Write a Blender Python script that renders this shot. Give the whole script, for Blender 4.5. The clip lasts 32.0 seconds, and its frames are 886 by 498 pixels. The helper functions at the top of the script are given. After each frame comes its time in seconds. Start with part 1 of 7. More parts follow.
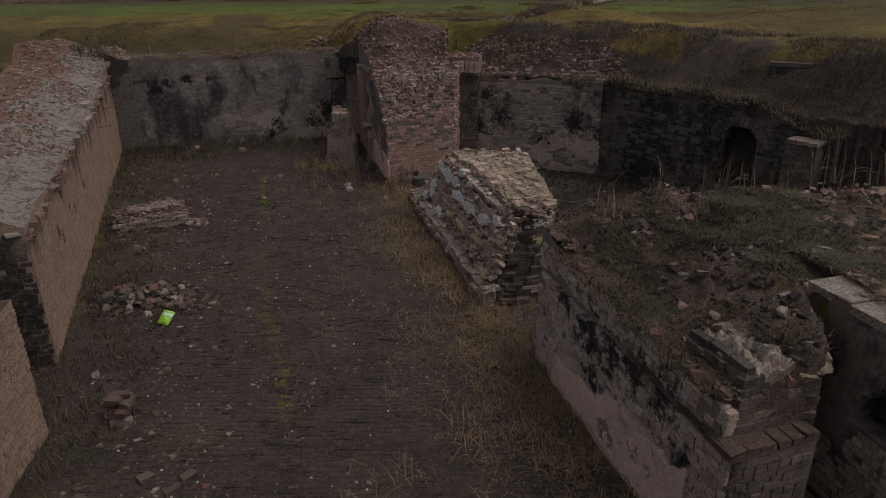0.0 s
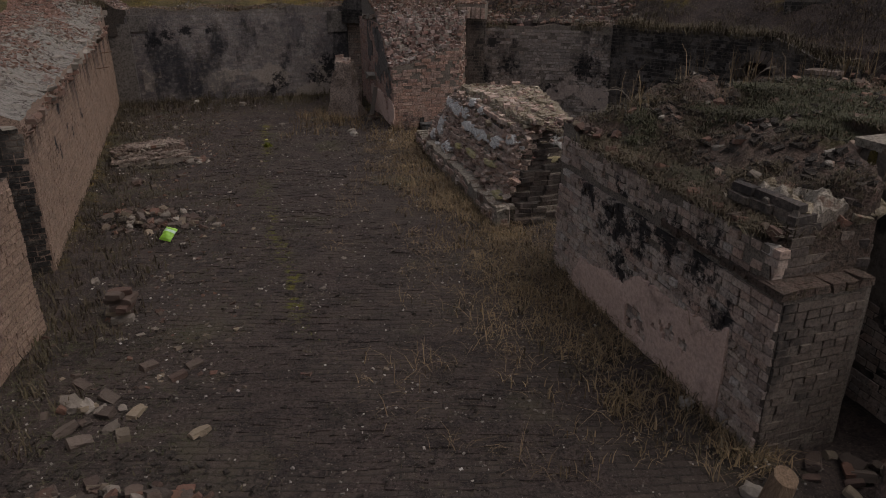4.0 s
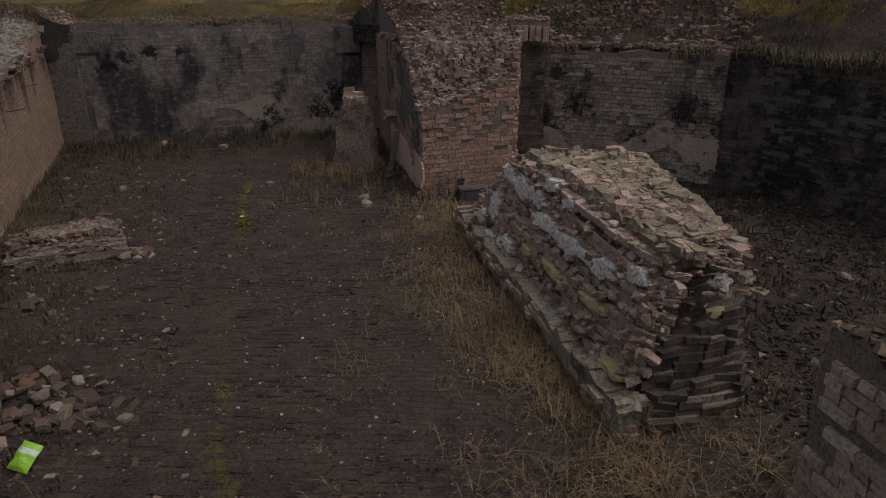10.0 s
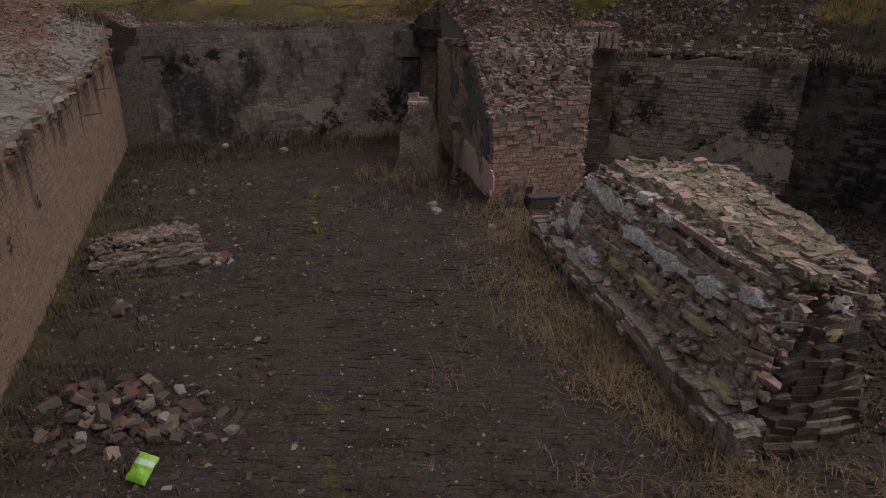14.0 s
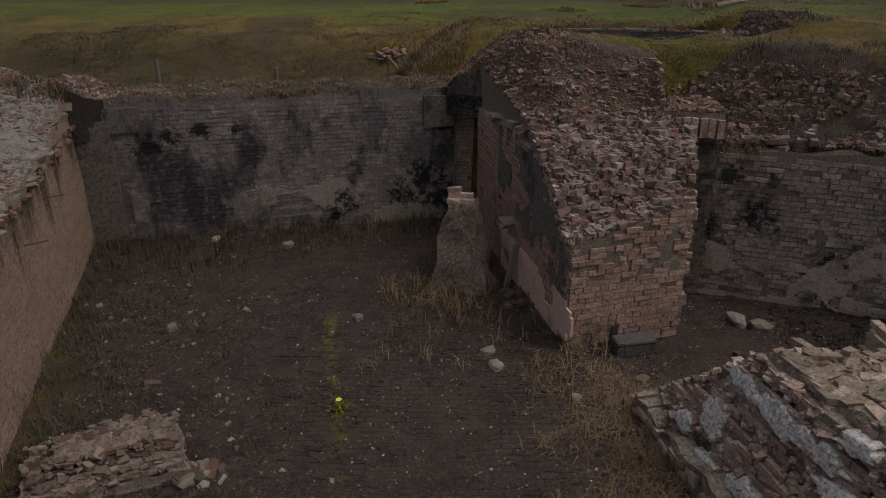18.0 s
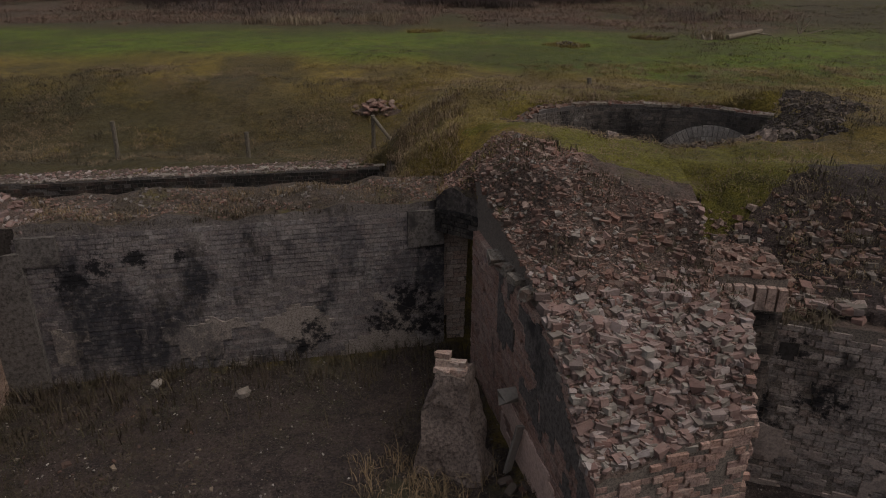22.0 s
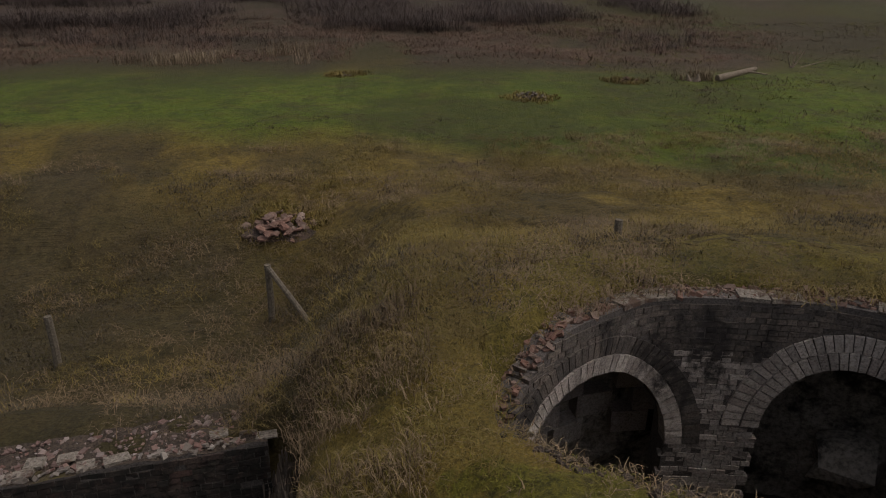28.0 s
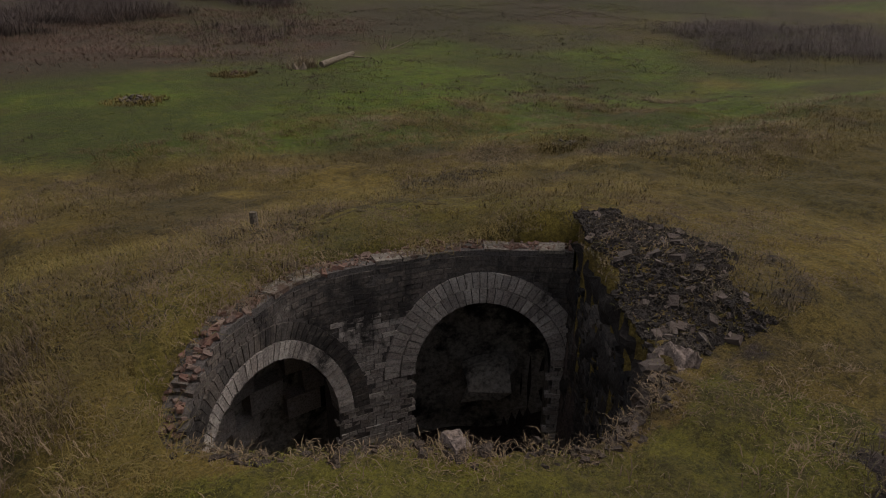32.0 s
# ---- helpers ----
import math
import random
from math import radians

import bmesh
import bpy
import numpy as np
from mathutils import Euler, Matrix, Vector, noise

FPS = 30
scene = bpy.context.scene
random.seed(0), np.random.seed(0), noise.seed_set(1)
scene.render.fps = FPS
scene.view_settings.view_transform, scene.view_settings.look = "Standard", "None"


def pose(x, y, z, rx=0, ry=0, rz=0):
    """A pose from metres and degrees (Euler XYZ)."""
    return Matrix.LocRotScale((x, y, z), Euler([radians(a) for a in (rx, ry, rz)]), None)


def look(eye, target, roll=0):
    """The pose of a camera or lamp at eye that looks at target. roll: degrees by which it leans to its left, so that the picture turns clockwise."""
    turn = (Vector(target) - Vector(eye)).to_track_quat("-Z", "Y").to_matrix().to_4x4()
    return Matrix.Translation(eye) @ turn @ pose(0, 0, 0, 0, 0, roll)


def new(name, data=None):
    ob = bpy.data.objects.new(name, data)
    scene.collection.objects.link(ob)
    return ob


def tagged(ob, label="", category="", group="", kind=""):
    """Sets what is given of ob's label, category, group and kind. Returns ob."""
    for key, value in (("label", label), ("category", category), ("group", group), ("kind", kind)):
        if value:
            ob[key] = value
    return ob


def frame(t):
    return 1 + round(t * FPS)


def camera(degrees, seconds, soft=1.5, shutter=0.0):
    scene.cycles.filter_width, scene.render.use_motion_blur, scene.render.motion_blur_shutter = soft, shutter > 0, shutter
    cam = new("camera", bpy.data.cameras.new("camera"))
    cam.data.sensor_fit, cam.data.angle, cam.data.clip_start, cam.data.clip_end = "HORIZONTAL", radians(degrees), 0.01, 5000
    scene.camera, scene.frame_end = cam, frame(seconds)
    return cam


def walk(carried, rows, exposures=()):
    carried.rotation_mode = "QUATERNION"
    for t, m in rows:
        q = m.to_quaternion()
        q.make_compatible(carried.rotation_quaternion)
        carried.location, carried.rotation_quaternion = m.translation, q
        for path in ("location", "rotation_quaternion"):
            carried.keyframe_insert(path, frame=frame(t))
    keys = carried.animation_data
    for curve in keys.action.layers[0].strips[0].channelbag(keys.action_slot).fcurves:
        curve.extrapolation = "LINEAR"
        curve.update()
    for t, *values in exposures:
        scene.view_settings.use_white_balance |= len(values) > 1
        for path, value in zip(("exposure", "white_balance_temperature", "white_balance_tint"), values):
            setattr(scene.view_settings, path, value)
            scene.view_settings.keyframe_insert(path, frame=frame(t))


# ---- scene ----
cam = camera(64.71, 32.0, soft=1.0)
# seconds, place in metres, yaw, pitch and roll in degrees
PATH = [
    (0.0, 0.000, 0.000, 5.099, -0.00, -22.64, -0.36),
    (0.5, -0.056, -0.004, 4.965, -0.12, -22.63, -0.32),
    (1.0, -0.078, -0.033, 4.777, -0.15, -22.62, -0.25),
    (1.5, -0.103, -0.064, 4.581, -0.18, -22.61, -0.25),
    (2.0, -0.117, -0.097, 4.371, -0.19, -22.58, -0.24),
    (2.5, -0.174, -0.114, 4.184, -0.30, -22.56, -0.22),
    (3.0, -0.261, -0.107, 4.003, -0.36, -22.50, -0.25),
    (3.5, -0.276, -0.121, 3.828, -0.35, -22.51, -0.29),
    (5.5, -0.040, -0.244, 3.717, -0.51, -22.51, -0.24),
    (6.0, 0.045, -0.320, 3.665, -0.56, -22.59, -0.23),
    (6.5, 0.035, -0.363, 3.636, -0.60, -22.57, -0.26),
    (7.0, -0.026, -0.152, 3.643, -0.60, -22.65, -0.20),
    (7.5, -0.102, 0.303, 3.643, -0.66, -22.71, -0.10),
    (8.0, -0.197, 1.206, 3.681, -0.65, -22.78, -0.04),
    (8.5, -0.402, 2.277, 3.700, -0.69, -22.69, 0.03),
    (9.0, -0.611, 3.399, 3.725, -0.59, -22.66, 0.07),
    (9.5, -0.717, 4.363, 3.774, 0.91, -22.63, 0.01),
    (10.0, -0.778, 4.881, 3.776, 0.85, -22.49, -0.05),
    (10.5, -0.838, 4.920, 3.762, 0.80, -22.47, -0.01),
    (11.0, -1.041, 4.953, 3.787, 0.84, -22.52, -0.08),
    (11.5, -1.241, 4.967, 3.793, 2.30, -22.49, -0.09),
    (12.0, -1.286, 4.932, 3.791, 2.89, -22.47, -0.12),
    (12.5, -1.328, 4.913, 3.818, 3.02, -22.50, -0.09),
    (13.0, -1.381, 4.899, 3.839, 2.97, -22.51, -0.02),
    (13.5, -1.457, 4.907, 3.859, 2.88, -22.54, 0.03),
    (14.0, -1.556, 4.977, 3.889, 2.81, -22.58, 0.07),
    (14.5, -1.661, 5.146, 3.925, 2.72, -22.63, 0.08),
    (16.5, -2.152, 6.739, 4.088, 2.58, -22.92, 0.04),
    (17.0, -2.311, 7.284, 4.118, 2.51, -22.94, -0.00),
    (17.5, -2.438, 7.801, 4.274, 2.47, -22.91, -0.09),
    (18.0, -2.555, 8.358, 4.737, 2.31, -22.80, -0.05),
    (18.5, -2.619, 8.835, 5.158, 2.25, -22.84, -0.02),
    (19.0, -2.675, 9.259, 5.391, 2.14, -22.84, 0.03),
    (19.5, -2.687, 9.632, 5.649, 2.06, -22.87, 0.09),
    (20.0, -2.659, 10.000, 5.864, 2.01, -22.89, 0.06),
    (20.5, -2.580, 10.282, 5.926, 2.05, -22.91, 0.12),
    (21.0, -2.543, 10.565, 5.961, 1.99, -22.96, 0.17),
    (21.5, -2.540, 10.841, 5.960, 1.95, -22.95, 0.18),
    (22.0, -2.541, 11.139, 5.958, 1.96, -22.96, 0.16),
    (22.5, -2.612, 11.496, 5.954, 1.88, -23.00, 0.20),
    (23.0, -2.702, 12.147, 5.932, 1.92, -23.04, 0.20),
    (23.5, -2.773, 12.964, 5.931, 0.46, -23.07, 0.31),
    (24.0, -2.831, 13.897, 5.980, -2.93, -23.11, 0.47),
    (24.5, -2.836, 14.709, 6.002, -2.98, -23.17, 0.37),
    (25.0, -2.908, 15.686, 6.142, -2.99, -23.23, 0.38),
    (25.5, -2.964, 16.713, 6.376, -3.14, -23.27, 0.44),
    (26.0, -2.928, 17.734, 6.677, -2.98, -23.15, 0.30),
    (26.5, -2.915, 18.272, 6.781, -3.01, -23.10, 0.23),
    (28.5, -2.800, 18.592, 6.787, -5.28, -23.05, -0.05),
    (29.0, -2.758, 18.574, 6.782, -11.71, -23.06, -0.12),
    (29.5, -2.759, 18.556, 6.780, -15.83, -23.14, -0.06),
    (30.0, -2.708, 18.542, 6.773, -19.56, -23.19, -0.04),
    (30.5, -2.692, 18.531, 6.764, -23.02, -23.24, -0.05),
    (31.0, -2.729, 18.494, 6.759, -26.95, -23.35, 0.07),
    (31.5, -2.768, 18.467, 6.772, -30.65, -23.46, 0.11),
    (32.0, -2.768, 18.481, 6.780, -34.53, -23.55, 0.17),
]
walk(cam, [(t, pose(x, y, z, 0, 0, yaw) @ pose(0, 0, 0, 90 + pitch) @ pose(0, 0, 0, 0, 0, roll)) for t, x, y, z, yaw, pitch, roll in PATH])

# ---- plan, in metres: wall faces as seen from the open side ----
FW_SPOTS = [(-8.01, 19.77, 1.74, 0.26), (-7.71, 19.85, 1.88, 0.21), (-7.2, 19.98, 1.97, 0.17), (-6.6, 20.13, 1.98, 0.10), (-4.85, 20.57, 0.55, 0.26), (-5.05, 20.52, 0.3, 0.18), (-3.42, 20.93, 0.9, 0.36), (-3.79, 20.84, 0.65, 0.26), (-3.15, 21.0, 0.5, 0.33), (-3.1, 21.0, 2.0, 0.26)]
FW_STAINS = [(-7.6, 19.88, 0.9, 0.85), (-8.5, 19.65, 0.8, 0.7), (-6.6, 20.13, 0.6, 0.55), (-3.4, 20.94, 1.4, 0.6), (-4.3, 20.7, 2.0, 0.4), (-8.0, 19.78, 1.9, 0.5)]
# FW2_SPOTS: the first one paints the shade of the square hole.
FW2_SPOTS = [(1.14, 18.07, 1.86, 0.19), (1.55, 17.93, 1.32, 0.31), (0.75, 18.2, 1.0, 0.43), (2.6, 17.55, 0.7, 0.36), (4.0, 17.05, 0.7, 0.60), (3.3, 17.3, 1.3, 0.36)]
R2_SPOTS = [(1.62, 6.76, 1.25, 0.38), (1.76, 6.3, 1.3, 0.32), (1.87, 5.9, 1.38, 0.29), (2.02, 5.35, 1.42, 0.32), (1.66, 6.66, 0.75, 0.23), (2.1, 5.0, 1.0, 0.20), (1.45, 7.4, 1.35, 0.20)]
LW_SPOTS = [(-5.75, 9.8, 1.35, 0.14), (-5.85, 10.05, 1.15, 0.12), (-6.2, 11.0, 1.35, 0.12), (-6.35, 11.4, 1.15, 0.1), (-6.75, 12.6, 1.2, 0.1), (-6.0, 10.5, 1.75, 0.16)]
# ==== world, sun and exposure ====
SUN_AZ, SUN_EL = 100.0, 62.0        # compass of the sun from +y towards +x, and its height, in degrees
world = bpy.data.worlds.new("overcast_sky")
scene.world = world
world.use_nodes = True
_wn = world.node_tree
_sky = _wn.nodes.new("ShaderNodeTexSky")
_sky.sky_type, _sky.sun_disc = 'NISHITA', False
_sky.sun_elevation, _sky.sun_rotation = radians(SUN_EL), radians(SUN_AZ)
_sky.air_density, _sky.dust_density, _sky.ozone_density = 1.0, 6.0, 0.6
_wn.nodes["Background"].inputs[1].default_value = 0.113
_cloud = _wn.nodes.new("ShaderNodeHueSaturation")
_cloud.inputs["Saturation"].default_value = 0.45
_wn.links.new(_sky.outputs[0], _cloud.inputs["Color"])
_warm = _wn.nodes.new("ShaderNodeMix")
_warm.data_type, _warm.blend_type = 'RGBA', 'MULTIPLY'
_warm.inputs[0].default_value, _warm.inputs[7].default_value = 1.0, (1.03, 1.0, 1.005, 1)
_wn.links.new(_cloud.outputs[0], _warm.inputs[6])
_wn.links.new(_warm.outputs[2], _wn.nodes["Background"].inputs[0])
_sun = bpy.data.lights.new("sun", 'SUN')
_sun.energy, _sun.angle, _sun.color = 0.22, radians(28), (1.0, 0.95, 0.89)
_az, _el = radians(SUN_AZ), radians(SUN_EL)
new("sun", _sun).matrix_world = look((0, 0, 40), (-math.sin(_az) * 40, -math.cos(_az) * 40, 40 - math.tan(_el) * 40))

rng = random.Random(7)


def smooth(a, b, x):
    t = np.clip((np.asarray(x, float) - a) / (b - a), 0, 1)
    return t * t * (3 - 2 * t)


def n3(x, y, z, s=1.0):
    return noise.noise(Vector((x * s, y * s, z * s)))


def lerp(a, b, t):
    return a + (b - a) * t


# ==== materials ====
class Nodes:
    def __init__(self, name):
        self.m = bpy.data.materials.new(name)
        self.m.use_nodes = True
        self.t = self.m.node_tree
        self.b = self.t.nodes["Principled BSDF"]
        self.pos = self.add("ShaderNodeNewGeometry").outputs["Position"]

    def add(self, kind, **props):
        n = self.t.nodes.new(kind)
        for k, v in props.items():
            setattr(n, k, v)
        return n

    def put(self, socket, v):
        if isinstance(v, bpy.types.NodeSocket):
            self.t.links.new(v, socket)
        elif isinstance(v, (tuple, list)) and len(v) == 3 and socket.type == 'RGBA':
            socket.default_value = (*v, 1)
        else:
            socket.default_value = v

    def noise(self, scale, detail=4, rough=0.6, vec=None, warp=0.0):
        n = self.add("ShaderNodeTexNoise")
        self.put(n.inputs["Vector"], vec or self.pos)
        n.inputs["Scale"].default_value, n.inputs["Detail"].default_value = scale, detail
        n.inputs["Roughness"].default_value, n.inputs["Distortion"].default_value = rough, warp
        return n.outputs[0]

    def voro(self, scale, feature='F1', out=0):
        n = self.add("ShaderNodeTexVoronoi", feature=feature)
        self.put(n.inputs["Vector"], self.pos)
        n.inputs["Scale"].default_value = scale
        return n.outputs[out]

    def stretch(self, sx, sy, sz):
        n = self.add("ShaderNodeVectorMath", operation='MULTIPLY')
        self.put(n.inputs[0], self.pos)
        n.inputs[1].default_value = (sx, sy, sz)
        return n.outputs[0]

    def math(self, op, a, b=0.0, clamp=False):
        n = self.add("ShaderNodeMath", operation=op, use_clamp=clamp)
        self.put(n.inputs[0], a), self.put(n.inputs[1], b)
        return n.outputs[0]

    def band(self, v, lo, hi):
        n = self.add("ShaderNodeMapRange", interpolation_type='SMOOTHSTEP')
        self.put(n.inputs[0], v)
        n.inputs[1].default_value, n.inputs[2].default_value = lo, hi
        return n.outputs[0]

    def mix(self, f, a, b, mode='MIX'):
        n = self.add("ShaderNodeMix", data_type='RGBA', blend_type=mode)
        self.put(n.inputs[0], f), self.put(n.inputs[6], a), self.put(n.inputs[7], b)
        return n.outputs[2]

    def ramp(self, v, cols):
        n = self.add("ShaderNodeValToRGB")
        self.put(n.inputs[0], v)
        e = n.color_ramp.elements
        while len(e) < len(cols):
            e.new(0.5)
        for i, c in enumerate(cols):
            p, c = c if len(c) == 2 else (i / (len(cols) - 1), c)
            e[i].position, e[i].color = p, (*c, 1)
        return n.outputs[0]

    def near(self, spots):
        """1 inside the given spots (x, y, z, radius), with frayed edges."""
        fray, total = self.math('ADD', self.math('MULTIPLY', self.noise(8, 5, 0.75), 4.6), self.math('MULTIPLY', self.noise(3.2, 3), 1.8)), None
        for x, y, z, r in spots:
            n = self.add("ShaderNodeVectorMath", operation='DISTANCE')
            self.put(n.inputs[0], self.pos)
            n.inputs[1].default_value = (x, y, z)
            d = self.math('ADD', self.math('DIVIDE', n.outputs["Value"], r), fray)
            v = self.band(d, 4.3, 3.5)
            total = v if total is None else self.math('MAXIMUM', total, v)
        return total

    def random(self):
        o = self.add("ShaderNodeObjectInfo").outputs["Random"]
        i = self.add("ShaderNodeNewGeometry").outputs["Random Per Island"]
        return self.math('FRACT', self.math('ADD', o, i))

    def zone(self):
        a = self.add("ShaderNodeVertexColor", layer_name="zone")
        s = self.add("ShaderNodeSeparateColor")
        self.put(s.inputs[0], a.outputs[0])
        return s.outputs

    def done(self, colour, rough=0.92, bump=None, height=0.02, spec=0.25):
        self.put(self.b.inputs["Base Color"], colour)
        self.put(self.b.inputs["Roughness"], rough)
        self.b.inputs["Specular IOR Level"].default_value = spec
        if bump is not None:
            n = self.add("ShaderNodeBump")
            self.put(n.inputs["Height"], bump)
            n.inputs["Distance"].default_value = height
            n.inputs["Strength"].default_value = 0.9
            self.put(self.b.inputs["Normal"], n.outputs[0])
        return self.m


def masonry(name, cols, soot=0.45, soot_col=(0.030, 0.026, 0.024), lime=0.3, lime_col=(0.42, 0.37, 0.32), spots=(), moss=0.0, streak=True, stains=(), drips=None):
    """Weathered brick: a colour for each brick, grain, sooty damp patches, lime bloom."""
    k = Nodes(name)
    base = k.ramp(k.random(), cols)
    grain = k.noise(38, 5, 0.7)
    base = k.mix(k.band(grain, 0.38, 0.72), k.mix(0.08, base, (0.5, 0.42, 0.36)), k.mix(0.66, base, (0.02, 0.016, 0.013)))
    if lime:
        f = k.band(k.noise(1.7, 6, 0.72), 0.62 - lime * 0.3, 0.78)
        f = k.math('MULTIPLY', f, k.band(k.noise(14, 3), 0.3, 0.65))
        base = k.mix(k.math('MULTIPLY', f, 0.75), base, lime_col)
    if soot:
        vec = k.stretch(0.9, 0.9, 0.45) if streak else k.pos
        f = k.band(k.noise(1.25, 6, 0.68, vec), 0.66 - soot * 0.32, 0.74 - soot * 0.2)
        f = k.math('MULTIPLY', f, k.band(k.noise(11, 4, 0.7), 0.2, 0.55))
        base = k.mix(k.math('MULTIPLY', f, 0.95), base, soot_col)
    if stains:
        base = k.mix(k.math('MULTIPLY', k.near(stains), 0.5), base, (0.036, 0.035, 0.041))
    if drips:
        sep = k.add("ShaderNodeSeparateXYZ")
        k.put(sep.inputs[0], k.pos)
        run = k.band(k.math('ADD', sep.outputs[2], k.math('MULTIPLY', k.math('SUBTRACT', k.noise(2.6, 4, 0.6, k.stretch(1, 1, 0.04)), 0.5), 3.4)), *drips)
        base = k.mix(k.math('MULTIPLY', run, k.band(k.noise(9, 4, 0.7), 0.2, 0.5)), base, (0.048, 0.033, 0.027))
    if spots:
        base = k.mix(k.math('MULTIPLY', k.near(spots), 0.95), base, (0.012, 0.011, 0.012))
    if moss:
        f = k.band(k.noise(3.1, 5, 0.7), 0.72 - moss * 0.3, 0.75)
        base = k.mix(k.math('MULTIPLY', f, 0.7), base, (0.12, 0.115, 0.04))
    return k.done(base, 0.93, k.mix(0.35, grain, k.noise(9, 5)), 0.035)


def rough_mat(name, cols, scale=2.5, fine=30, bump=0.03, spots=None, spot_col=None, spot_at=(0.6, 0.7), rough=0.95, grain=0.75):
    k = Nodes(name)
    base = k.ramp(k.noise(scale, 7, 0.7), cols)
    g = k.noise(fine, 5, 0.75)
    base = k.mix(k.band(g, 0.36, 0.7), k.mix(0.06, base, (0.5, 0.43, 0.37)), k.mix(grain, base, (0.02, 0.016, 0.013)))
    if spots:
        f = k.band(k.noise(spots, 6, 0.7), *spot_at)
        base = k.mix(f, base, spot_col)
    return k.done(base, rough, k.mix(0.5, g, k.noise(fine / 4, 6, 0.7)), bump)


RED = [(0.3, 0.172, 0.131), (0.372, 0.218, 0.165), (0.408, 0.259, 0.199), (0.264, 0.161, 0.137), (0.444, 0.305, 0.239), (0.324, 0.213, 0.177)]
GREY = [(0.198, 0.167, 0.15), (0.261, 0.221, 0.196), (0.158, 0.137, 0.129), (0.306, 0.257, 0.223), (0.225, 0.176, 0.153), (0.18, 0.158, 0.15)]
PINK = [(0.27, 0.176, 0.126), (0.29, 0.194, 0.14), (0.24, 0.156, 0.114), (0.315, 0.213, 0.156), (0.226, 0.151, 0.111)]
MIXED = [(0.414, 0.286, 0.231), (0.504, 0.389, 0.315), (0.347, 0.254, 0.210), (0.571, 0.454, 0.378), (0.448, 0.302, 0.236), (0.403, 0.329, 0.284)]
DARK = [(0.10, 0.085, 0.074), (0.15, 0.122, 0.10), (0.07, 0.062, 0.056), (0.19, 0.155, 0.125)]

m_brick_red = masonry("weathered_red_brick", RED, soot=0.32, lime=0.35)
m_brick_fw = masonry("sooty_grey_brick", [(a * 0.82, b * 0.83, c * 0.88) for a, b, c in GREY], soot=0.64, soot_col=(0.026, 0.025, 0.028), lime=0.65, lime_col=(0.46, 0.415, 0.375), spots=FW_SPOTS, stains=FW_STAINS)
m_brick_fw2 = masonry("damp_brown_brick", [(0.25, 0.205, 0.18), (0.32, 0.262, 0.228), (0.20, 0.166, 0.15), (0.40, 0.335, 0.29), (0.30, 0.222, 0.185)], soot=0.46, lime=0.55, lime_col=(0.46, 0.405, 0.355), spots=FW2_SPOTS)
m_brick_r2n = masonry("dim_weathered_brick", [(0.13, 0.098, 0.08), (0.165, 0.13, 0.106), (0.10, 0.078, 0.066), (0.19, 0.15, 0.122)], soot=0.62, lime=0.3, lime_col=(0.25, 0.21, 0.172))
# Darker than m_brick_r1; for the fragment's near end and some block courses.
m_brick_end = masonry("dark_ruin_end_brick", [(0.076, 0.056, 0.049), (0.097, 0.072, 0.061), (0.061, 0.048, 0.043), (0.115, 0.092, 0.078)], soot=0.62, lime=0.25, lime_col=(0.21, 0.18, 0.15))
# Colours lowered and soot raised to stand in for the trench's shade.
m_brick_trench = masonry("mossy_red_brick_with_trench_shade", [(0.075, 0.035, 0.027), (0.042, 0.032, 0.025), (0.08, 0.05, 0.038), (0.032, 0.031, 0.022)], soot=0.9, soot_col=(0.016, 0.015, 0.013), lime=0.1, moss=0.3)
# Soot black for the east wall; also paints shade on other walls.
m_brick_dark = masonry("black_soot_and_shade_brick", DARK, soot=0.95, soot_col=(0.016, 0.0145, 0.014), lime=0.12)
m_brick_pink = masonry("limewashed_pink_brick", PINK, soot=0.14, soot_col=(0.10, 0.068, 0.052), lime=0.4, lime_col=(0.40, 0.29, 0.22), spots=LW_SPOTS, drips=(1.5, 2.3))
m_brick_r2 = masonry("mixed_weathered_brick", MIXED + [(0.24, 0.165, 0.135), (0.56, 0.49, 0.43)], soot=0.16, lime=0.8, lime_col=(0.6, 0.53, 0.46), spots=R2_SPOTS)
m_brick_r1 = masonry("lichened_ruin_brick", [(0.38, 0.245, 0.19), (0.46, 0.335, 0.27), (0.32, 0.215, 0.172), (0.50, 0.405, 0.335), (0.40, 0.265, 0.205)], soot=0.2, lime=0.55, lime_col=(0.52, 0.47, 0.41), moss=0.12)
m_brick_pit = masonry("pale_engine_brick", [(0.42, 0.365, 0.32), (0.31, 0.27, 0.24), (0.52, 0.455, 0.395), (0.24, 0.21, 0.186), (0.36, 0.30, 0.262)], soot=0.2, lime=0.6, lime_col=(0.66, 0.6, 0.53))
m_brick_pitdark = masonry("dark_parapet_brick", DARK, soot=0.55, lime=0.2)
m_mortar = rough_mat("crumbling_lime_mortar", [(0.135, 0.108, 0.088), (0.20, 0.165, 0.135), (0.10, 0.082, 0.068)], 3, 45, 0.02)
m_mortar_dark = rough_mat("sooted_mortar", [(0.06, 0.055, 0.052), (0.12, 0.105, 0.095), (0.045, 0.042, 0.04)], 2, 40, 0.02)
m_mortar_pink = rough_mat("pink_lime_mortar", [(0.22, 0.145, 0.107), (0.27, 0.182, 0.138), (0.18, 0.123, 0.095)], 3, 45, 0.01)
m_plaster_pink = rough_mat("stained_pink_render", [(0.520, 0.358, 0.288), (0.599, 0.429, 0.352), (0.429, 0.295, 0.240)], 2.2, 24, 0.02, 1.6, (0.19, 0.137, 0.112), (0.52, 0.72), grain=0.35)
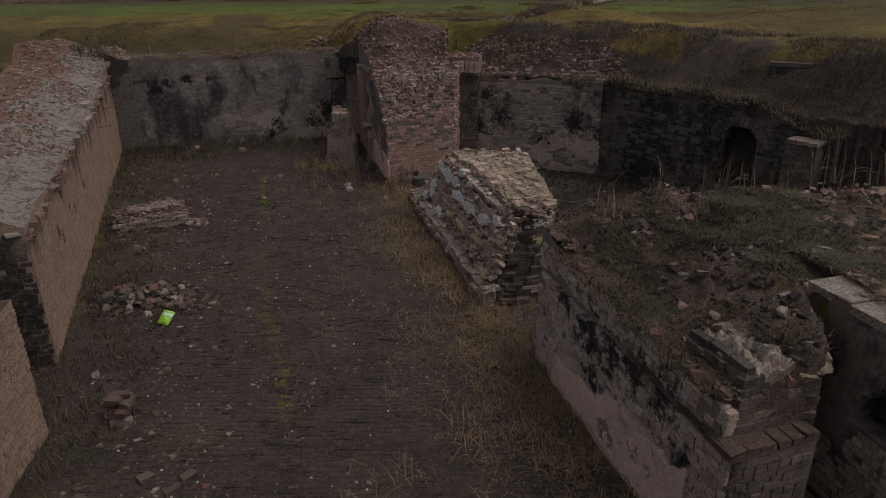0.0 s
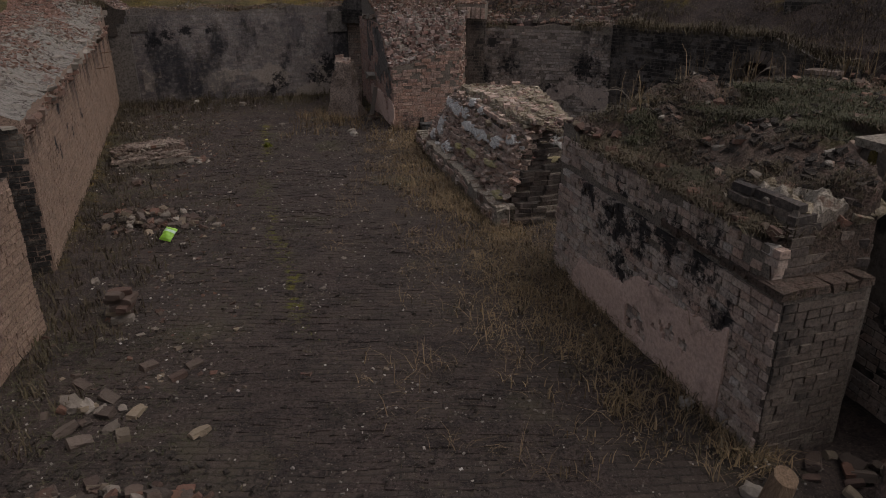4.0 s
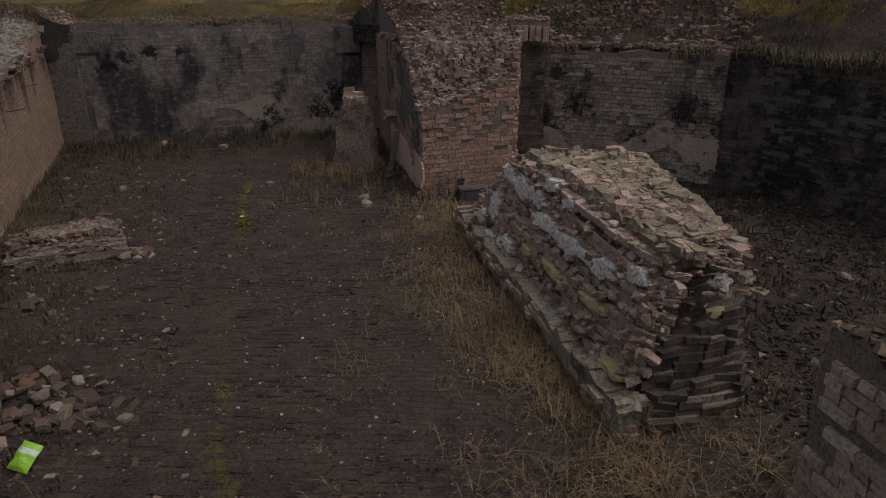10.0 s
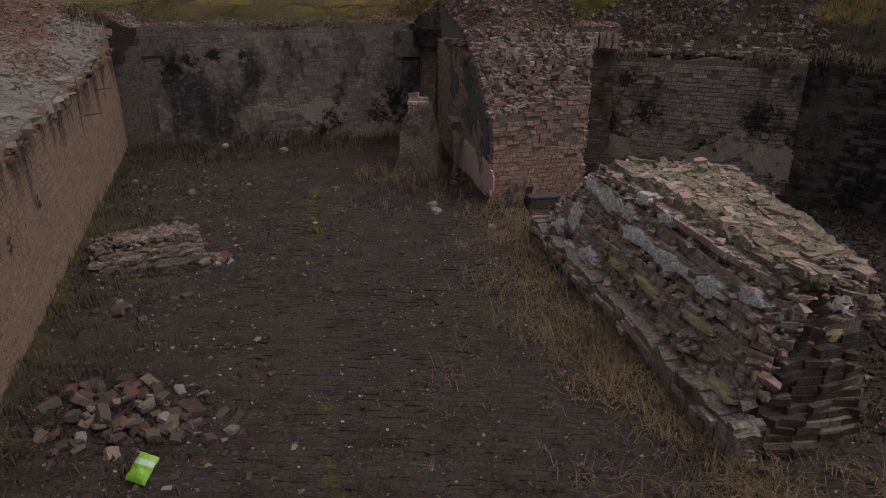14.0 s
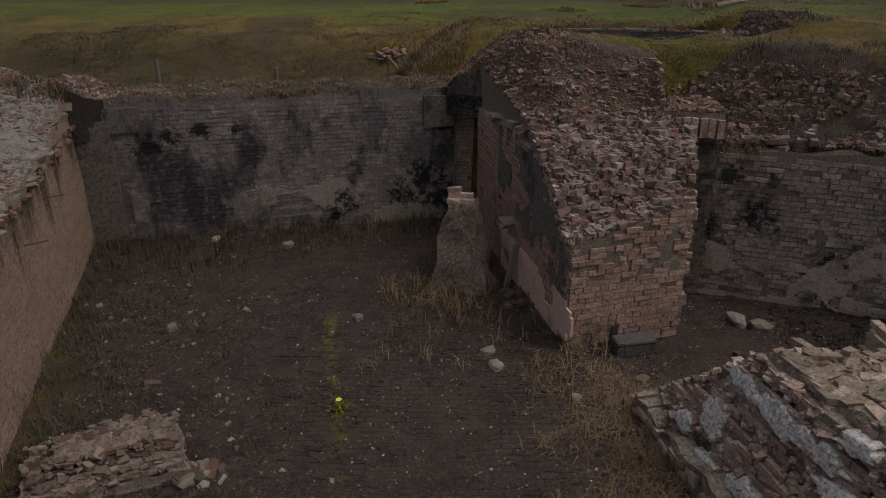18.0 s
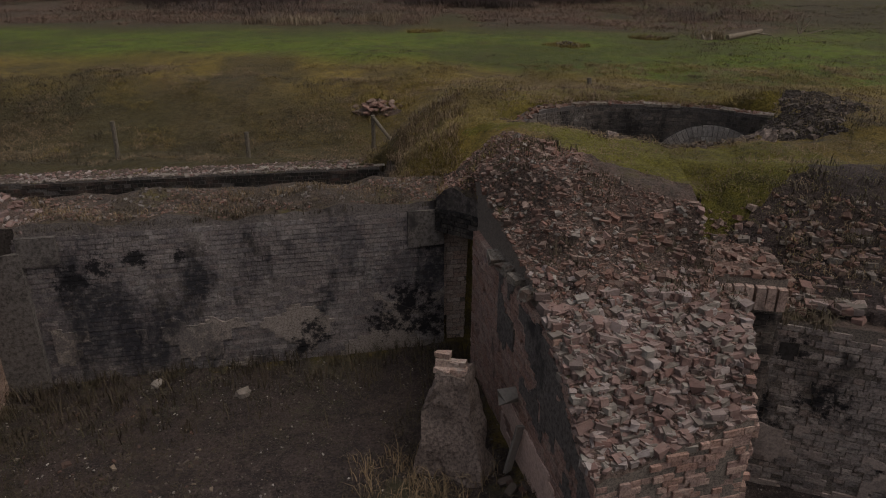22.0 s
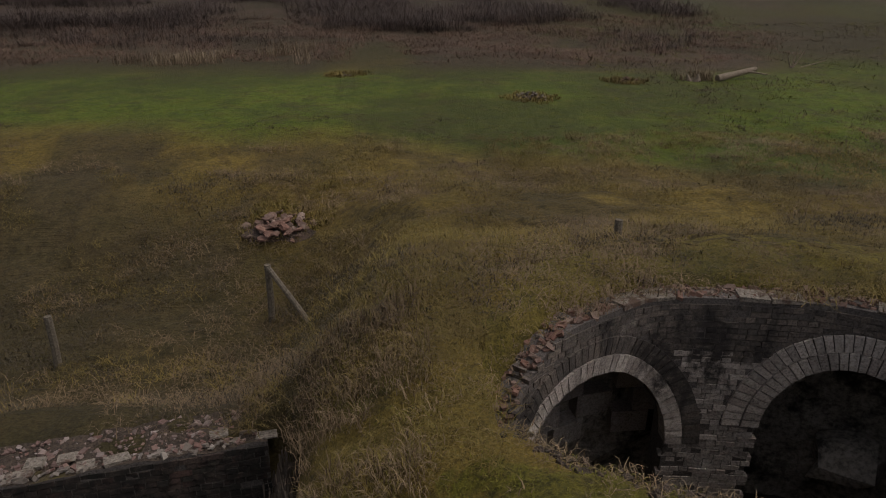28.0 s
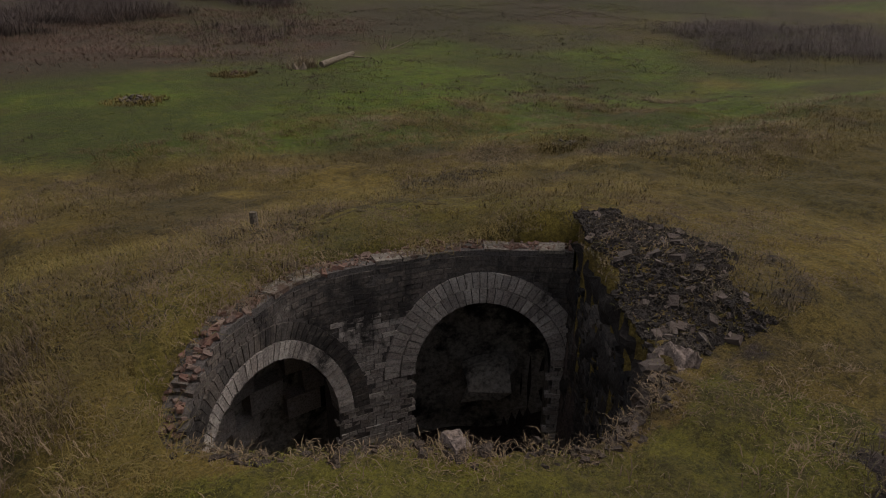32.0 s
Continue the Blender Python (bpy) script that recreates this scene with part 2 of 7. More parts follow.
m_plaster_old = rough_mat("patchy_old_render", [(0.30, 0.232, 0.195), (0.37, 0.295, 0.25), (0.23, 0.18, 0.155)], 2.0, 26, 0.02, 1.5, (0.11, 0.088, 0.078), (0.52, 0.7), grain=0.45)
m_plaster_grey = rough_mat("grey_cement_render", [(0.095, 0.083, 0.075), (0.135, 0.118, 0.105), (0.066, 0.058, 0.054)], 1.6, 20, 0.02, 1.1, (0.035, 0.031, 0.029), (0.50, 0.66))
m_white_mortar = rough_mat("whitish_mortar_bed", [(0.525, 0.503, 0.476), (0.63, 0.609, 0.578), (0.441, 0.413, 0.38)], 3.5, 28, 0.03, 2.2, (0.273, 0.228, 0.193), (0.60, 0.72))
m_lichen = rough_mat("lichened_mortar", [(0.27, 0.23, 0.15), (0.36, 0.31, 0.17), (0.22, 0.19, 0.14)], 6, 28, 0.03, 5.0, (0.27, 0.225, 0.09), (0.5, 0.62), grain=0.5)
m_rubble = rough_mat("brick_rubble_soil", [(0.085, 0.06, 0.047), (0.15, 0.095, 0.073), (0.065, 0.05, 0.038), (0.175, 0.125, 0.10)], 7, 34, 0.09, 2.1, (0.085, 0.07, 0.034), (0.56, 0.68))
m_top_pale = rough_mat("pale_worn_mortar_top", [(0.20, 0.165, 0.13), (0.30, 0.26, 0.21), (0.14, 0.108, 0.083)], 5, 30, 0.05, 3.1, (0.12, 0.08, 0.06), (0.52, 0.62))
def wall_top_mat():
    """Pale mortar cap, cracked into slabs, with red crumbled brick showing behind the edge."""
    k = Nodes("mortar_capped_wall_top")
    g = k.noise(26, 6, 0.75)
    pale = k.ramp(k.noise(3.2, 7, 0.7), [(0.3, (0.125, 0.112, 0.098)), (0.5, (0.225, 0.207, 0.184)), (0.7, (0.165, 0.14, 0.118))])
    warp = k.add("ShaderNodeVectorMath", operation='ADD')
    wn = k.add("ShaderNodeTexNoise")
    k.put(wn.inputs["Vector"], k.pos)
    wn.inputs["Scale"].default_value, wn.inputs["Detail"].default_value = 3.0, 5
    k.put(warp.inputs[0], k.pos), k.put(warp.inputs[1], wn.outputs["Color"])
    v = k.add("ShaderNodeTexVoronoi", feature='DISTANCE_TO_EDGE')
    k.put(v.inputs["Vector"], warp.outputs[0])
    v.inputs["Scale"].default_value = 3.4
    crack = k.math('MULTIPLY', k.band(v.outputs[0], 0.07, 0.0), k.band(k.noise(1.9, 4), 0.36, 0.55))
    pale = k.mix(k.math('MULTIPLY', crack, 0.9), pale, (0.045, 0.032, 0.026))
    red = k.ramp(k.noise(17, 5, 0.7), [(0.34, (0.07, 0.038, 0.028)), (0.5, (0.185, 0.10, 0.074)), (0.6, (0.13, 0.072, 0.054)), (0.68, (0.31, 0.25, 0.205))])
    sep = k.add("ShaderNodeSeparateXYZ")
    k.put(sep.inputs[0], k.pos)
    across = k.math('SUBTRACT', k.math('SUBTRACT', -5.22, k.math('MULTIPLY', k.math('SUBTRACT', sep.outputs[1], 8.15), 0.343)), sep.outputs[0])
    f = k.math('ADD', across, k.math('MULTIPLY', k.math('SUBTRACT', k.noise(0.9, 6, 0.65), 0.5), 3.6))
    f = k.math('MAXIMUM', k.band(f, 0.85, 1.15), k.band(k.noise(1.5, 6, 0.72), 0.57, 0.62))
    f = k.math('MULTIPLY', f, k.band(sep.outputs[1], 9.5, 11.5))
    c = k.mix(f, pale, red)
    c = k.mix(k.band(g, 0.4, 0.72), c, k.mix(0.6, c, (0.03, 0.023, 0.018)))
    return k.done(c, 0.95, k.mix(0.5, g, k.mix(crack, k.noise(6, 6, 0.7), (0, 0, 0))), 0.06)


m_lw_top = wall_top_mat()
m_render_dark = rough_mat("dark_damp_render", [(0.12, 0.098, 0.085), (0.16, 0.132, 0.112), (0.09, 0.074, 0.064)], 1.6, 20, 0.02, 1.1, (0.02, 0.018, 0.017), (0.44, 0.6), grain=0.45)
# Near-black fill: shade painted onto plain pieces set inside openings.
m_void = rough_mat("hollow_shade_black", [(0.012, 0.011, 0.011), (0.022, 0.02, 0.019)], 2, 20, 0.02)
m_pitwall = rough_mat("damp_pit_plaster", [(0.22, 0.19, 0.165), (0.36, 0.32, 0.27), (0.09, 0.08, 0.07)], 1.1, 14, 0.03, 0.9, (0.03, 0.027, 0.024), (0.5, 0.62))
m_ruin_top = rough_mat("cream_and_mossy_ruin_top", [(0.25, 0.17, 0.13), (0.46, 0.40, 0.325), (0.25, 0.20, 0.13), (0.54, 0.48, 0.40), (0.28, 0.19, 0.145)], 6.5, 32, 0.06, 2.0, (0.17, 0.105, 0.08), (0.57, 0.64), grain=0.6)
m_slab = rough_mat("brown_weathered_render", [(0.17, 0.13, 0.108), (0.23, 0.175, 0.145), (0.12, 0.092, 0.078)], 2.2, 26, 0.04, 1.6, (0.07, 0.056, 0.048), (0.55, 0.68))
# Earth lowered to near black; in the pit it paints shade too.
m_dark_earth = rough_mat("black_earth_and_gap_shade", [(0.016, 0.0125, 0.0105), (0.030, 0.0225, 0.0185), (0.0115, 0.0098, 0.0085)], 6, 30, 0.09)
m_soil = rough_mat("brown_soil_with_straw", [(0.062, 0.042, 0.031), (0.098, 0.068, 0.046), (0.047, 0.034, 0.024), (0.085, 0.068, 0.036)], 4, 30, 0.08, 1.4, (0.105, 0.085, 0.035), (0.55, 0.68))


def stone_mat(name, cols, dust=0.3):
    k = Nodes(name)
    g = k.noise(26, 5, 0.7)
    c = k.mix(k.math('MULTIPLY', g, 0.7), k.ramp(k.random(), cols), (0.06, 0.05, 0.042))
    c = k.mix(k.math('MULTIPLY', k.band(k.noise(6, 4), 0.52, 0.72), dust), c, (0.30, 0.26, 0.22))
    return k.done(c, 0.93, g, 0.02)


m_chunk = stone_mat("broken_brick", [(0.115, 0.06, 0.044), (0.07, 0.045, 0.036), (0.105, 0.075, 0.06), (0.052, 0.038, 0.032), (0.13, 0.10, 0.082), (0.095, 0.052, 0.039), (0.042, 0.034, 0.029), (0.30, 0.235, 0.165), (0.05, 0.038, 0.032), (0.13, 0.062, 0.043), (0.17, 0.085, 0.058)], 0.06)
m_pier_rubble = stone_mat("pinkish_brick_rubble", [(0.256, 0.139, 0.112), (0.175, 0.104, 0.087), (0.314, 0.200, 0.168), (0.128, 0.085, 0.074), (0.361, 0.276, 0.242), (0.209, 0.118, 0.096), (0.442, 0.376, 0.345), (0.152, 0.106, 0.092)])
m_red_crumb = stone_mat("crumbled_red_brick", [(0.23, 0.116, 0.0832), (0.149, 0.0847, 0.0648), (0.27, 0.149, 0.108), (0.115, 0.0726, 0.0562), (0.333, 0.237, 0.189), (0.178, 0.099, 0.0734)])
m_rubble_bits = stone_mat("earthy_brick_bits", [(0.12, 0.085, 0.068), (0.08, 0.06, 0.05), (0.16, 0.12, 0.098), (0.06, 0.048, 0.04)])
m_slab_bits = stone_mat("weathered_slab_bits", [(0.17, 0.125, 0.102), (0.12, 0.088, 0.072), (0.23, 0.178, 0.145), (0.15, 0.098, 0.078), (0.30, 0.25, 0.205)])
m_stone = stone_mat("pale_broken_stone", [(0.248, 0.212, 0.179), (0.183, 0.153, 0.127), (0.366, 0.325, 0.277), (0.142, 0.116, 0.0944)])
m_chip = stone_mat("white_mortar_chips", [(0.5, 0.46, 0.41), (0.38, 0.34, 0.30), (0.62, 0.58, 0.53), (0.3, 0.255, 0.22)], 0.0)
m_pebble = stone_mat("grit_and_chips", [(0.125, 0.10, 0.083), (0.17, 0.145, 0.125), (0.095, 0.074, 0.062), (0.33, 0.305, 0.275)])


def blade_mat(name, cols):
    k = Nodes(name)
    c = k.mix(0.35, k.ramp(k.random(), cols), k.ramp(k.noise(0.8, 4), cols))
    c = k.mix(k.math('MULTIPLY', k.band(k.noise(0.33, 6, 0.72), 0.46, 0.6), 0.6), c, k.mix(0.75, c, (0.026, 0.017, 0.012)))
    return k.done(c, 0.75, spec=0.2)


m_dry = blade_mat("dead_straw_grass", [(0.181, 0.130, 0.071), (0.247, 0.177, 0.104), (0.127, 0.091, 0.051), (0.193, 0.129, 0.075)])
m_tuss = blade_mat("olive_tussock_grass", [(0.160, 0.122, 0.0304), (0.215, 0.158, 0.0448), (0.115, 0.092, 0.0208), (0.240, 0.172, 0.0560), (0.100, 0.068, 0.0256), (0.120, 0.110, 0.0208)])
m_green = blade_mat("short_green_grass", [(0.105, 0.122, 0.0104), (0.135, 0.142, 0.0136), (0.080, 0.098, 0.0088), (0.165, 0.155, 0.0216)])
m_moss = blade_mat("mossy_yellow_green_turf", [(0.15, 0.145, 0.014), (0.18, 0.162, 0.02), (0.115, 0.115, 0.012), (0.18, 0.138, 0.034), (0.10, 0.112, 0.012)])
m_creep = blade_mat("grey_green_creeping_weed", [(0.056, 0.053, 0.030), (0.08, 0.073, 0.042), (0.042, 0.042, 0.024), (0.066, 0.068, 0.029)])
m_weed = blade_mat("dark_dead_weeds", [(0.075, 0.058, 0.036), (0.105, 0.08, 0.05), (0.052, 0.042, 0.027), (0.085, 0.072, 0.034)])
m_bracken = blade_mat("rust_brown_bracken", [(0.125, 0.075, 0.05), (0.165, 0.098, 0.064), (0.09, 0.058, 0.04), (0.15, 0.11, 0.07)])
m_scrub = blade_mat("dark_reddish_scrub", [(0.062, 0.043, 0.035), (0.085, 0.06, 0.048), (0.045, 0.033, 0.028), (0.11, 0.08, 0.06)])
m_twig = blade_mat("bare_grey_brown_twigs", [(0.085, 0.07, 0.056), (0.12, 0.098, 0.078), (0.065, 0.053, 0.045)])
m_reed = blade_mat("bleached_reed", [(0.22, 0.17, 0.105), (0.17, 0.125, 0.08), (0.27, 0.215, 0.145)])


def ground_mat():
    k = Nodes("earth_and_grass")
    z = k.zone()
    g = k.noise(30, 6, 0.75)
    earth = k.ramp(k.noise(1.5, 8, 0.72), [(0.32, (0.034, 0.025, 0.022)), (0.46, (0.078, 0.056, 0.049)), (0.55, (0.038, 0.029, 0.026)), (0.66, (0.094, 0.068, 0.059))])
    earth = k.mix(k.band(g, 0.4, 0.68), earth, k.mix(0.82, earth, (0.010, 0.008, 0.007)))
    earth = k.mix(k.band(k.noise(70, 2), 0.63, 0.72), earth, (0.15, 0.125, 0.105))
    earth = k.mix(k.math('MULTIPLY', k.band(k.noise(0.55, 5, 0.6), 0.55, 0.70), 0.6), earth, (0.078, 0.074, 0.032))
    br = k.add("ShaderNodeTexBrick")
    k.put(br.inputs["Vector"], k.pos)
    for i, v in (("Scale", 1.0), ("Mortar Size", 0.012), ("Mortar Smooth", 0.4), ("Brick Width", 0.23), ("Row Height", 0.085)):
        br.inputs[i].default_value = v
    br.inputs["Color1"].default_value, br.inputs["Color2"].default_value, br.inputs["Mortar"].default_value = (0.058, 0.045, 0.037, 1), (0.074, 0.056, 0.045, 1), (0.038, 0.031, 0.025, 1)
    laid = k.math('MULTIPLY', z[2], k.band(k.noise(0.9, 5, 0.65), 0.36, 0.58))
    earth = k.mix(k.math('MULTIPLY', laid, 0.6), earth, br.outputs[0])
    tus = k.ramp(k.math('ADD', k.math('MULTIPLY', k.noise(0.22, 5, 0.6), 0.5), k.math('MULTIPLY', k.noise(1.6, 8, 0.75), 0.5)), [(0.3, (0.058, 0.043, 0.0099)), (0.43, (0.162, 0.118, 0.0198)), (0.53, (0.234, 0.163, 0.0324)), (0.62, (0.098, 0.061, 0.0198)), (0.75, (0.198, 0.134, 0.0297))])
    lawn = k.ramp(k.noise(1.3, 7, 0.7), [(0.3, (0.056, 0.092, 0.004)), (0.5, (0.098, 0.146, 0.006)), (0.7, (0.15, 0.165, 0.014))])
    heath = k.ramp(k.noise(1.7, 8, 0.75), [(0.32, (0.030, 0.023, 0.0101)), (0.48, (0.084, 0.061, 0.0263)), (0.6, (0.054, 0.043, 0.0162)), (0.72, (0.115, 0.084, 0.0344))])
    tus = k.mix(z[2], tus, heath)
    grass = k.mix(z[1], tus, lawn)
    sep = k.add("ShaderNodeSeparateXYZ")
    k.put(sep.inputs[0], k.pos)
    # Far grass darkened with distance; the lower brightness is put into its colour.
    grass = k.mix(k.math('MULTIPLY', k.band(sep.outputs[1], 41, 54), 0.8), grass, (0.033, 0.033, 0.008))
    litter = k.ramp(k.noise(1.1, 7, 0.75), [(0.32, (0.045, 0.030, 0.021)), (0.5, (0.10, 0.063, 0.043)), (0.66, (0.07, 0.048, 0.03))])
    grass = k.mix(k.math('MULTIPLY', z[2], k.band(sep.outputs[1], 40, 43)), grass, litter)
    moss = k.ramp(k.noise(2.3, 7, 0.75), [(0.35, (0.08, 0.064, 0.014)), (0.5, (0.165, 0.142, 0.014)), (0.6, (0.13, 0.098, 0.024)), (0.7, (0.075, 0.052, 0.024))])
    on_mound = k.math('MULTIPLY', z[1], k.band(sep.outputs[1], 27.5, 26.5))
    grass = k.mix(on_mound, grass, moss)
    grass = k.mix(k.math('MULTIPLY', k.band(k.noise(0.13, 4, 0.6), 0.42, 0.6), 0.55), grass, (0.033, 0.031, 0.010))
    grass = k.mix(k.math('MULTIPLY', k.band(k.noise(0.6, 8, 0.78), 0.5, 0.62), 0.55), grass, (0.058, 0.040, 0.017))
    grass = k.mix(k.math('MULTIPLY', k.band(k.noise(3.4, 8, 0.8), 0.5, 0.66), 0.7), grass, k.mix(0.72, grass, (0.014, 0.012, 0.006)))
    grass = k.mix(k.math('MULTIPLY', k.band(k.noise(10, 7, 0.8), 0.47, 0.62), 0.62), k.mix(0.05, grass, (0.32, 0.25, 0.11)), k.mix(0.72, grass, (0.012, 0.010, 0.004)))
    grass = k.mix(k.math('MULTIPLY', k.band(g, 0.35, 0.7), 0.75), grass, k.mix(0.75, grass, (0.012, 0.011, 0.005)))
    f = k.band(k.math('ADD', z[0], k.math('MULTIPLY', k.math('SUBTRACT', k.noise(2.2, 6, 0.7), 0.5), 0.9)), 0.40, 0.62)
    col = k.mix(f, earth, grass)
    h = k.mix(0.5, g, k.noise(7, 6, 0.7))
    h = k.mix(k.math('MULTIPLY', laid, 0.35), h, br.outputs[1])
    return k.done(col, 0.95, h, 0.10)


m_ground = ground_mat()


# ==== mesh helpers ====
def mesh_of(name, verts, faces, mat, smooth_shade=False):
    me = bpy.data.meshes.new(name)
    me.from_pydata(verts, [], faces)
    if smooth_shade:
        me.polygons.foreach_set("use_smooth", [True] * len(me.polygons))
    if mat:
        me.materials.append(mat)
    me.update()
    return me


def obj(name, verts, faces, mat, parent=None, label="", smooth_shade=False):
    ob = new(name, mesh_of(name, verts, faces, mat, smooth_shade))
    if parent:
        ob.parent = parent
    if label:
        ob["label"] = label
    return ob


BOXF = [(0, 3, 2, 1), (4, 5, 6, 7), (0, 1, 5, 4), (1, 2, 6, 5), (2, 3, 7, 6), (3, 0, 4, 7)]


def box_pts(w, d, h, jit=0.0, r=None):
    """Corners of a box with its foot centred at the origin, each moved by up to jit."""
    r = r or rng
    p = [(-w / 2, -d / 2, 0), (w / 2, -d / 2, 0), (w / 2, d / 2, 0), (-w / 2, d / 2, 0)]
    p += [(x, y, h) for x, y, _ in p]
    return [tuple(c + r.uniform(-jit, jit) for c in q) for q in p]


class Pile:
    """Collects many small solids into one mesh."""

    def __init__(self):
        self.v, self.f = [], []

    def add(self, pts, faces, m=None):
        o = len(self.v)
        self.v += [tuple(m @ Vector(p)) for p in pts] if m is not None else [tuple(p) for p in pts]
        self.f += [tuple(i + o for i in f) for f in faces]

    def box(self, m, w, d, h, jit=0.0):
        self.add(box_pts(w, d, h, jit), BOXF, m)

    def obj(self, name, mat, parent=None, label="", smooth_shade=False):
        return obj(name, self.v, self.f, mat, parent, label, smooth_shade)


def chunk_pts(r, size, flat=0.7):
    """A broken lump: a rough octahedral-cubic solid with uneven faces."""
    bm = bmesh.new()
    bmesh.ops.create_icosphere(bm, subdivisions=2, radius=0.5)
    o = Vector((r.uniform(-50, 50), r.uniform(-50, 50), r.uniform(-50, 50)))
    for v in bm.verts:
        c = v.co
        m = max(abs(c.x), abs(c.y), abs(c.z))
        c = c.lerp(c * (0.42 / m), 0.75)
        c = c * (1 + 0.45 * noise.noise(c * 2.6 + o)) + Vector((1, 1, 1)) * 0.04 * noise.noise(c * 7 + o)
        v.co = Vector((c.x * size[0], c.y * size[1], c.z * size[2] * flat + size[2] * 0.3 * flat))
    pts, faces = [tuple(v.co) for v in bm.verts], [tuple(v.index for v in f.verts) for f in bm.faces]
    bm.free()
    return pts, faces


_r = random.Random(3)
CHUNKS = [chunk_pts(_r, (1.0, _r.uniform(0.55, 0.9), _r.uniform(0.5, 0.8))) for _ in range(8)]


class Line:
    """A wall face along plan points; the outward side is to the right of its run. batter: how far it leans back per metre of height."""

    def __init__(self, pts, batter=0.0):
        self.p = [Vector((a, b, 0)) for a, b in pts]
        self.l = [0.0]
        for a, b in zip(self.p, self.p[1:]):
            self.l.append(self.l[-1] + (b - a).length)
        self.len, self.batter = self.l[-1], batter

    def at(self, s):
        i = 0
        while i < len(self.l) - 2 and s > self.l[i + 1]:
            i += 1
        a, b = self.p[i], self.p[i + 1]
        d = (b - a).normalized()
        return a + d * (s - self.l[i]), d

    def spot(self, s, z, out=0.0):
        p, d = self.at(s)
        n = Vector((d.y, -d.x, 0))
        p = p + n * (out - self.batter * z)
        return Vector((p.x, p.y, z))

    def turn(self, s, z, out=0.0):
        """The pose of a piece: x along the wall, y into it, z up."""
        p, d = self.at(s)
        m = Matrix.Rotation(math.atan2(d.y, d.x), 4, 'Z') @ Matrix.Rotation(-math.atan(self.batter), 4, 'X')
        m.translation = self.spot(s, z, out)
        return m


BH, BL = 0.075, 0.232
_b = random.Random(11)
STRETCH = [mesh_of("brick", box_pts(BL - 0.012, 0.09, BH - 0.011, 0.004, _b), BOXF, None) for _ in range(5)]
HEADER = [mesh_of("brick", box_pts(BL / 2 - 0.012, 0.09, BH - 0.011, 0.004, _b), BOXF, None) for _ in range(4)]
_dressed = {}


def in_mat(meshes, mat):
    key = (meshes[0].name, mat.name)
    if key not in _dressed:
        out = []
        for me in meshes:
            c = me.copy()
            c.materials.clear()
            c.materials.append(mat)
            out.append(c)
        _dressed[key] = out
    return _dressed[key]


def brickwork(parent, line, top, mat, z0=0.0, s0=0.0, s1=None, skip=None, single=(0, 0), most=250, seed=1, proud=0.014, worn=0.006, lost=0.02):
    """Courses of bricks on a wall face: those within the stretch single (from, to along the wall) are pieces of their own."""
    r = random.Random(seed)
    s1 = line.len if s1 is None else s1
    rest, made, course, z = Pile(), 0, 0, z0
    zmax = max(top(s0 + (s1 - s0) * i / 40) for i in range(41))
    wander = r.uniform(0, 99)
    while z < zmax:
        head = course % 2
        w = BL / 2 if head else BL
        s = s0 + (0.0 if course % 4 < 2 else -w / 2 + 0.01)
        while s < s1:
            a, b = max(s, s0), min(s + w, s1)
            c = (a + b) / 2
            s += w
            if b - a < 0.06 or z + BH > top(c) + 0.02 or (skip and skip(c, z + BH / 2)) or r.random() < lost:
                continue
            out = proud + r.uniform(-worn, worn) + 0.012 * n3(c * 2, z * 2, wander)
            m = line.turn(c, z + 0.0055, out - 0.045) @ Matrix.Rotation(r.uniform(-0.012, 0.012), 4, 'Y')
            if single[0] <= c <= single[1] and made < most and b - a > w * 0.9:
                ob = new("brick", r.choice(in_mat(HEADER if head else STRETCH, mat)))
                ob.parent, ob.matrix_basis = parent, m
                made += 1
            else:
                rest.add(box_pts(b - a - 0.012, 0.09, BH - 0.011, 0.004, r), BOXF, m)
        z += BH
        course += 1
    if rest.v:
        tagged(rest.obj("brickwork", mat, parent), kind="stuff")


def sheet(name, line, top, mat, thick=0.02, z0=0.0, s0=0.0, s1=None, hole=None, ds=0.1, dz=0.1, out=0.0, parent=None, rough=0.0, label=""):
    """A skin or wall along a line, with gaps where hole(s, z) says so, closed on all its edges."""
    s1 = line.len if s1 is None else s1
    ns, seed = max(1, round((s1 - s0) / ds)), rng.uniform(0, 99)
    zmax = max(top(s0 + (s1 - s0) * i / 60) for i in range(61))
    nz = max(1, round((zmax - z0) / dz))
    keep, vid, v, f = set(), {}, [], []
    for i in range(ns):
        sc = s0 + (s1 - s0) * (i + 0.5) / ns
        for j in range(nz):
            zc = z0 + (zmax - z0) * (j + 0.5) / nz
            if zc <= top(sc) and not (hole and hole(sc, zc)):
                keep.add((i, j))

    def vert(i, j, k):
        key = (i, j, k)
        if key not in vid:
            s, z = s0 + (s1 - s0) * i / ns, z0 + (zmax - z0) * j / nz
            zt = top(min(max(s, s0), s1))
            z = zt if z > zt - dz * 0.5 else z
            o = out - (thick if k else 0) + (0 if k else rough * n3(s * 3 + seed, z * 3, 0))
            vid[key] = len(v)
            v.append(tuple(line.spot(s, z, o)))
        return vid[key]

    for i, j in keep:
        a = [(i, j), (i + 1, j), (i + 1, j + 1), (i, j + 1)]
        f.append([vert(*p, 0) for p in a])
        f.append([vert(*p, 1) for p in reversed(a)])
        for (di, dj), (p, q) in (((0, -1), (0, 1)), ((1, 0), (1, 2)), ((0, 1), (2, 3)), ((-1, 0), (3, 0))):
            if (i + di, j + dj) not in keep:
                f.append([vert(*a[q], 0), vert(*a[p], 0), vert(*a[p], 1), vert(*a[q], 1)])
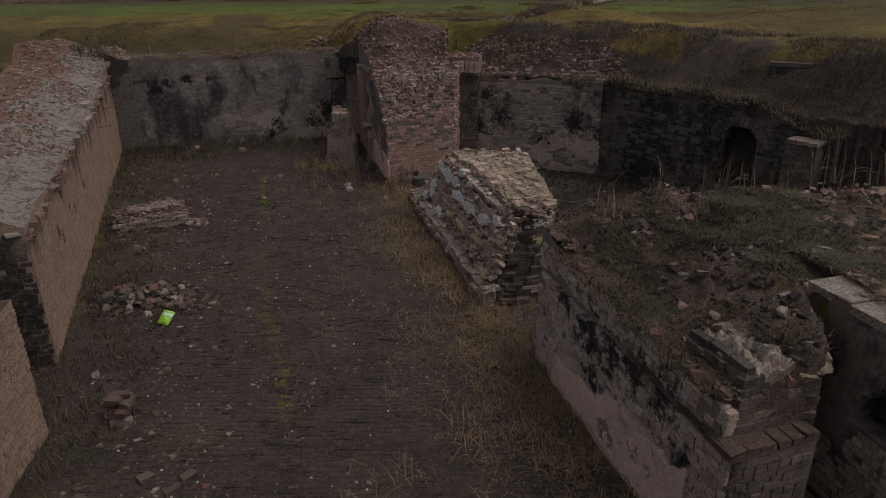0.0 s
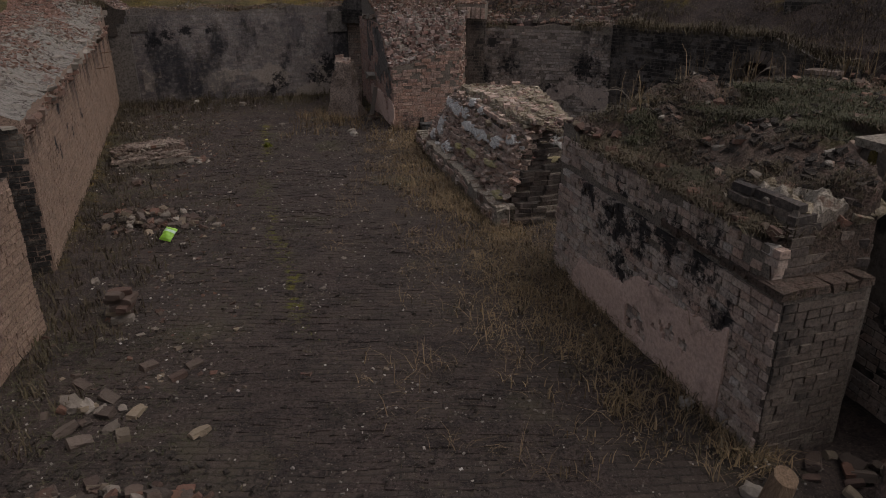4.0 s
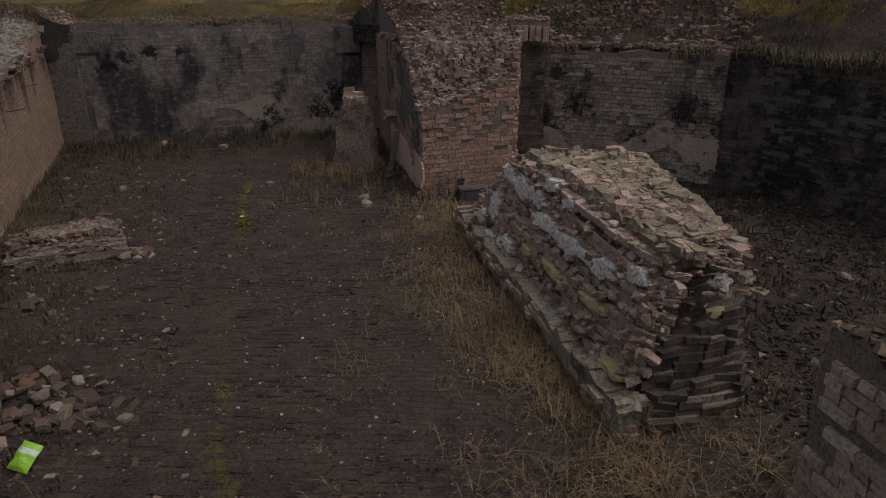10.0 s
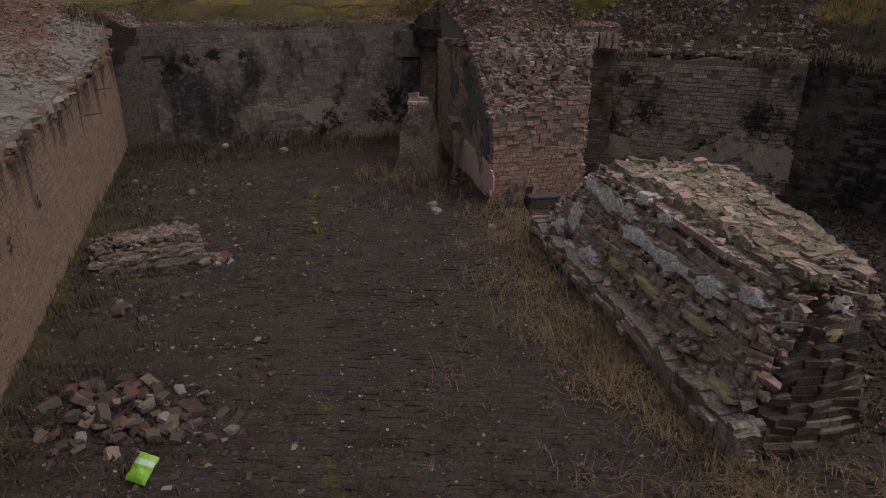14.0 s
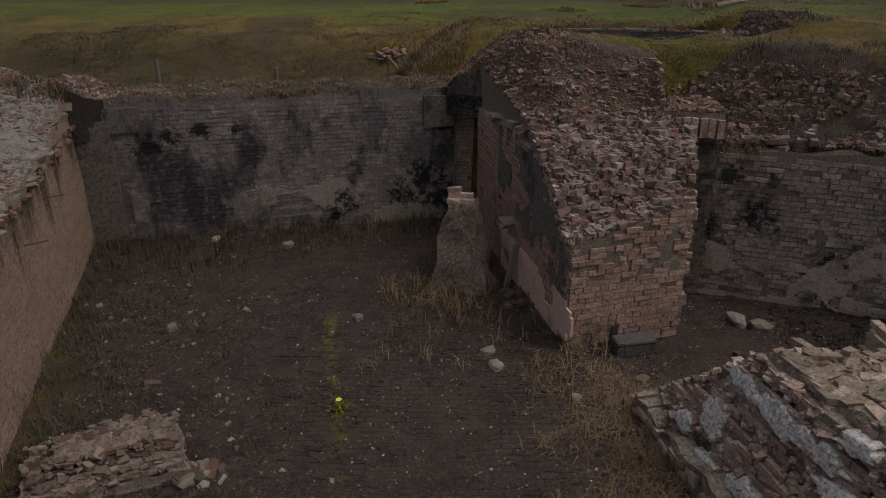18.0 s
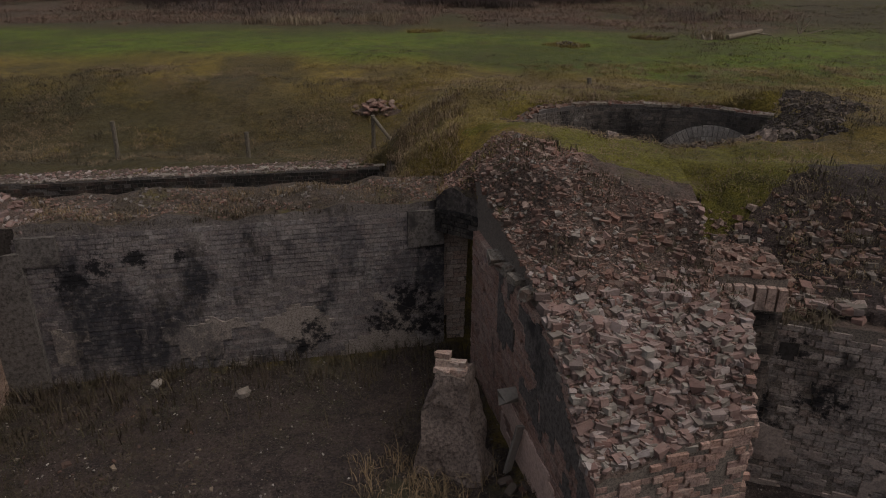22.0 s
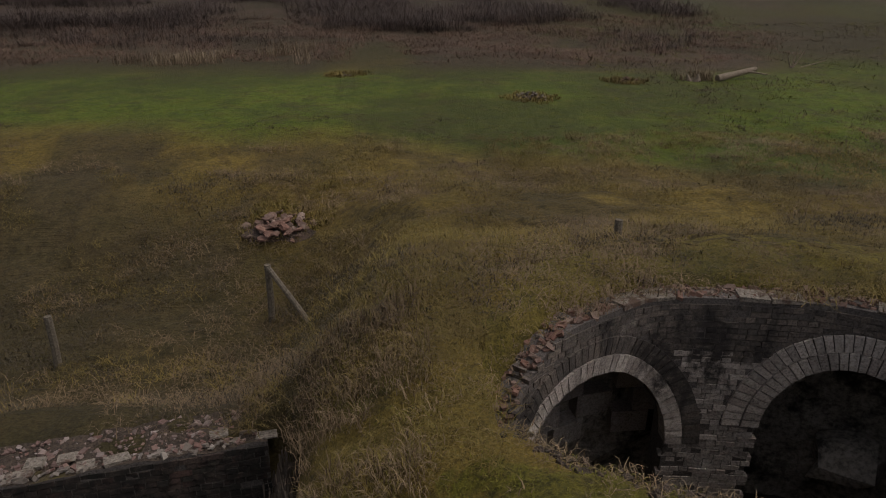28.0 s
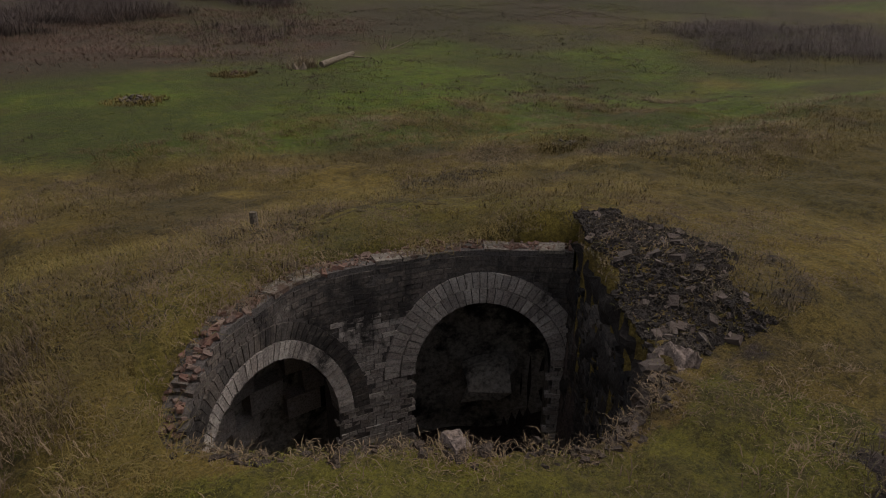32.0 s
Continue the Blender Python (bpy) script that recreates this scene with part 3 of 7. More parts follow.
    return obj(name, v, f, mat, parent, label)


def mass(name, quad, top, mat, z0=-0.3, cell=0.14, rough=0.02, parent=None, top_mat=None, batter=0.0, label=""):
    """A solid over four plan corners (anticlockwise) with an uneven top, top(x, y); its sides are a little rough."""
    a, b, c, d = [Vector((*q, 0)) for q in quad]
    nu = max(2, round(max((b - a).length, (c - d).length) / cell))
    nv = max(2, round(max((d - a).length, (c - b).length) / cell))
    mid = (a + b + c + d) / 4
    v, f, mi = [], [], []
    for j in range(nv + 1):
        for i in range(nu + 1):
            p = a.lerp(b, i / nu).lerp(d.lerp(c, i / nu), j / nv)
            v.append((p.x, p.y, top(p.x, p.y)))
    idx = lambda i, j: j * (nu + 1) + i
    for j in range(nv):
        for i in range(nu):
            f.append((idx(i, j), idx(i + 1, j), idx(i + 1, j + 1), idx(i, j + 1)))
            mi.append(1 if top_mat else 0)
    rim = [idx(i, 0) for i in range(nu)] + [idx(nu, j) for j in range(nv)] + [idx(i, nv) for i in range(nu, 0, -1)] + [idx(0, j) for j in range(nv, 0, -1)]
    rows, nz = [rim], 8
    for k in range(1, nz + 1):
        row = []
        for q in rim:
            x, y, z = v[q]
            zz = lerp(z, z0, k / nz)
            out = (Vector((x, y, 0)) - mid).normalized() * (batter * (z - zz) + rough * n3(x * 2, y * 2, zz * 2))
            row.append(len(v))
            v.append((x + out.x, y + out.y, zz))
        rows.append(row)
    for r0, r1 in zip(rows, rows[1:]):
        for q in range(len(rim)):
            n = (q + 1) % len(rim)
            f.append((r0[q], r1[q], r1[n], r0[n]))
            mi.append(0)
    ob = obj(name, v, f, mat, parent, label)
    if top_mat:
        ob.data.materials.append(top_mat)
        ob.data.polygons.foreach_set("material_index", mi)
    return ob


def tufts(name, spots, mat, height=0.3, blades=8, spread=0.12, width=0.008, lean=0.5, seed=1, parent=None):
    """Clumps of thin bent blades at (x, y, z, scale), as one mesh of loose growth."""
    g = np.random.default_rng(seed)
    sp = np.repeat(np.asarray(spots, float), blades, axis=0)
    n = len(sp)
    k = sp[:, 3]
    ang, off = g.uniform(0, 2 * np.pi, n), spread * np.sqrt(g.uniform(0, 1, n)) * k
    a2 = g.uniform(0, 2 * np.pi, n)
    root = sp[:, :3] + np.stack([np.cos(a2) * off, np.sin(a2) * off, np.full(n, -0.02)], 1)
    h, le = height * k * g.uniform(0.45, 1.15, n), lean * g.uniform(0.1, 1.3, n)
    d = np.stack([np.cos(ang), np.sin(ang), np.zeros(n)], 1)
    side = np.stack([-np.sin(ang), np.cos(ang), np.zeros(n)], 1) * (width * (0.6 + 0.8 * g.uniform(0, 1, n)))[:, None]
    midp = root + d * (h * le * 0.3)[:, None] + np.array([0, 0, 1]) * (h * 0.62)[:, None]
    tip = root + d * (h * le)[:, None] + np.array([0, 0, 1]) * (h * (1 - 0.28 * le.clip(0, 1.6)))[:, None]
    v = np.stack([root - side, root + side, midp + side * 0.7, midp - side * 0.7, tip], 1).reshape(-1, 3)
    b = np.arange(n) * 5
    me = bpy.data.meshes.new(name)
    me.vertices.add(len(v))
    me.vertices.foreach_set("co", v.ravel())
    loops = np.stack([b, b + 1, b + 2, b + 3, b + 3, b + 2, b + 4], 1).ravel()
    me.loops.add(len(loops))
    me.loops.foreach_set("vertex_index", loops.astype(np.int32))
    me.polygons.add(2 * n)
    st = np.stack([np.arange(n) * 7, np.arange(n) * 7 + 4], 1).ravel()
    me.polygons.foreach_set("loop_start", st.astype(np.int32))
    me.update(calc_edges=True)
    me.materials.append(mat)
    ob = new(name, me)
    if parent:
        ob.parent = parent
    return ob

# ==== ground ====
def inside(poly, x, y):
    res = np.zeros(np.shape(x), bool)
    for (x0, y0), (x1, y1) in zip(poly, poly[1:] + poly[:1]):
        cross = (y0 > y) != (y1 > y)
        res ^= cross & (x < (x1 - x0) * (y - y0) / ((y1 - y0) or 1e-9) + x0)
    return res


def dist_to(path, x, y):
    best = np.full(np.shape(x), 1e9)
    for (x0, y0), (x1, y1) in zip(path, path[1:]):
        dx, dy = x1 - x0, y1 - y0
        t = np.clip(((x - x0) * dx + (y - y0) * dy) / (dx * dx + dy * dy), 0, 1)
        best = np.minimum(best, np.hypot(x - x0 - t * dx, y - y0 - t * dy))
    return best


ROOM = [(-4.7, -7), (9.0, -7), (9.0, 5.6), (3.5, 5.6), (2.6, 5.4), (1.7, 7.9), (2.3, 8.4), (9.4, 9.0), (8.8, 11.5), (7.65, 13.25),
        (4.25, 17.15), (3.95, 17.3), (0.6, 18.5), (-2.3, 20.6), (-2.5, 21.35), (-9.4, 19.65), (-5.45, 8.3), (-9.5, 8.3), (-9.5, 6.5), (-4.9, 6.5)]
TRENCH = [(-20, 18.0), (-6.6, 21.35), (-5.0, 21.95), (-3.95, 22.35), (-3.85, 24.2), (-4.2, 24.95), (-20, 21.6)]
PIT_BACK = [(-1.9, 23.95), (-1.45, 24.6), (-0.7, 25.15), (0.13, 25.55), (1.2, 25.45), (2.24, 25.17), (3.34, 24.35)]
PIT_NEAR = [(1.75, 21.65), (1.45, 21.45), (0.83, 21.25), (0.35, 21.3), (-0.2, 21.68), (-0.4, 21.95), (-1.1, 22.2), (-1.64, 22.67), (-2.1, 23.07)]
FACES_RIGHT = [(0.35, 18.35), (3.9, 17.1), (7.5, 13.0), (9.2, 9.4)]


def vnoise(x, y, s, seed):
    """Smooth value noise on arrays."""
    g = np.random.default_rng(seed).uniform(-1, 1, (257, 257))
    u, v = x * s + 1000, y * s + 1000
    i, j = np.floor(u).astype(int), np.floor(v).astype(int)
    a, b = u - i, v - j
    a, b = a * a * (3 - 2 * a), b * b * (3 - 2 * b)
    i, j = i % 256, j % 256
    return (g[i, j] * (1 - a) + g[i + 1, j] * a) * (1 - b) + (g[i, j + 1] * (1 - a) + g[i + 1, j + 1] * a) * b


BLOCK = [(2.3, 4.6), (3.1, 4.8), (3.5, 6.0), (3.95, 4.5), (8.2, 4.7), (9.4, 8.9), (1.4, 8.15)]
PIT_IN = [(-2.1, 24.0), (-1.95, 24.9), (-1.2, 26.3), (0.0, 27.0), (1.6, 26.9), (2.85, 26.5), (4.2, 25.2), (3.34, 24.35)]

PIT = PIT_IN + PIT_NEAR


def height(x, y, fine=True, dig=True, rooms=True):
    x, y = np.asarray(x, float), np.asarray(y, float)
    # the field beyond, with a hollow behind the trench
    left = 1.85 - 0.85 * smooth(25.2, 27.2, y) + 1.15 * smooth(29.0, 34.0, y) + 0.3 * smooth(34, 38, y)
    right = 3.3 - 0.75 * smooth(26.0, 30.0, y) - 0.3 * smooth(30, 33, y) + 0.25 * smooth(35, 44, y)
    far = lerp(left, right, smooth(-5.0, -2.4, x)) + 0.02 * np.clip(y - 46, 0, 400) * smooth(46, 70, y)
    # banks about the sunken rooms
    d = dist_to(FACES_RIGHT, x, y)
    bank = 2.25 + 1.1 * smooth(0.3, 2.0, d)
    neck = smooth(22.0, 23.0, y)
    near = np.where(x > 0.2, bank, 2.45 + 0.95 * smooth(lerp(-3.3, -4.2, neck), lerp(-1.7, -2.2, neck), x) * smooth(16, 18, y))
    near = np.where((x < -5) & (y < 19.4), 1.75, near)
    near = lerp(near, 2.3 + 0 * x, smooth(11.5, 8.5, y) * smooth(0, 2, x))
    near = lerp(near, 1.85 + 0 * x, smooth(-3.5, -4.4, x) * smooth(22.3, 23.2, y))
    z = lerp(near, far, smooth(24.0, 25.4, y))
    z = z + 0.28 * smooth(2.2, 3.6, x) * smooth(20.4, 21.8, y) * (1 - smooth(24.0, 26.5, y)) * (1 - smooth(4.5, 7.5, x))
    if fine:
        near_by = (1 - smooth(34, 46, y)) * (1 - smooth(14, 24, np.abs(x)))
        z = z + near_by * (0.10 * vnoise(x, y, 0.55, 1) + 0.05 * vnoise(x, y, 1.9, 2) + 0.03 * vnoise(x, y, 5.1, 3)) + 0.12 * vnoise(x, y, 0.11, 9)
    if not rooms:
        return z
    room = inside(ROOM, x, y)
    floor = 0.03 * vnoise(x, y, 0.7, 4) + 0.018 * vnoise(x, y, 3.7, 5) + 0.012 * vnoise(x, y, 7.9, 6)
    floor = floor + 0.10 * np.exp(-dist_to([(-5.22, 8.15), (-9.15, 19.6), (-2.55, 21.15), (-1.3, 16.25)], x, y) / 0.35) + 0.12 * np.exp(-dist_to([(2.25, 4.4), (1.24, 8.2)], x, y) / 0.3)
    z = np.where(room, floor, z)
    z = np.where(inside(TRENCH, x, y), 0.1 + 0.1 * vnoise(x, y, 2, 7), z)
    z = np.where(inside(BLOCK, x, y), 0.8, z)
    if dig:
        z = np.where(inside(PIT, x, y), -0.6 + 0.2 * vnoise(x, y, 1.3, 8), z)
    return z


def axis(lo, hi, step, far):
    mid = list(np.arange(lo, hi + step / 2, step))
    out, s, a = [], step, hi
    while a < far:
        s *= 1.16
        a += s
        out.append(a)
    low, s, a = [], step, lo
    while a > -far:
        s *= 1.16
        a -= s
        low.append(a)
    return np.array(low[::-1] + mid + out)


MOSS = [(-2.7, 22.6), (-1.9, 22.1), (-1.5, 21.2), (-1.15, 20.4), (-0.9, 19.5), (-0.5, 19.0), (0.2, 18.95), (1.0, 19.4), (1.8, 20.0), (2.4, 20.6), (2.3, 21.2), (1.9, 21.5), (0.8, 21.05), (-0.4, 21.9), (-1.6, 22.8)]


def mossy(x, y):
    return inside(MOSS, x + 0.35 * vnoise(x, y, 1.3, 95) + 0.15 * vnoise(x, y, 4.0, 96), y + 0.35 * vnoise(x, y, 1.2, 97) + 0.15 * vnoise(x, y, 4.1, 98))


GX, GY = axis(-12, 11, 0.09, 500), axis(3, 31, 0.09, 600)
X, Y = np.meshgrid(GX, GY, indexing='ij')
Z = height(X, Y)
nx, ny = X.shape
I = np.arange(nx * ny).reshape(nx, ny)
quads = np.stack([I[:-1, :-1], I[1:, :-1], I[1:, 1:], I[:-1, 1:]], -1).reshape(-1, 4)
me = bpy.data.meshes.new("ground")
me.vertices.add(nx * ny)
me.vertices.foreach_set("co", np.stack([X, Y, Z], -1).ravel())
me.loops.add(quads.size)
me.loops.foreach_set("vertex_index", quads.ravel().astype(np.int32))
me.polygons.add(len(quads))
me.polygons.foreach_set("loop_start", (np.arange(len(quads)) * 4).astype(np.int32))
me.polygons.foreach_set("use_smooth", np.ones(len(quads), bool))
me.update(calc_edges=True)
grass = np.where(inside(ROOM, X, Y) | inside(TRENCH, X, Y) | inside(PIT, X, Y), 0.12, 1.0)
d_right = dist_to(FACES_RIGHT, X, Y)
grass = np.minimum(grass, np.where(inside(ROOM, X, Y) | mossy(X, Y), 1, 0.15 + smooth(0.6, 3.6, d_right + 0.7 * vnoise(X, Y, 1.1, 78))))
grass = np.where(Y > 20, grass - 0.45 * np.exp(-dist_to([(2.2, 21.3), (3.9, 21.6), (4.6, 23.4), (3.6, 24.8)], X, Y) / 0.8), grass)
weedy = np.exp(-dist_to([(-5.22, 8.15), (-9.15, 19.6), (-2.55, 21.15), (-1.3, 16.25)], X, Y) / 0.6) + np.exp(-dist_to([(-0.62, 15.0), (0.75, 9.85), (1.24, 8.2), (2.25, 4.4)], X, Y) / 0.45)
STRIP = [(-4.55, 17.1), (-4.1, 15.2), (-3.75, 13.9), (-3.42, 12.0), (-3.3, 11.3), (-2.75, 9.7), (-2.18, 8.15), (-1.75, 6.6)]
strip = np.exp(-dist_to(STRIP, X + 0.1 * vnoise(X, Y, 2, 121), Y) / 0.2) * smooth(-0.7, 0.1, vnoise(X, Y, 0.9, 122))
grass = np.where(inside(ROOM, X, Y), np.clip(0.12 + 0.4 * weedy + 0.5 * strip, 0, 0.8), grass)


def LAWN(x, y):
    yb = np.interp(x, [-20, -5, 4.5, 10.5, 20], [37.0, 36.5, 32.8, 27.5, 20.0]) + 0.9 * vnoise(x, y, 0.3, 71)
    return smooth(-0.8, 1.6, y - yb) * (1 - smooth(45.5, 48.5, y + 1.2 * vnoise(x, y, 0.25, 61)) * (1 - smooth(12, 17, x)))


lawn = np.clip(0.8 * strip * inside(ROOM, X, Y) + LAWN(X, Y) * (1 - 0.8 * smooth(12, 20, X) * smooth(-0.4, 0.2, vnoise(X, Y, 0.15, 73) + 0.4 * vnoise(X, Y, 0.6, 74))) + 0.85 * mossy(X, Y), 0, 1)
paved = np.where(inside(ROOM, X, Y) & (X < 2), smooth(-5.5, -3.0, X) * (1 - smooth(15.5, 18, Y)), 0)
brk_zone = smooth(46.0, 47.5, Y + 1.8 * vnoise(X, Y, 0.25, 61)) * (1 - smooth(53, 58, Y) * smooth(4, 9, X)) * (1 - smooth(11, 14.5, X - 0.1 * (Y - 46) + 1.5 * vnoise(X, Y, 0.3, 62))) * (1 - smooth(-6.5, -5.0, X) * (1 - smooth(-2.6, -1.2, X)) * (Y < 55))
heather = np.clip(0.9 * smooth(-2.5, -6.0, X + 1.6 * vnoise(X, Y, 0.4, 111)) * (1 - smooth(31.5, 34.5, Y + 1.5 * vnoise(X, Y, 0.3, 112))) + 0.75 * smooth(0.05, 0.5, vnoise(X, Y, 0.4, 113) + 0.5 * vnoise(X, Y, 1.1, 114)) * smooth(25.5, 27, Y) + 0.7 * smooth(5, 9, X) * smooth(-0.2, 0.4, vnoise(X, Y, 0.3, 118)) * smooth(27, 30, Y), 0, 0.95)
paved = np.maximum(paved, np.where((Y > 24.5) & (Y <= 40), heather, 0))
paved = np.maximum(paved, np.where(Y > 40, np.maximum(brk_zone, 0.7 * smooth(9, 15, X - 0.25 * (Y - 42) + 2 * vnoise(X, Y, 0.2, 115)) * smooth(-0.3, 0.3, vnoise(X, Y, 0.25, 116))), 0))
col = me.color_attributes.new("zone", 'FLOAT_COLOR', 'POINT')
col.data.foreach_set("color", np.stack([grass, lawn, paved, np.ones_like(X)], -1).ravel())
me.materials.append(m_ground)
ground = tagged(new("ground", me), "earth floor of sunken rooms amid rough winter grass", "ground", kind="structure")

# ==== walls ====
S = "structure"


def pick(n, box, z, ok=None, seed=1):
    r, out = random.Random(seed), []
    tries = 0
    while len(out) < n and tries < n * 12:
        tries += 1
        x, y = r.uniform(box[0], box[1]), r.uniform(box[2], box[3])
        if ok is None or ok(x, y, r):
            out.append((x, y, z(x, y)))
    return out


def flat(h, amp=0.05, s=2.2):
    return lambda x, y: h + amp * n3(x, y, 0, s) + amp * 0.5 * n3(x, y, 3, s * 3)


# the long limewashed wall
lw = Line([(-5.22, 8.15), (-9.15, 19.6)])


def lw_top(x, y):
    s = (y - 8.15) / 11.45
    across = ((-5.22 - 3.93 * s) - x)
    return 2.02 + 0.45 * float(smooth(0.86, 0.97, s)) + 0.42 * float(smooth(-0.05, 1.1, across)) + 0.25 * s + 0.06 * n3(x, y, 0, 1.7) + 0.05 * n3(x, y, 2, 5.5)


wall_w = tagged(mass("wall_west", [(-5.22, 8.15), (-9.15, 19.6), (-11.2, 19.0), (-7.1, 7.45)][::-1], lw_top, m_mortar_pink, cell=0.12, top_mat=m_lw_top), "long limewashed pink brick wall with crumbled mortar top", "wall", kind=S)
lw_edge = lambda s: 1.95 + 0.25 * s / lw.len + 0.06 * n3(s, 0, 0, 1.5)
brickwork(wall_w, lw, lw_edge, m_brick_pink, single=(0, 6), most=300, seed=21, proud=0.014, worn=0.004, lost=0.0)
# This end face is shaded; the near-black brick paints that shade.
lw_end = Line([(-7.1, 7.45), (-5.22, 8.15)])
brickwork(wall_w, lw_end, lambda s: 1.95, m_brick_dark, single=(0.9, 1.9), most=200, seed=22)

# the nearer wall on the same side, past a gap
w2_face = Line([(-4.05, 2.0), (-4.62, 6.7)])
wall_w2 = tagged(mass("wall_west_near", [(-4.05, 2.0), (-4.62, 6.7), (-6.4, 6.3), (-5.9, 1.6)][::-1], flat(1.75, 0.06), m_mortar_pink, top_mat=m_rubble), "limewashed pink brick wall end", "wall", kind=S)
brickwork(wall_w2, w2_face, lambda s: 1.7, m_brick_pink, single=(2.5, 4.7), most=200, seed=23, proud=0.014, worn=0.004, lost=0.0)

# the sooty end wall
fw = Line([(-9.1, 19.5), (-2.86, 21.07)])


def fw_top(x, y):
    return 2.55 + 0.12 * n3(x, y, 0, 1.3) + 0.05 * n3(x, y, 1, 5)


wall_n = tagged(mass("wall_north", [(-9.1, 19.5), (-2.86, 21.07), (-2.95, 22.35), (-9.4, 20.75)], fw_top, masonry("sooty_wall_bedding", [(0.17, 0.145, 0.13), (0.19, 0.163, 0.144)], soot=0.7, lime=0.4, spots=FW_SPOTS, stains=FW_STAINS), top_mat=m_soil), "soot-stained grey brick end wall with soil-covered top", "wall", kind=S)
brickwork(wall_n, fw, lambda s: 2.42 + 0.10 * n3(s, 0, 0, 1.9), m_brick_fw, single=(2.2, 6.2), most=300, seed=31, lost=0.015, proud=0.010, worn=0.005)

corner_top = lambda x, y: 2.78 - 0.3 * float(smooth(-9.1, -8.5, x)) + 0.12 * n3(x, y, 0, 2.4) + 0.10 * n3(x, y, 1, 6)
CQ = [(-9.9, 18.75), (-9.1, 19.38), (-8.45, 19.72), (-8.5, 20.4), (-10.0, 20.4)]
mass("corner_rubble", [CQ[0], CQ[2], CQ[3], CQ[4]], corner_top, m_dark_earth, z0=1.9, cell=0.07, rough=0.05, parent=wall_n, top_mat=m_rubble, label="crumbling earth and brick heaped over the corner")

# the tall ruined pier and its rubble slope
PL = Line([(-2.42, 20.4), (-1.3, 16.25)])
PF = Line([(-1.3, 16.25), (0.25, 16.75)])
PR = Line([(0.25, 16.75), (0.42, 18.3)])


_px, _py = np.meshgrid(np.arange(-3.4, 1.6, 0.1), np.arange(15.8, 22.4, 0.1), indexing='ij')
_pz = height(_px, _py, rooms=False)


def turf_z(x, y):
    """The bank's height behind the pier, as if no room were dug."""
    u, v = min(max((x + 3.4) / 0.1, 0), 48.9), min(max((y - 15.8) / 0.1, 0), 64.9)
    i, j = int(u), int(v)
    a, b = u - i, v - j
    return float((_pz[i, j] * (1 - a) + _pz[i + 1, j] * a) * (1 - b) + (_pz[i, j + 1] * (1 - a) + _pz[i + 1, j + 1] * a) * b)


def pier_top(x, y):
    xl = -1.3 - 0.27 * (y - 16.25)
    u = min(max((x - xl) / 1.7, 0), 1)
    t = y - 16.35 - 0.3 * u
    front = 1.5 + 0.36 * u
    z = front + 0.6 * float(smooth(0.1, 0.75, t)) + (1.5 - 0.55 * u) * float(smooth(0.5, 3.1, t))
    z -= 0.75 * (1 - float(smooth(0, 0.8, x - xl))) * float(smooth(1.2, 2.9, t))
    z -= 0.35 * float(smooth(-0.4, 0.3, x)) * float(smooth(1.4, 2.0, t)) * (1 - float(smooth(2.2, 3.2, t)))
    z += 0.10 * n3(x, y, 0, 2.6) + 0.07 * n3(x, y, 1, 6.5)
    past = (x - 0.6) * 0.587 + (y - 18.5) * 0.81      # metres beyond the line where the bank begins
    return lerp(z, turf_z(x, y) + 0.03 + 0.04 * n3(x, y, 1, 6.5), float(smooth(-0.75, 0.0, past)))


pier = tagged(mass("pier", [(-1.3, 16.25), (0.25, 16.75), (0.55, 18.8), (-2.42, 20.75)], pier_top, m_mortar, cell=0.09, rough=0.02, top_mat=m_rubble), "ruined red brick pier with broken rubble top", "pier", kind=S)
on_edge = lambda line, s: pier_top(*line.spot(s, 0, -0.03)[:2])
brickwork(pier, PF, lambda s: min(0.975, on_edge(PF, s)), m_brick_red, single=(0, 2), most=200, seed=41, lost=0.01, worn=0.008)
brickwork(pier, PF, lambda s: on_edge(PF, s) - 0.02, m_brick_red, z0=0.975, single=(0, 2), most=100, seed=44, lost=0.08, worn=0.024, proud=0.018)
brickwork(pier, PL, lambda s: min(2.4, on_edge(PL, s)) - 0.03, m_brick_red, single=(2.2, 5), most=260, seed=42)
brickwork(pier, PR, lambda s: on_edge(PR, s) - 0.02, m_brick_red, seed=43, worn=0.05, proud=0.03, lost=0.06)


def coursed(name, n, box, top, ok, mat, angle, label, seed, lo=0.09, hi=0.23, parent=None, sink=0.05):
    """Broken bricks still lying in their courses on a sloping ruin top."""
    r, p = random.Random(seed), Pile()
    for x, y, z in pick(n, box, top, ok, seed):
        z = math.floor(z / BH) * BH + r.uniform(-0.008, 0.008)
        m = pose(x, y, z - sink + 0.03, r.gauss(0, 7), r.gauss(0, 7), angle + r.gauss(0, 12) + (90 if r.random() < 0.3 else 0))
        p.add(box_pts(r.uniform(lo, hi), r.uniform(0.08, 0.12), r.uniform(0.055, 0.085), 0.012, r), BOXF, m)
    return tagged(p.obj(name, mat, parent), label, "bricks", kind="stuff")



# walls of the right-hand room
f2 = Line([(0.35, 18.35), (3.9, 17.1)])
wall_ne = tagged(mass("wall_northeast", [(0.35, 18.35), (3.9, 17.1), (4.3, 18.2), (0.75, 19.5)], flat(2.24, 0.08, 1.4), m_mortar, top_mat=m_rubble), "damp sooty brick wall under a grassy bank", "wall", kind=S)
F2_HOLE = lambda s, z: abs(s - 0.82) < 0.11 and 1.68 < z < 1.96
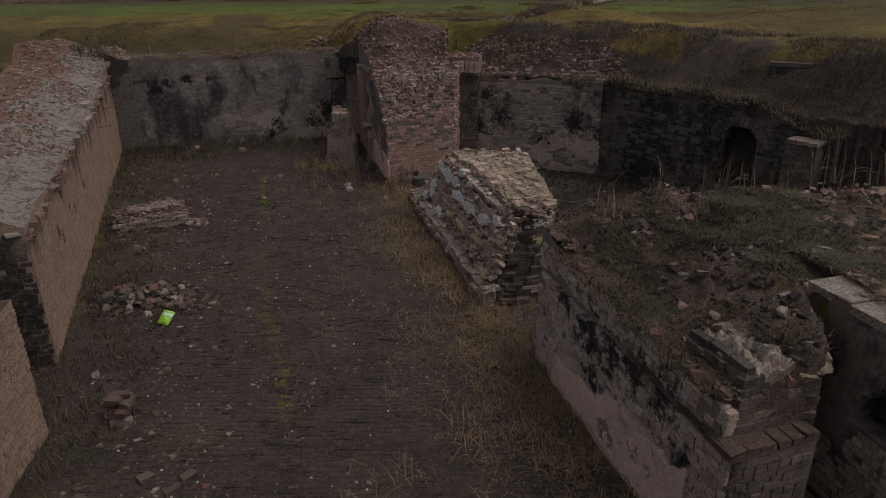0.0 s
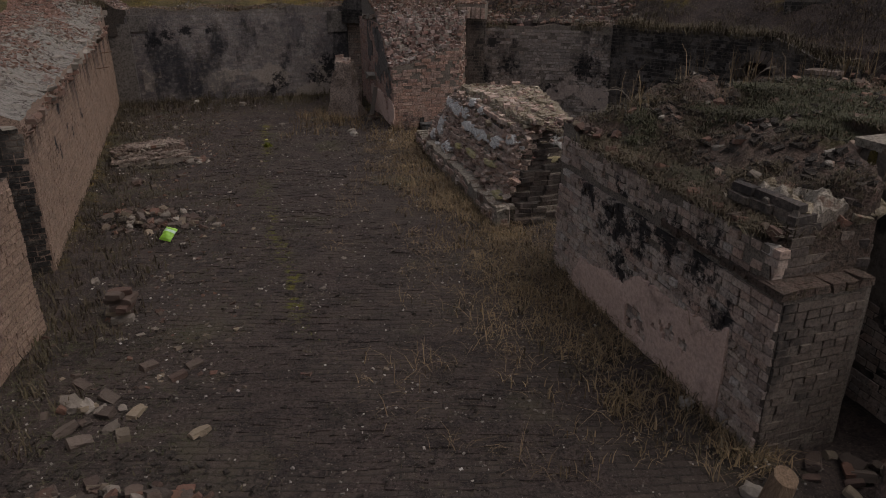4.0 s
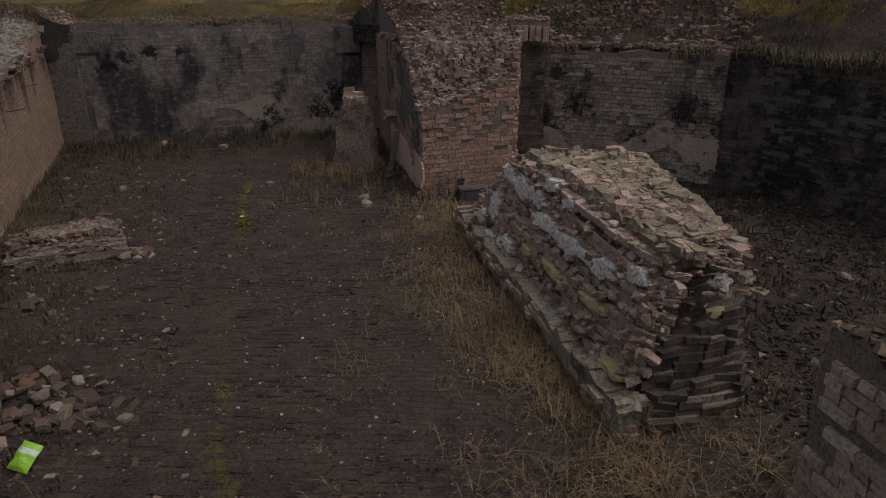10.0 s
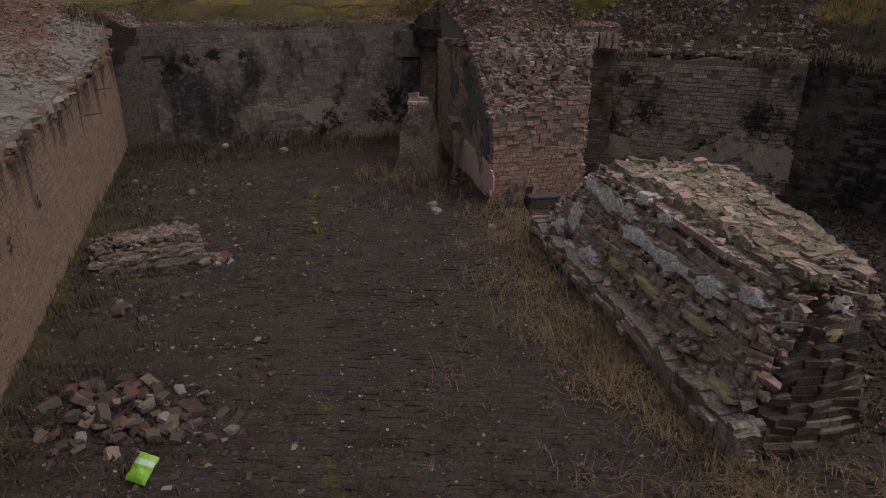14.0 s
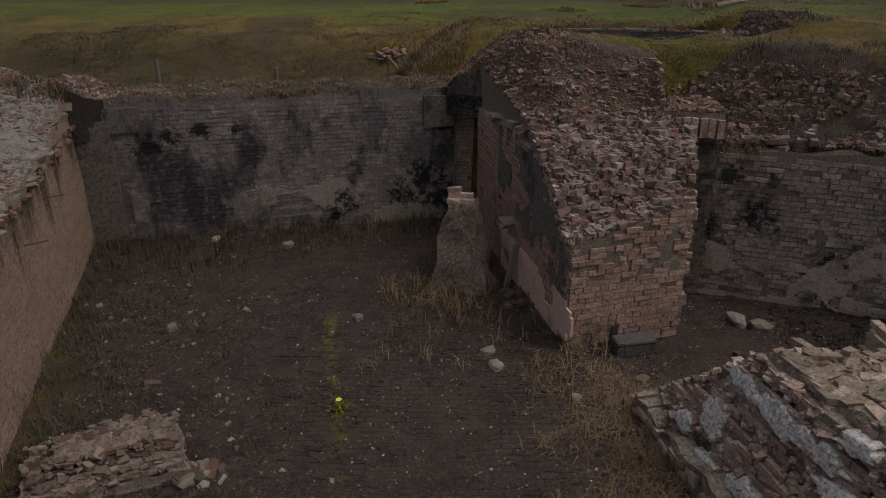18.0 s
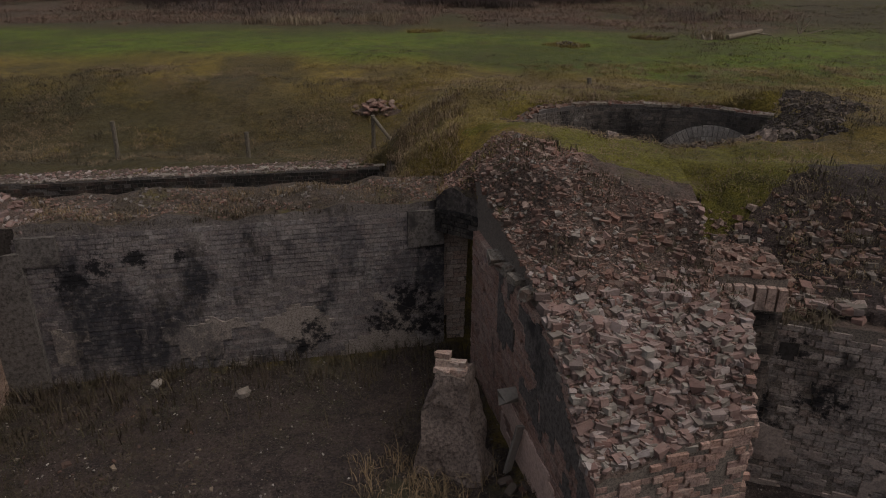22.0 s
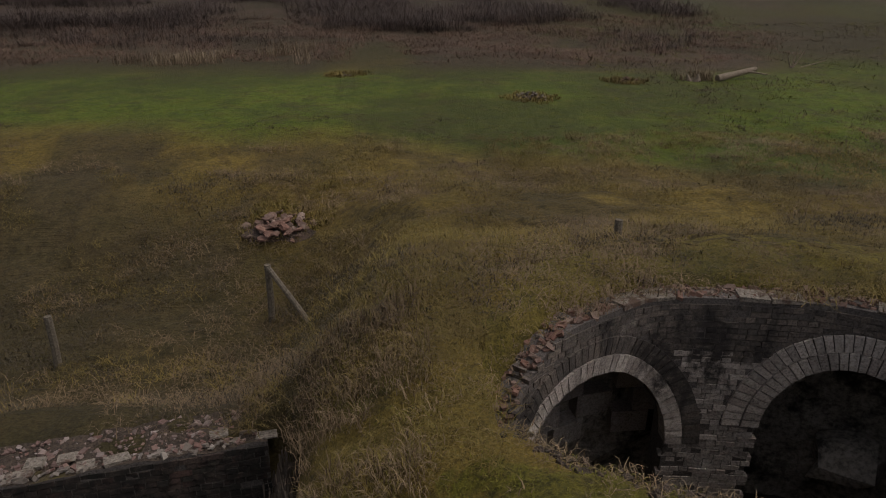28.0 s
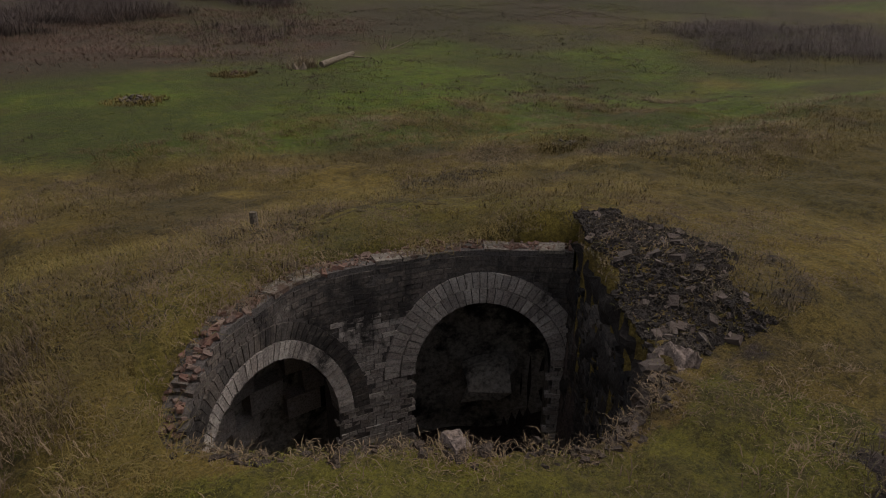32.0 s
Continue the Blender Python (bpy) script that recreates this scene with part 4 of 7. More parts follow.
F2_GAPS = lambda s, z: F2_HOLE(s, z) or n3(s * 1.4, z * 2.6, 3.3) + 0.5 * n3(s * 5, z * 6, 2) > 0.56 or abs(s - 2.05 - 0.25 * (1.4 - z) - 0.08 * n3(z, 0, 0, 6)) < 0.03 and z < 1.5
brickwork(wall_ne, f2, lambda s: 2.2 + 0.08 * n3(s, 0, 0, 1.6) + 0.06 * n3(s, 0, 0, 5), m_brick_fw2, single=(0, 2.6), most=280, seed=51, lost=0.05, worn=0.02, proud=0.02, skip=F2_GAPS)
# Black block in the brick gap; it paints the hole's shade.
p = Pile()
p.box(f2.turn(0.82, 1.69, -0.085), 0.2, 0.18, 0.25, 0.01)
p.obj("putlog_hole", m_void, wall_ne, "black block painted as the shade of a square hole")
sheet("render", f2, lambda s: 0.75 + 0.3 * float(smooth(2.2, 3.2, s)) + 0.3 * n3(s, 0, 4, 1.1) + 0.1 * n3(s, 0, 0, 5), m_plaster_old, thick=0.05, z0=-0.1, s0=0.5, s1=3.8, hole=lambda s, z: n3(s * 1.5, z * 2.2, 2.2) + 0.5 * n3(s * 5, z * 5, 1) > 0.12, ds=0.05, dz=0.05, out=0.034, rough=0.014, parent=wall_ne, label="patchy pale brown render")
f3 = Line([(3.9, 17.1), (7.5, 13.0)])
NICHE = (3.56, 0.4, 1.42)           # centre along the wall, half width, springing height


def niche(s, z):
    c, w, sp = NICHE
    return abs(s - c) < w and (z < sp or math.hypot(s - c, z - sp) < w)


f3_top = lambda s: 2.3 - 0.42 * float(smooth(3.6, 5.2, s)) + 0.08 * n3(s, 0, 0, 1.4)
wall_e = tagged(sheet("wall_east", f3, f3_top, m_mortar_dark, thick=0.5, z0=-0.2, hole=niche, ds=0.08, dz=0.08), "black sooted brick wall with an arched doorway", "wall", kind=S)
brickwork(wall_e, f3, f3_top, m_brick_dark, skip=lambda s, z: niche(s, z) or math.hypot(s - NICHE[0], z - NICHE[2]) < 0.64 and z > NICHE[2], single=(2.4, 4.6), most=200, seed=52, worn=0.02, lost=0.06)
for q in range(15):
    a0, a1 = math.pi * (q + 0.07) / 15, math.pi * (q + 0.93) / 15
    pts = [tuple(f3.spot(NICHE[0] - math.cos(aa) * rr, NICHE[2] + math.sin(aa) * rr, o)) for o in (0.035, -0.25) for aa, rr in ((a0, 0.41), (a1, 0.41), (a1, 0.62), (a0, 0.62))]
    obj("voussoir", pts, [(0, 3, 2, 1), (4, 5, 6, 7), (0, 1, 5, 4), (1, 2, 6, 5), (2, 3, 7, 6), (3, 0, 4, 7)], m_brick_r2n, wall_e)
bq = [tuple(f3.spot(a, 0, o)[:2]) for a, o in ((5.25, -0.1), (4.68, -0.1), (4.68, 0.42), (5.25, 0.36))]
tagged(mass("buttress", bq[::-1], lambda x, y: 1.74 + 0.05 * n3(x, y, 0, 5), m_mortar_dark, cell=0.1, top_mat=m_rubble, parent=wall_e), kind="")
for ln in (Line([bq[3], bq[2]][::-1]), Line([bq[1], bq[2]])):
    brickwork(wall_e, ln, lambda s: 1.76, m_brick_r2n, seed=53, worn=0.03, lost=0.05, proud=0.02)
for q in range(3):
    p = Pile()
    p.box(f3.turn(4.78 + q * 0.2, 1.75, 0.2), 0.19, 0.5, 0.07, 0.012)
    p.obj("coping_slab", m_slab, wall_e, "weathered slab on the buttress")
# Black sheet behind the doorway paints the shade inside it.
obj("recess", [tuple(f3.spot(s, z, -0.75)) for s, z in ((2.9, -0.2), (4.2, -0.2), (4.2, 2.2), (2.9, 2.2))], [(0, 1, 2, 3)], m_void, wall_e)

# the lone leaning fragment
R1L = Line([(-0.62, 15.05), (0.75, 9.85)], batter=0.33)
R1N = Line([(0.75, 9.85), (1.75, 9.95)], batter=0.1)


def r1_top(x, y):
    t = (15.05 - y) / 5.1
    ridge = 0.25 + 1.2 * float(smooth(-0.02, 0.26, t)) + 0.05 * t
    xl = -0.62 + 1.37 * t
    return min(ridge, 0.15 + 2.6 * max(0.02, x - xl - 0.02)) - 0.25 * float(smooth(0.93, 1.0, t)) + 0.08 * n3(x * 2.2, y * 0.7, 0, 2) + 0.06 * n3(x, y, 1, 8)


ruin = tagged(mass("ruined_wall_fragment", [(1.02, 10.55), (1.8, 10.8), (1.66, 15.0), (-0.62, 15.05)], r1_top, m_mortar, cell=0.07, top_mat=m_ruin_top), "leaning fragment of lichened brick wall with pale mortar patches", "ruin")


def ruin_outline(z, seed, inset=0.0):
    """The plan of the fragment at a height: its leaning long side, its ragged end and the start of its far side."""
    a, off = Vector((-0.62, 15.05, 0)), Vector((0.967, 0.255, 0))
    b = Vector((0.75, 9.9, 0)).lerp(a, 0.062 * z)
    sh = 0.33 * z + inset
    pts = [a.lerp(b, q / 14) + off * (sh + 0.03 * n3(q / 2, seed * 3.1, 0)) for q in range(14)]
    c = Vector((1.9 - 0.06 * z, 10.15 + 0.5 * z, 0))
    e = b + off * sh
    pts += [e + Vector((0.0, 0.14, 0)), e + Vector((0.12, 0.02, 0))]
    pts += [e.lerp(c, q / 6) + Vector((0.03, -0.05 * math.sin(q * 0.5) + 0.07 * n3(q * 1.7, seed * 2.3, 7), 0)) for q in (1, 2, 3, 4, 5)]
    pts += [c + Vector((-0.1, 0.0, 0)), c + Vector((0.0, 0.14, 0)), Vector((1.86 - 0.06 * z, 12.0, 0))]
    return Line([tuple(p[:2]) for p in pts])


for j in range(18):
    zj, r1r = 0.02 + j * BH, random.Random(400 + j)
    ln = ruin_outline(zj, j // 2 + 0.2 * (j % 2), -r1r.uniform(-0.03, 0.045))
    start = max(0.05, (zj - 0.15) / 0.95)
    brickwork(ruin, ln, lambda s: zj + BH + 0.01, m_brick_r1, z0=zj, s0=start + r1r.uniform(0, 0.25), s1=5.15, single=(2.2, 5.1), most=14, seed=450 + j, proud=0.03, worn=0.022, lost=0.07)
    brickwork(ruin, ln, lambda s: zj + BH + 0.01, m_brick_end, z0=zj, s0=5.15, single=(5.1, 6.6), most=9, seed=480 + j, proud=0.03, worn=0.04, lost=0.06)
    sheet("stratum", ln, lambda s: zj + BH, m_top_pale if j % 6 in (2, 5) else m_mortar_dark if j % 6 == 3 else m_mortar, thick=0.32, z0=zj - 0.01, s0=start, ds=0.14, dz=0.08, out=-0.008, rough=0.03, parent=ruin, label="weathered stratum of mortar and brick")
R1R = Line([(1.78, 10.6), (1.64, 14.9)])
brickwork(ruin, R1R, lambda s: 1.3, m_brick_r1, seed=47, proud=0.02, worn=0.03)
R1N = Line([(0.83, 9.96), (1.93, 10.18)], batter=0.42)
R1P = Line([(-0.72, 14.9), (0.62, 9.78), (0.8, 9.75)])
brickwork(ruin, R1P, lambda s: 0.28 + 0.16 * n3(s, 0, 0, 2.5), m_brick_r1, single=(2, 5.2), most=60, seed=48, proud=0.015, worn=0.03, lost=0.45)
sheet("plinth", R1P, lambda s: 0.30 + 0.10 * n3(s, 0, 0, 2.5) + 0.06 * n3(s, 0, 0, 8), m_top_pale, thick=0.3, z0=-0.1, ds=0.06, dz=0.05, rough=0.07, parent=ruin, label="worn mortared brick footing")


def clinging(line, s, z, half_l, half_h, seed, mat=None, label="whitish mortar still clinging", tilt=0.0, out=0.03):
    """A patch of mortar on a wall face: a thin uneven cake with a ragged outline."""
    r = random.Random(seed)
    n, o, v, f = 34, r.uniform(0, 99), [], []
    lean = math.atan(line.batter)
    for ring, (k, d) in enumerate(((1.0, -0.1), (0.98, 0.004), (0.86, 0.02), (0.45, 0.026))):
        for i in range(n):
            a = 6.2832 * i / n
            q = k * (0.8 + 0.42 * noise.noise(Vector((math.cos(a) * 1.3, math.sin(a) * 1.3, o))) + 0.30 * noise.noise(Vector((math.cos(a) * 4, math.sin(a) * 4, o))) + 0.12 * noise.noise(Vector((math.cos(a) * 9, math.sin(a) * 9, o))))
            u, w = math.cos(a) * q * half_l, math.sin(a) * q * half_h
            w += tilt * u
            v.append(tuple(line.spot(s + u, z + w * math.cos(lean), out + d + 0.012 * n3(u * 9, w * 9, o))))
    v.append(tuple(line.spot(s, z, out + 0.024)))
    for ring in range(3):
        for i in range(n):
            j = (i + 1) % n
            f.append((ring * n + i, ring * n + j, ring * n + n + j, ring * n + n + i))
    f += [(3 * n + i, 3 * n + (i + 1) % n, 4 * n) for i in range(n)]
    obj("mortar_patch", v, f, mat or m_white_mortar, ruin, label)


for q, (s, z, hl, hh, tilt) in enumerate(((2.72, 0.94, 0.46, 0.085, 0.0), (3.4, 0.96, 0.5, 0.085, 0.03), (4.05, 1.0, 0.42, 0.09, 0.05), (1.25, 1.12, 0.26, 0.09, -0.1), (1.75, 1.08, 0.42, 0.09, -0.08), (2.25, 1.12, 0.36, 0.085, -0.08),
                                          (1.15, 0.64, 0.22, 0.17, -0.3), (1.85, 0.37, 0.34, 0.10, 0.0), (1.3, 0.27, 0.24, 0.08, 0.0), (0.8, 0.4, 0.2, 0.10, 0.0), (2.5, 1.33, 0.22, 0.08, 0.1), (3.1, 1.3, 0.2, 0.06, 0.1), (4.7, 1.16, 0.2, 0.07, 0.05))):
    clinging(R1L, s, z, hl * 1.05, hh * 1.3, 900 + q, tilt=tilt, out=0.08)
for q, (s, z, hl, hh) in enumerate(((3.3, 0.6, 0.34, 0.06), (4.2, 0.68, 0.36, 0.06), (2.5, 0.55, 0.2, 0.05), (4.9, 0.35, 0.2, 0.05))):
    clinging(R1L, s, z, hl, hh, 920 + q, mat=m_lichen, label="mortar grown over with yellow lichen", out=0.1)
for q, (s, z, hl, hh, mt) in enumerate(((0.45, 1.08, 0.2, 0.11, m_white_mortar), (0.84, 1.2, 0.16, 0.22, m_white_mortar), (0.79, 0.9, 0.12, 0.06, m_lichen), (0.42, 0.98, 0.14, 0.04, m_lichen), (0.62, 1.02, 0.13, 0.1, m_white_mortar))):
    clinging(R1N, s, z, hl, hh, 930 + q, mat=mt, label="grey mortar with yellow lichen", out=0.085)

# the near right-hand block
R2L = Line([(1.24, 8.2), (2.25, 4.4)])
R2N = Line([(2.25, 4.4), (3.0, 4.65)])


def r2_top(x, y):
    xl = 1.24 + (8.2 - y) * 0.266
    z = 1.80 + 0.46 * float(smooth(0.05, 1.5, x - xl)) + 0.15 * float(smooth(7.2, 7.9, y)) + 0.14 * n3(x, y, 0, 1.8) + 0.09 * n3(x, y, 1, 5) + 0.05 * n3(x, y, 2, 11)
    return z if y > lerp(4.4, 4.65, (x - 2.25) / 0.75) + 0.2 else min(z, 1.47)


block = tagged(mass("wall_southeast", [(2.25, 4.4), (3.05, 4.67), (3.9, 8.3), (1.26, 8.22)], r2_top, m_mortar, cell=0.08, top_mat=m_rubble), "thick brick wall block overgrown with weeds and rubble", "wall", kind=S)
brickwork(block, R2L, lambda s: 1.47 - 0.25 * float(smooth(0.2, 0.0, s)), m_brick_r2, single=(0.6, 4), most=300, seed=61, worn=0.014, lost=0.035)
brickwork(block, Line([(1.29, 8.15), (2.29, 4.41)]), lambda s: 1.82 + 0.06 * n3(s, 0, 0, 2) + 0.06 * n3(s, 0, 0, 7), m_brick_r2, z0=1.5, s1=3.75, seed=63, proud=0.045, worn=0.02, lost=0.05, single=(0.5, 3.6), most=60)
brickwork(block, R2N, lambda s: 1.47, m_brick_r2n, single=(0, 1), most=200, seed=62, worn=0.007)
R3F = Line([(3.4, 5.9), (3.78, 4.3)])
BLIND = 1.25
blind = lambda s, z: z > 1.3 and math.hypot(s - BLIND, z - 1.32) < 0.48
wall_se2 = tagged(sheet("wall_southeast_inner", R3F, lambda s: 2.25, m_render_dark, thick=0.45, z0=-0.2, hole=blind, ds=0.08, dz=0.08, rough=0.02), "grey-rendered brick wall with a black blind arch", "wall", kind=S)
brickwork(wall_se2, R3F, lambda s: 1.28, m_brick_r2, skip=lambda s, z: n3(s, z, 7, 1.4) > 0.1, single=(0, 1.6), most=120, seed=64, proud=0.01)
# Backing sheet of the blind arch: its shade is painted as black.
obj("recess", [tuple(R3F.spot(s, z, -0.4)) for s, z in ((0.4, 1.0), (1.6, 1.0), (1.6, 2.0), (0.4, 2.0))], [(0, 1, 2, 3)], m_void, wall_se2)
for i in range(3):
    m = R3F.turn(0.3 + i * 0.5, 2.26, -0.22)
    p = Pile()
    p.box(m @ pose(0, 0, 0, 0, 0, rng.uniform(-2, 2)), 0.48, 0.5, 0.07, 0.012)
    p.obj("coping_slab", m_top_pale, wall_se2, "pale stone coping slab")
tagged(mass("bank_southeast", [(4.0, 4.45), (8.0, 4.6), (9.6, 8.9), (3.3, 8.3)], lambda x, y: 2.36 + 0.12 * n3(x, y, 0, 1.3) + 0.05 * n3(x, y, 1, 5), m_rubble, z0=0.5), "bank of brick rubble and soil behind the walls", "bank", kind=S)
wall_s = tagged(mass("wall_south_end", [(2.98, 3.7), (5.5, 3.78), (5.5, 4.0), (3.0, 3.9)], flat(1.5, 0.1), m_mortar, top_mat=m_rubble), "broken red brick wall end", "wall", kind=S)
brickwork(wall_s, Line([(2.97, 3.92), (2.96, 3.69)]), lambda s: 1.45, m_brick_red, seed=65, worn=0.012, single=(0, 1), most=80)
brickwork(wall_s, Line([(2.96, 3.69), (5.5, 3.77)]), lambda s: 1.45, m_brick_red, seed=66, worn=0.012, single=(0, 1.2), most=160)
# ledge and set-back courses over the corner of the block
for ln, a, b in ((R2N, -0.06, 0.84), (R2L, 2.3, R2L.len - 0.05)):
    u, lr = a, random.Random(68)
    while u < b - 0.08:
        w = min(lr.uniform(0.1, 0.2), b - u)
        p = Pile()
        p.box(ln.turn(u + w / 2, 1.468 + lr.uniform(-0.01, 0.004), lr.uniform(-0.155, -0.12)) @ pose(0, 0, 0, lr.uniform(-3, 3), lr.uniform(-2, 2), lr.uniform(-3, 3)), w - 0.01, 0.32, 0.07, 0.012)
        p.obj("ledge_stone", m_rubble, block, "weathered ledge stone")
        u += w
up = mass("upper_courses", [(2.4, 4.72), (3.02, 4.92), (3.2, 5.8), (2.15, 5.5)], lambda x, y: 1.98 + 0.16 * n3(x, y, 0, 3.5) + 0.14 * n3(x, y, 0, 9), m_mortar, z0=1.3, cell=0.05, parent=block, top_mat=m_top_pale, label="set-back broken courses")
for q in range(7):
    zz, ur = 1.55 + q * BH, random.Random(670 + q)
    sh = [ur.uniform(-0.015, 0.03) + 0.012 * q for _ in range(4)]
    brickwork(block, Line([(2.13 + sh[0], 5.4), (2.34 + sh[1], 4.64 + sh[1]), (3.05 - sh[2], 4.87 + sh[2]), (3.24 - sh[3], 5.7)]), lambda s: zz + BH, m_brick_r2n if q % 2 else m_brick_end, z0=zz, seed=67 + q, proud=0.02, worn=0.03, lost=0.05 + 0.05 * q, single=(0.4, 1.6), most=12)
RL_S, RL_Z = (0.6, 0.75, 1.46, 1.75, 1.94, 2.98, 3.2, 3.5), (0.3, 0.5, 0.58, 0.62, 0.8, 0.86, 0.82, 1.02)
render_low = lambda s: float(np.interp(s, RL_S, RL_Z)) + 0.07 * n3(s, 0, 0, 2.5) + 0.06 * n3(s, 0, 0, 7) + 0.03 * n3(s, 0, 0, 19)
sheet("render", R2L, render_low, m_plaster_pink, thick=0.06, z0=-0.1, s0=0.6, s1=3.45, hole=lambda s, z: z > 0.2 and n3(s * 2.2, z * 3, 4.4) + 0.5 * n3(s * 7, z * 7, 1) > 0.52, ds=0.035, dz=0.03, out=0.036, rough=0.014, parent=block, label="stained pink render over brick")

# the arched wall in the pit
def rounded(pts, n=6):
    """A smooth curve through plan points."""
    q = [pts[0]] + pts + [pts[-1]]
    out = []
    for a, b, c, d in zip(q, q[1:], q[2:], q[3:]):
        for i in range(n):
            t = i / n
            out.append(tuple(0.5 * (2 * b[k] + (c[k] - a[k]) * t + (2 * a[k] - 5 * b[k] + 4 * c[k] - d[k]) * t * t + (3 * b[k] - a[k] - 3 * c[k] + d[k]) * t ** 3) for k in (0, 1)))
    return out + [pts[-1]]


PW = Line(rounded(PIT_BACK))
ARCH = [(1.62, 1.33, 1.08), (5.02, 0.97, 1.4)]     # centre along the wall, radius, springing height


def arches(grow=0.0):
    def hole(s, z):
        for c, r, sp in ARCH:
            if abs(s - c) < r + grow and (z < sp or math.hypot(s - c, z - sp) < r + grow):
                return True
        return False
    return hole


def ring_zone(s, z):
    """Where the arch rings take the place of coursed brick, and the openings below them."""
    return any(math.hypot(s - c, z - sp) < r + 0.44 if z > sp else abs(s - c) < r + 0.02 for c, r, sp in ARCH)


pw_top = lambda s: 3.12 - 0.6 * (1 - float(smooth(-0.1, 1.4, s))) - 0.35 * (1 - float(smooth(-0.1, 0.5, s)))
wall_pit = tagged(sheet("wall_pit", PW, pw_top, m_mortar_dark, thick=0.42, z0=-0.8, hole=arches(0.03), ds=0.07, dz=0.07), "curved stone-brick wall with two arches in a pit", "wall", kind=S)
brickwork(wall_pit, PW, lambda s: 2.45 if s < 4 else 2.3, m_brick_pit, z0=-0.8, skip=ring_zone, single=(2.8, 4.2), most=280, seed=71, worn=0.012)
brickwork(wall_pit, PW, lambda s: pw_top(s) - 0.02, m_brick_pitdark, z0=2.3, skip=ring_zone, seed=72, single=(2.0, 5.0), most=160)
for c, r, sp in ARCH:
    for ring in range(2):
        r0 = r + ring * 0.225
        n = round(math.pi * r0 / 0.092)
        for q in range(n):
            a0, a1 = math.pi * (q + 0.06) / n, math.pi * (q + 0.94) / n
            pts = []
            for o in (0.05 - ring * 0.012, -0.2):
                for aa, rr in ((a0, r0), (a1, r0), (a1, r0 + 0.213), (a0, r0 + 0.213)):
                    pts.append(tuple(PW.spot(c - math.cos(aa) * rr, sp + math.sin(aa) * rr, o + rng.uniform(-0.008, 0.008))))
            obj("voussoir", pts, [(0, 3, 2, 1), (4, 5, 6, 7), (0, 1, 5, 4), (1, 2, 6, 5), (2, 3, 7, 6), (3, 0, 4, 7)], m_brick_pitdark if ring and c < 3 else m_brick_pit, wall_pit)

# trench wall beyond the end wall
TW = Line([(-18, 21.9), (-4.3, 24.78)])
wall_tr = tagged(mass("wall_trench", [(-18, 21.9), (-4.3, 24.78), (-4.45, 25.45), (-18.15, 22.55)], lambda x, y: 1.95 + 0.05 * n3(x, y, 0, 3) + 0.03 * n3(x, y, 0, 9), m_mortar_dark, z0=0.3, cell=0.1, top_mat=m_soil), "low brick trench wall with pale broken coping", "wall", kind=S)
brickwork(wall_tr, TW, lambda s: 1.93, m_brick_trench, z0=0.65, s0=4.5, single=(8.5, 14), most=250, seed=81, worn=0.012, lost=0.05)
# ==== parts of the walls ====
# pit: chambers behind the arches, the side wall, turf over them
sheet("chamber_wall", PW, lambda s: 1.9 + 1.0 * float(smooth(0.6, 1.8, s)), m_pitwall, thick=0.1, z0=-0.8, s0=0.45, out=-1.2, ds=0.3, dz=0.3, rough=0.12, parent=wall_pit)
for s in (3.42, 3.62, 6.1):
    p, d = PW.at(s)
    n = Vector((d.y, -d.x, 0))
    Pl = Pile()
    m = Matrix.Rotation(math.atan2(d.y, d.x), 4, 'Z')
    m.translation = p - n * 0.85 + Vector((0, 0, -0.8))
    Pl.box(m, 0.16, 0.9, 2.7 if s < 1 else 3.7, 0.02)
    Pl.obj("chamber_side", m_pitwall, wall_pit)
for q in range(5):
    for j in range(3):
        p = Pile()
        p.box(PW.turn(0.75 + q * 0.52 + 0.2 * (j % 2), 0.55 + j * 0.36, -1.05), 0.5, 0.25, 0.34, 0.02)
        p.obj("stone_block", m_brick_pit, wall_pit, "damp stone block in the back wall")
pts, fcs = chunk_pts(random.Random(8), (0.95, 0.8, 0.85), 0.9)
m = PW.turn(5.2, 0.35, -0.85)
obj("fallen_block", [tuple(m @ Vector(p)) for p in pts], fcs, m_pitwall, wall_pit, "pale fallen masonry lump in the arch")
gx, gv, gf = 40, [], []
for i in range(gx + 1):
    s = -0.7 + (PW.len + 1.3) * i / gx
    for j in range(12):
        q = PW.spot(s, 0, -0.26 - 1.85 * j / 11)
        gv.append((q.x, q.y, 0))
gz = height(np.array([v[0] for v in gv]), np.array([v[1] for v in gv]), dig=False)
gv = [(x, y, min(float(z), pw_top(max(0.0, -0.7 + (PW.len + 1.3) * (k // 12) / gx)) + 0.05 + 0.35 * (k % 12)) - (0.08 if k % 12 == 0 else 0.0)) for k, ((x, y, _), z) in enumerate(zip(gv, gz))]
nb = len(gv)
gv += [(x, y, z - 0.35) for x, y, z in gv]
for i in range(gx):
    for j in range(11):
        a = i * 12 + j
        gf += [(a, a + 12, a + 13, a + 1), (nb + a, nb + a + 1, nb + a + 13, nb + a + 12)]
    gf += [(i * 12, nb + i * 12, nb + i * 12 + 12, i * 12 + 12)]
turf = obj("ground_turf", gv, gf, m_ground, None, "", True)
ca = turf.data.color_attributes.new("zone", 'FLOAT_COLOR', 'POINT')
ca.data.foreach_set("color", np.tile([0.8, 0.2, 0.0, 1.0], len(gv)))
tagged(turf, "turf over the vaults behind the arched wall", "ground", kind=S)
for i in range(11):
    s = 2.3 + i * 0.36
    if i in (2, 3, 6, 7, 9):
        continue
    p = Pile()
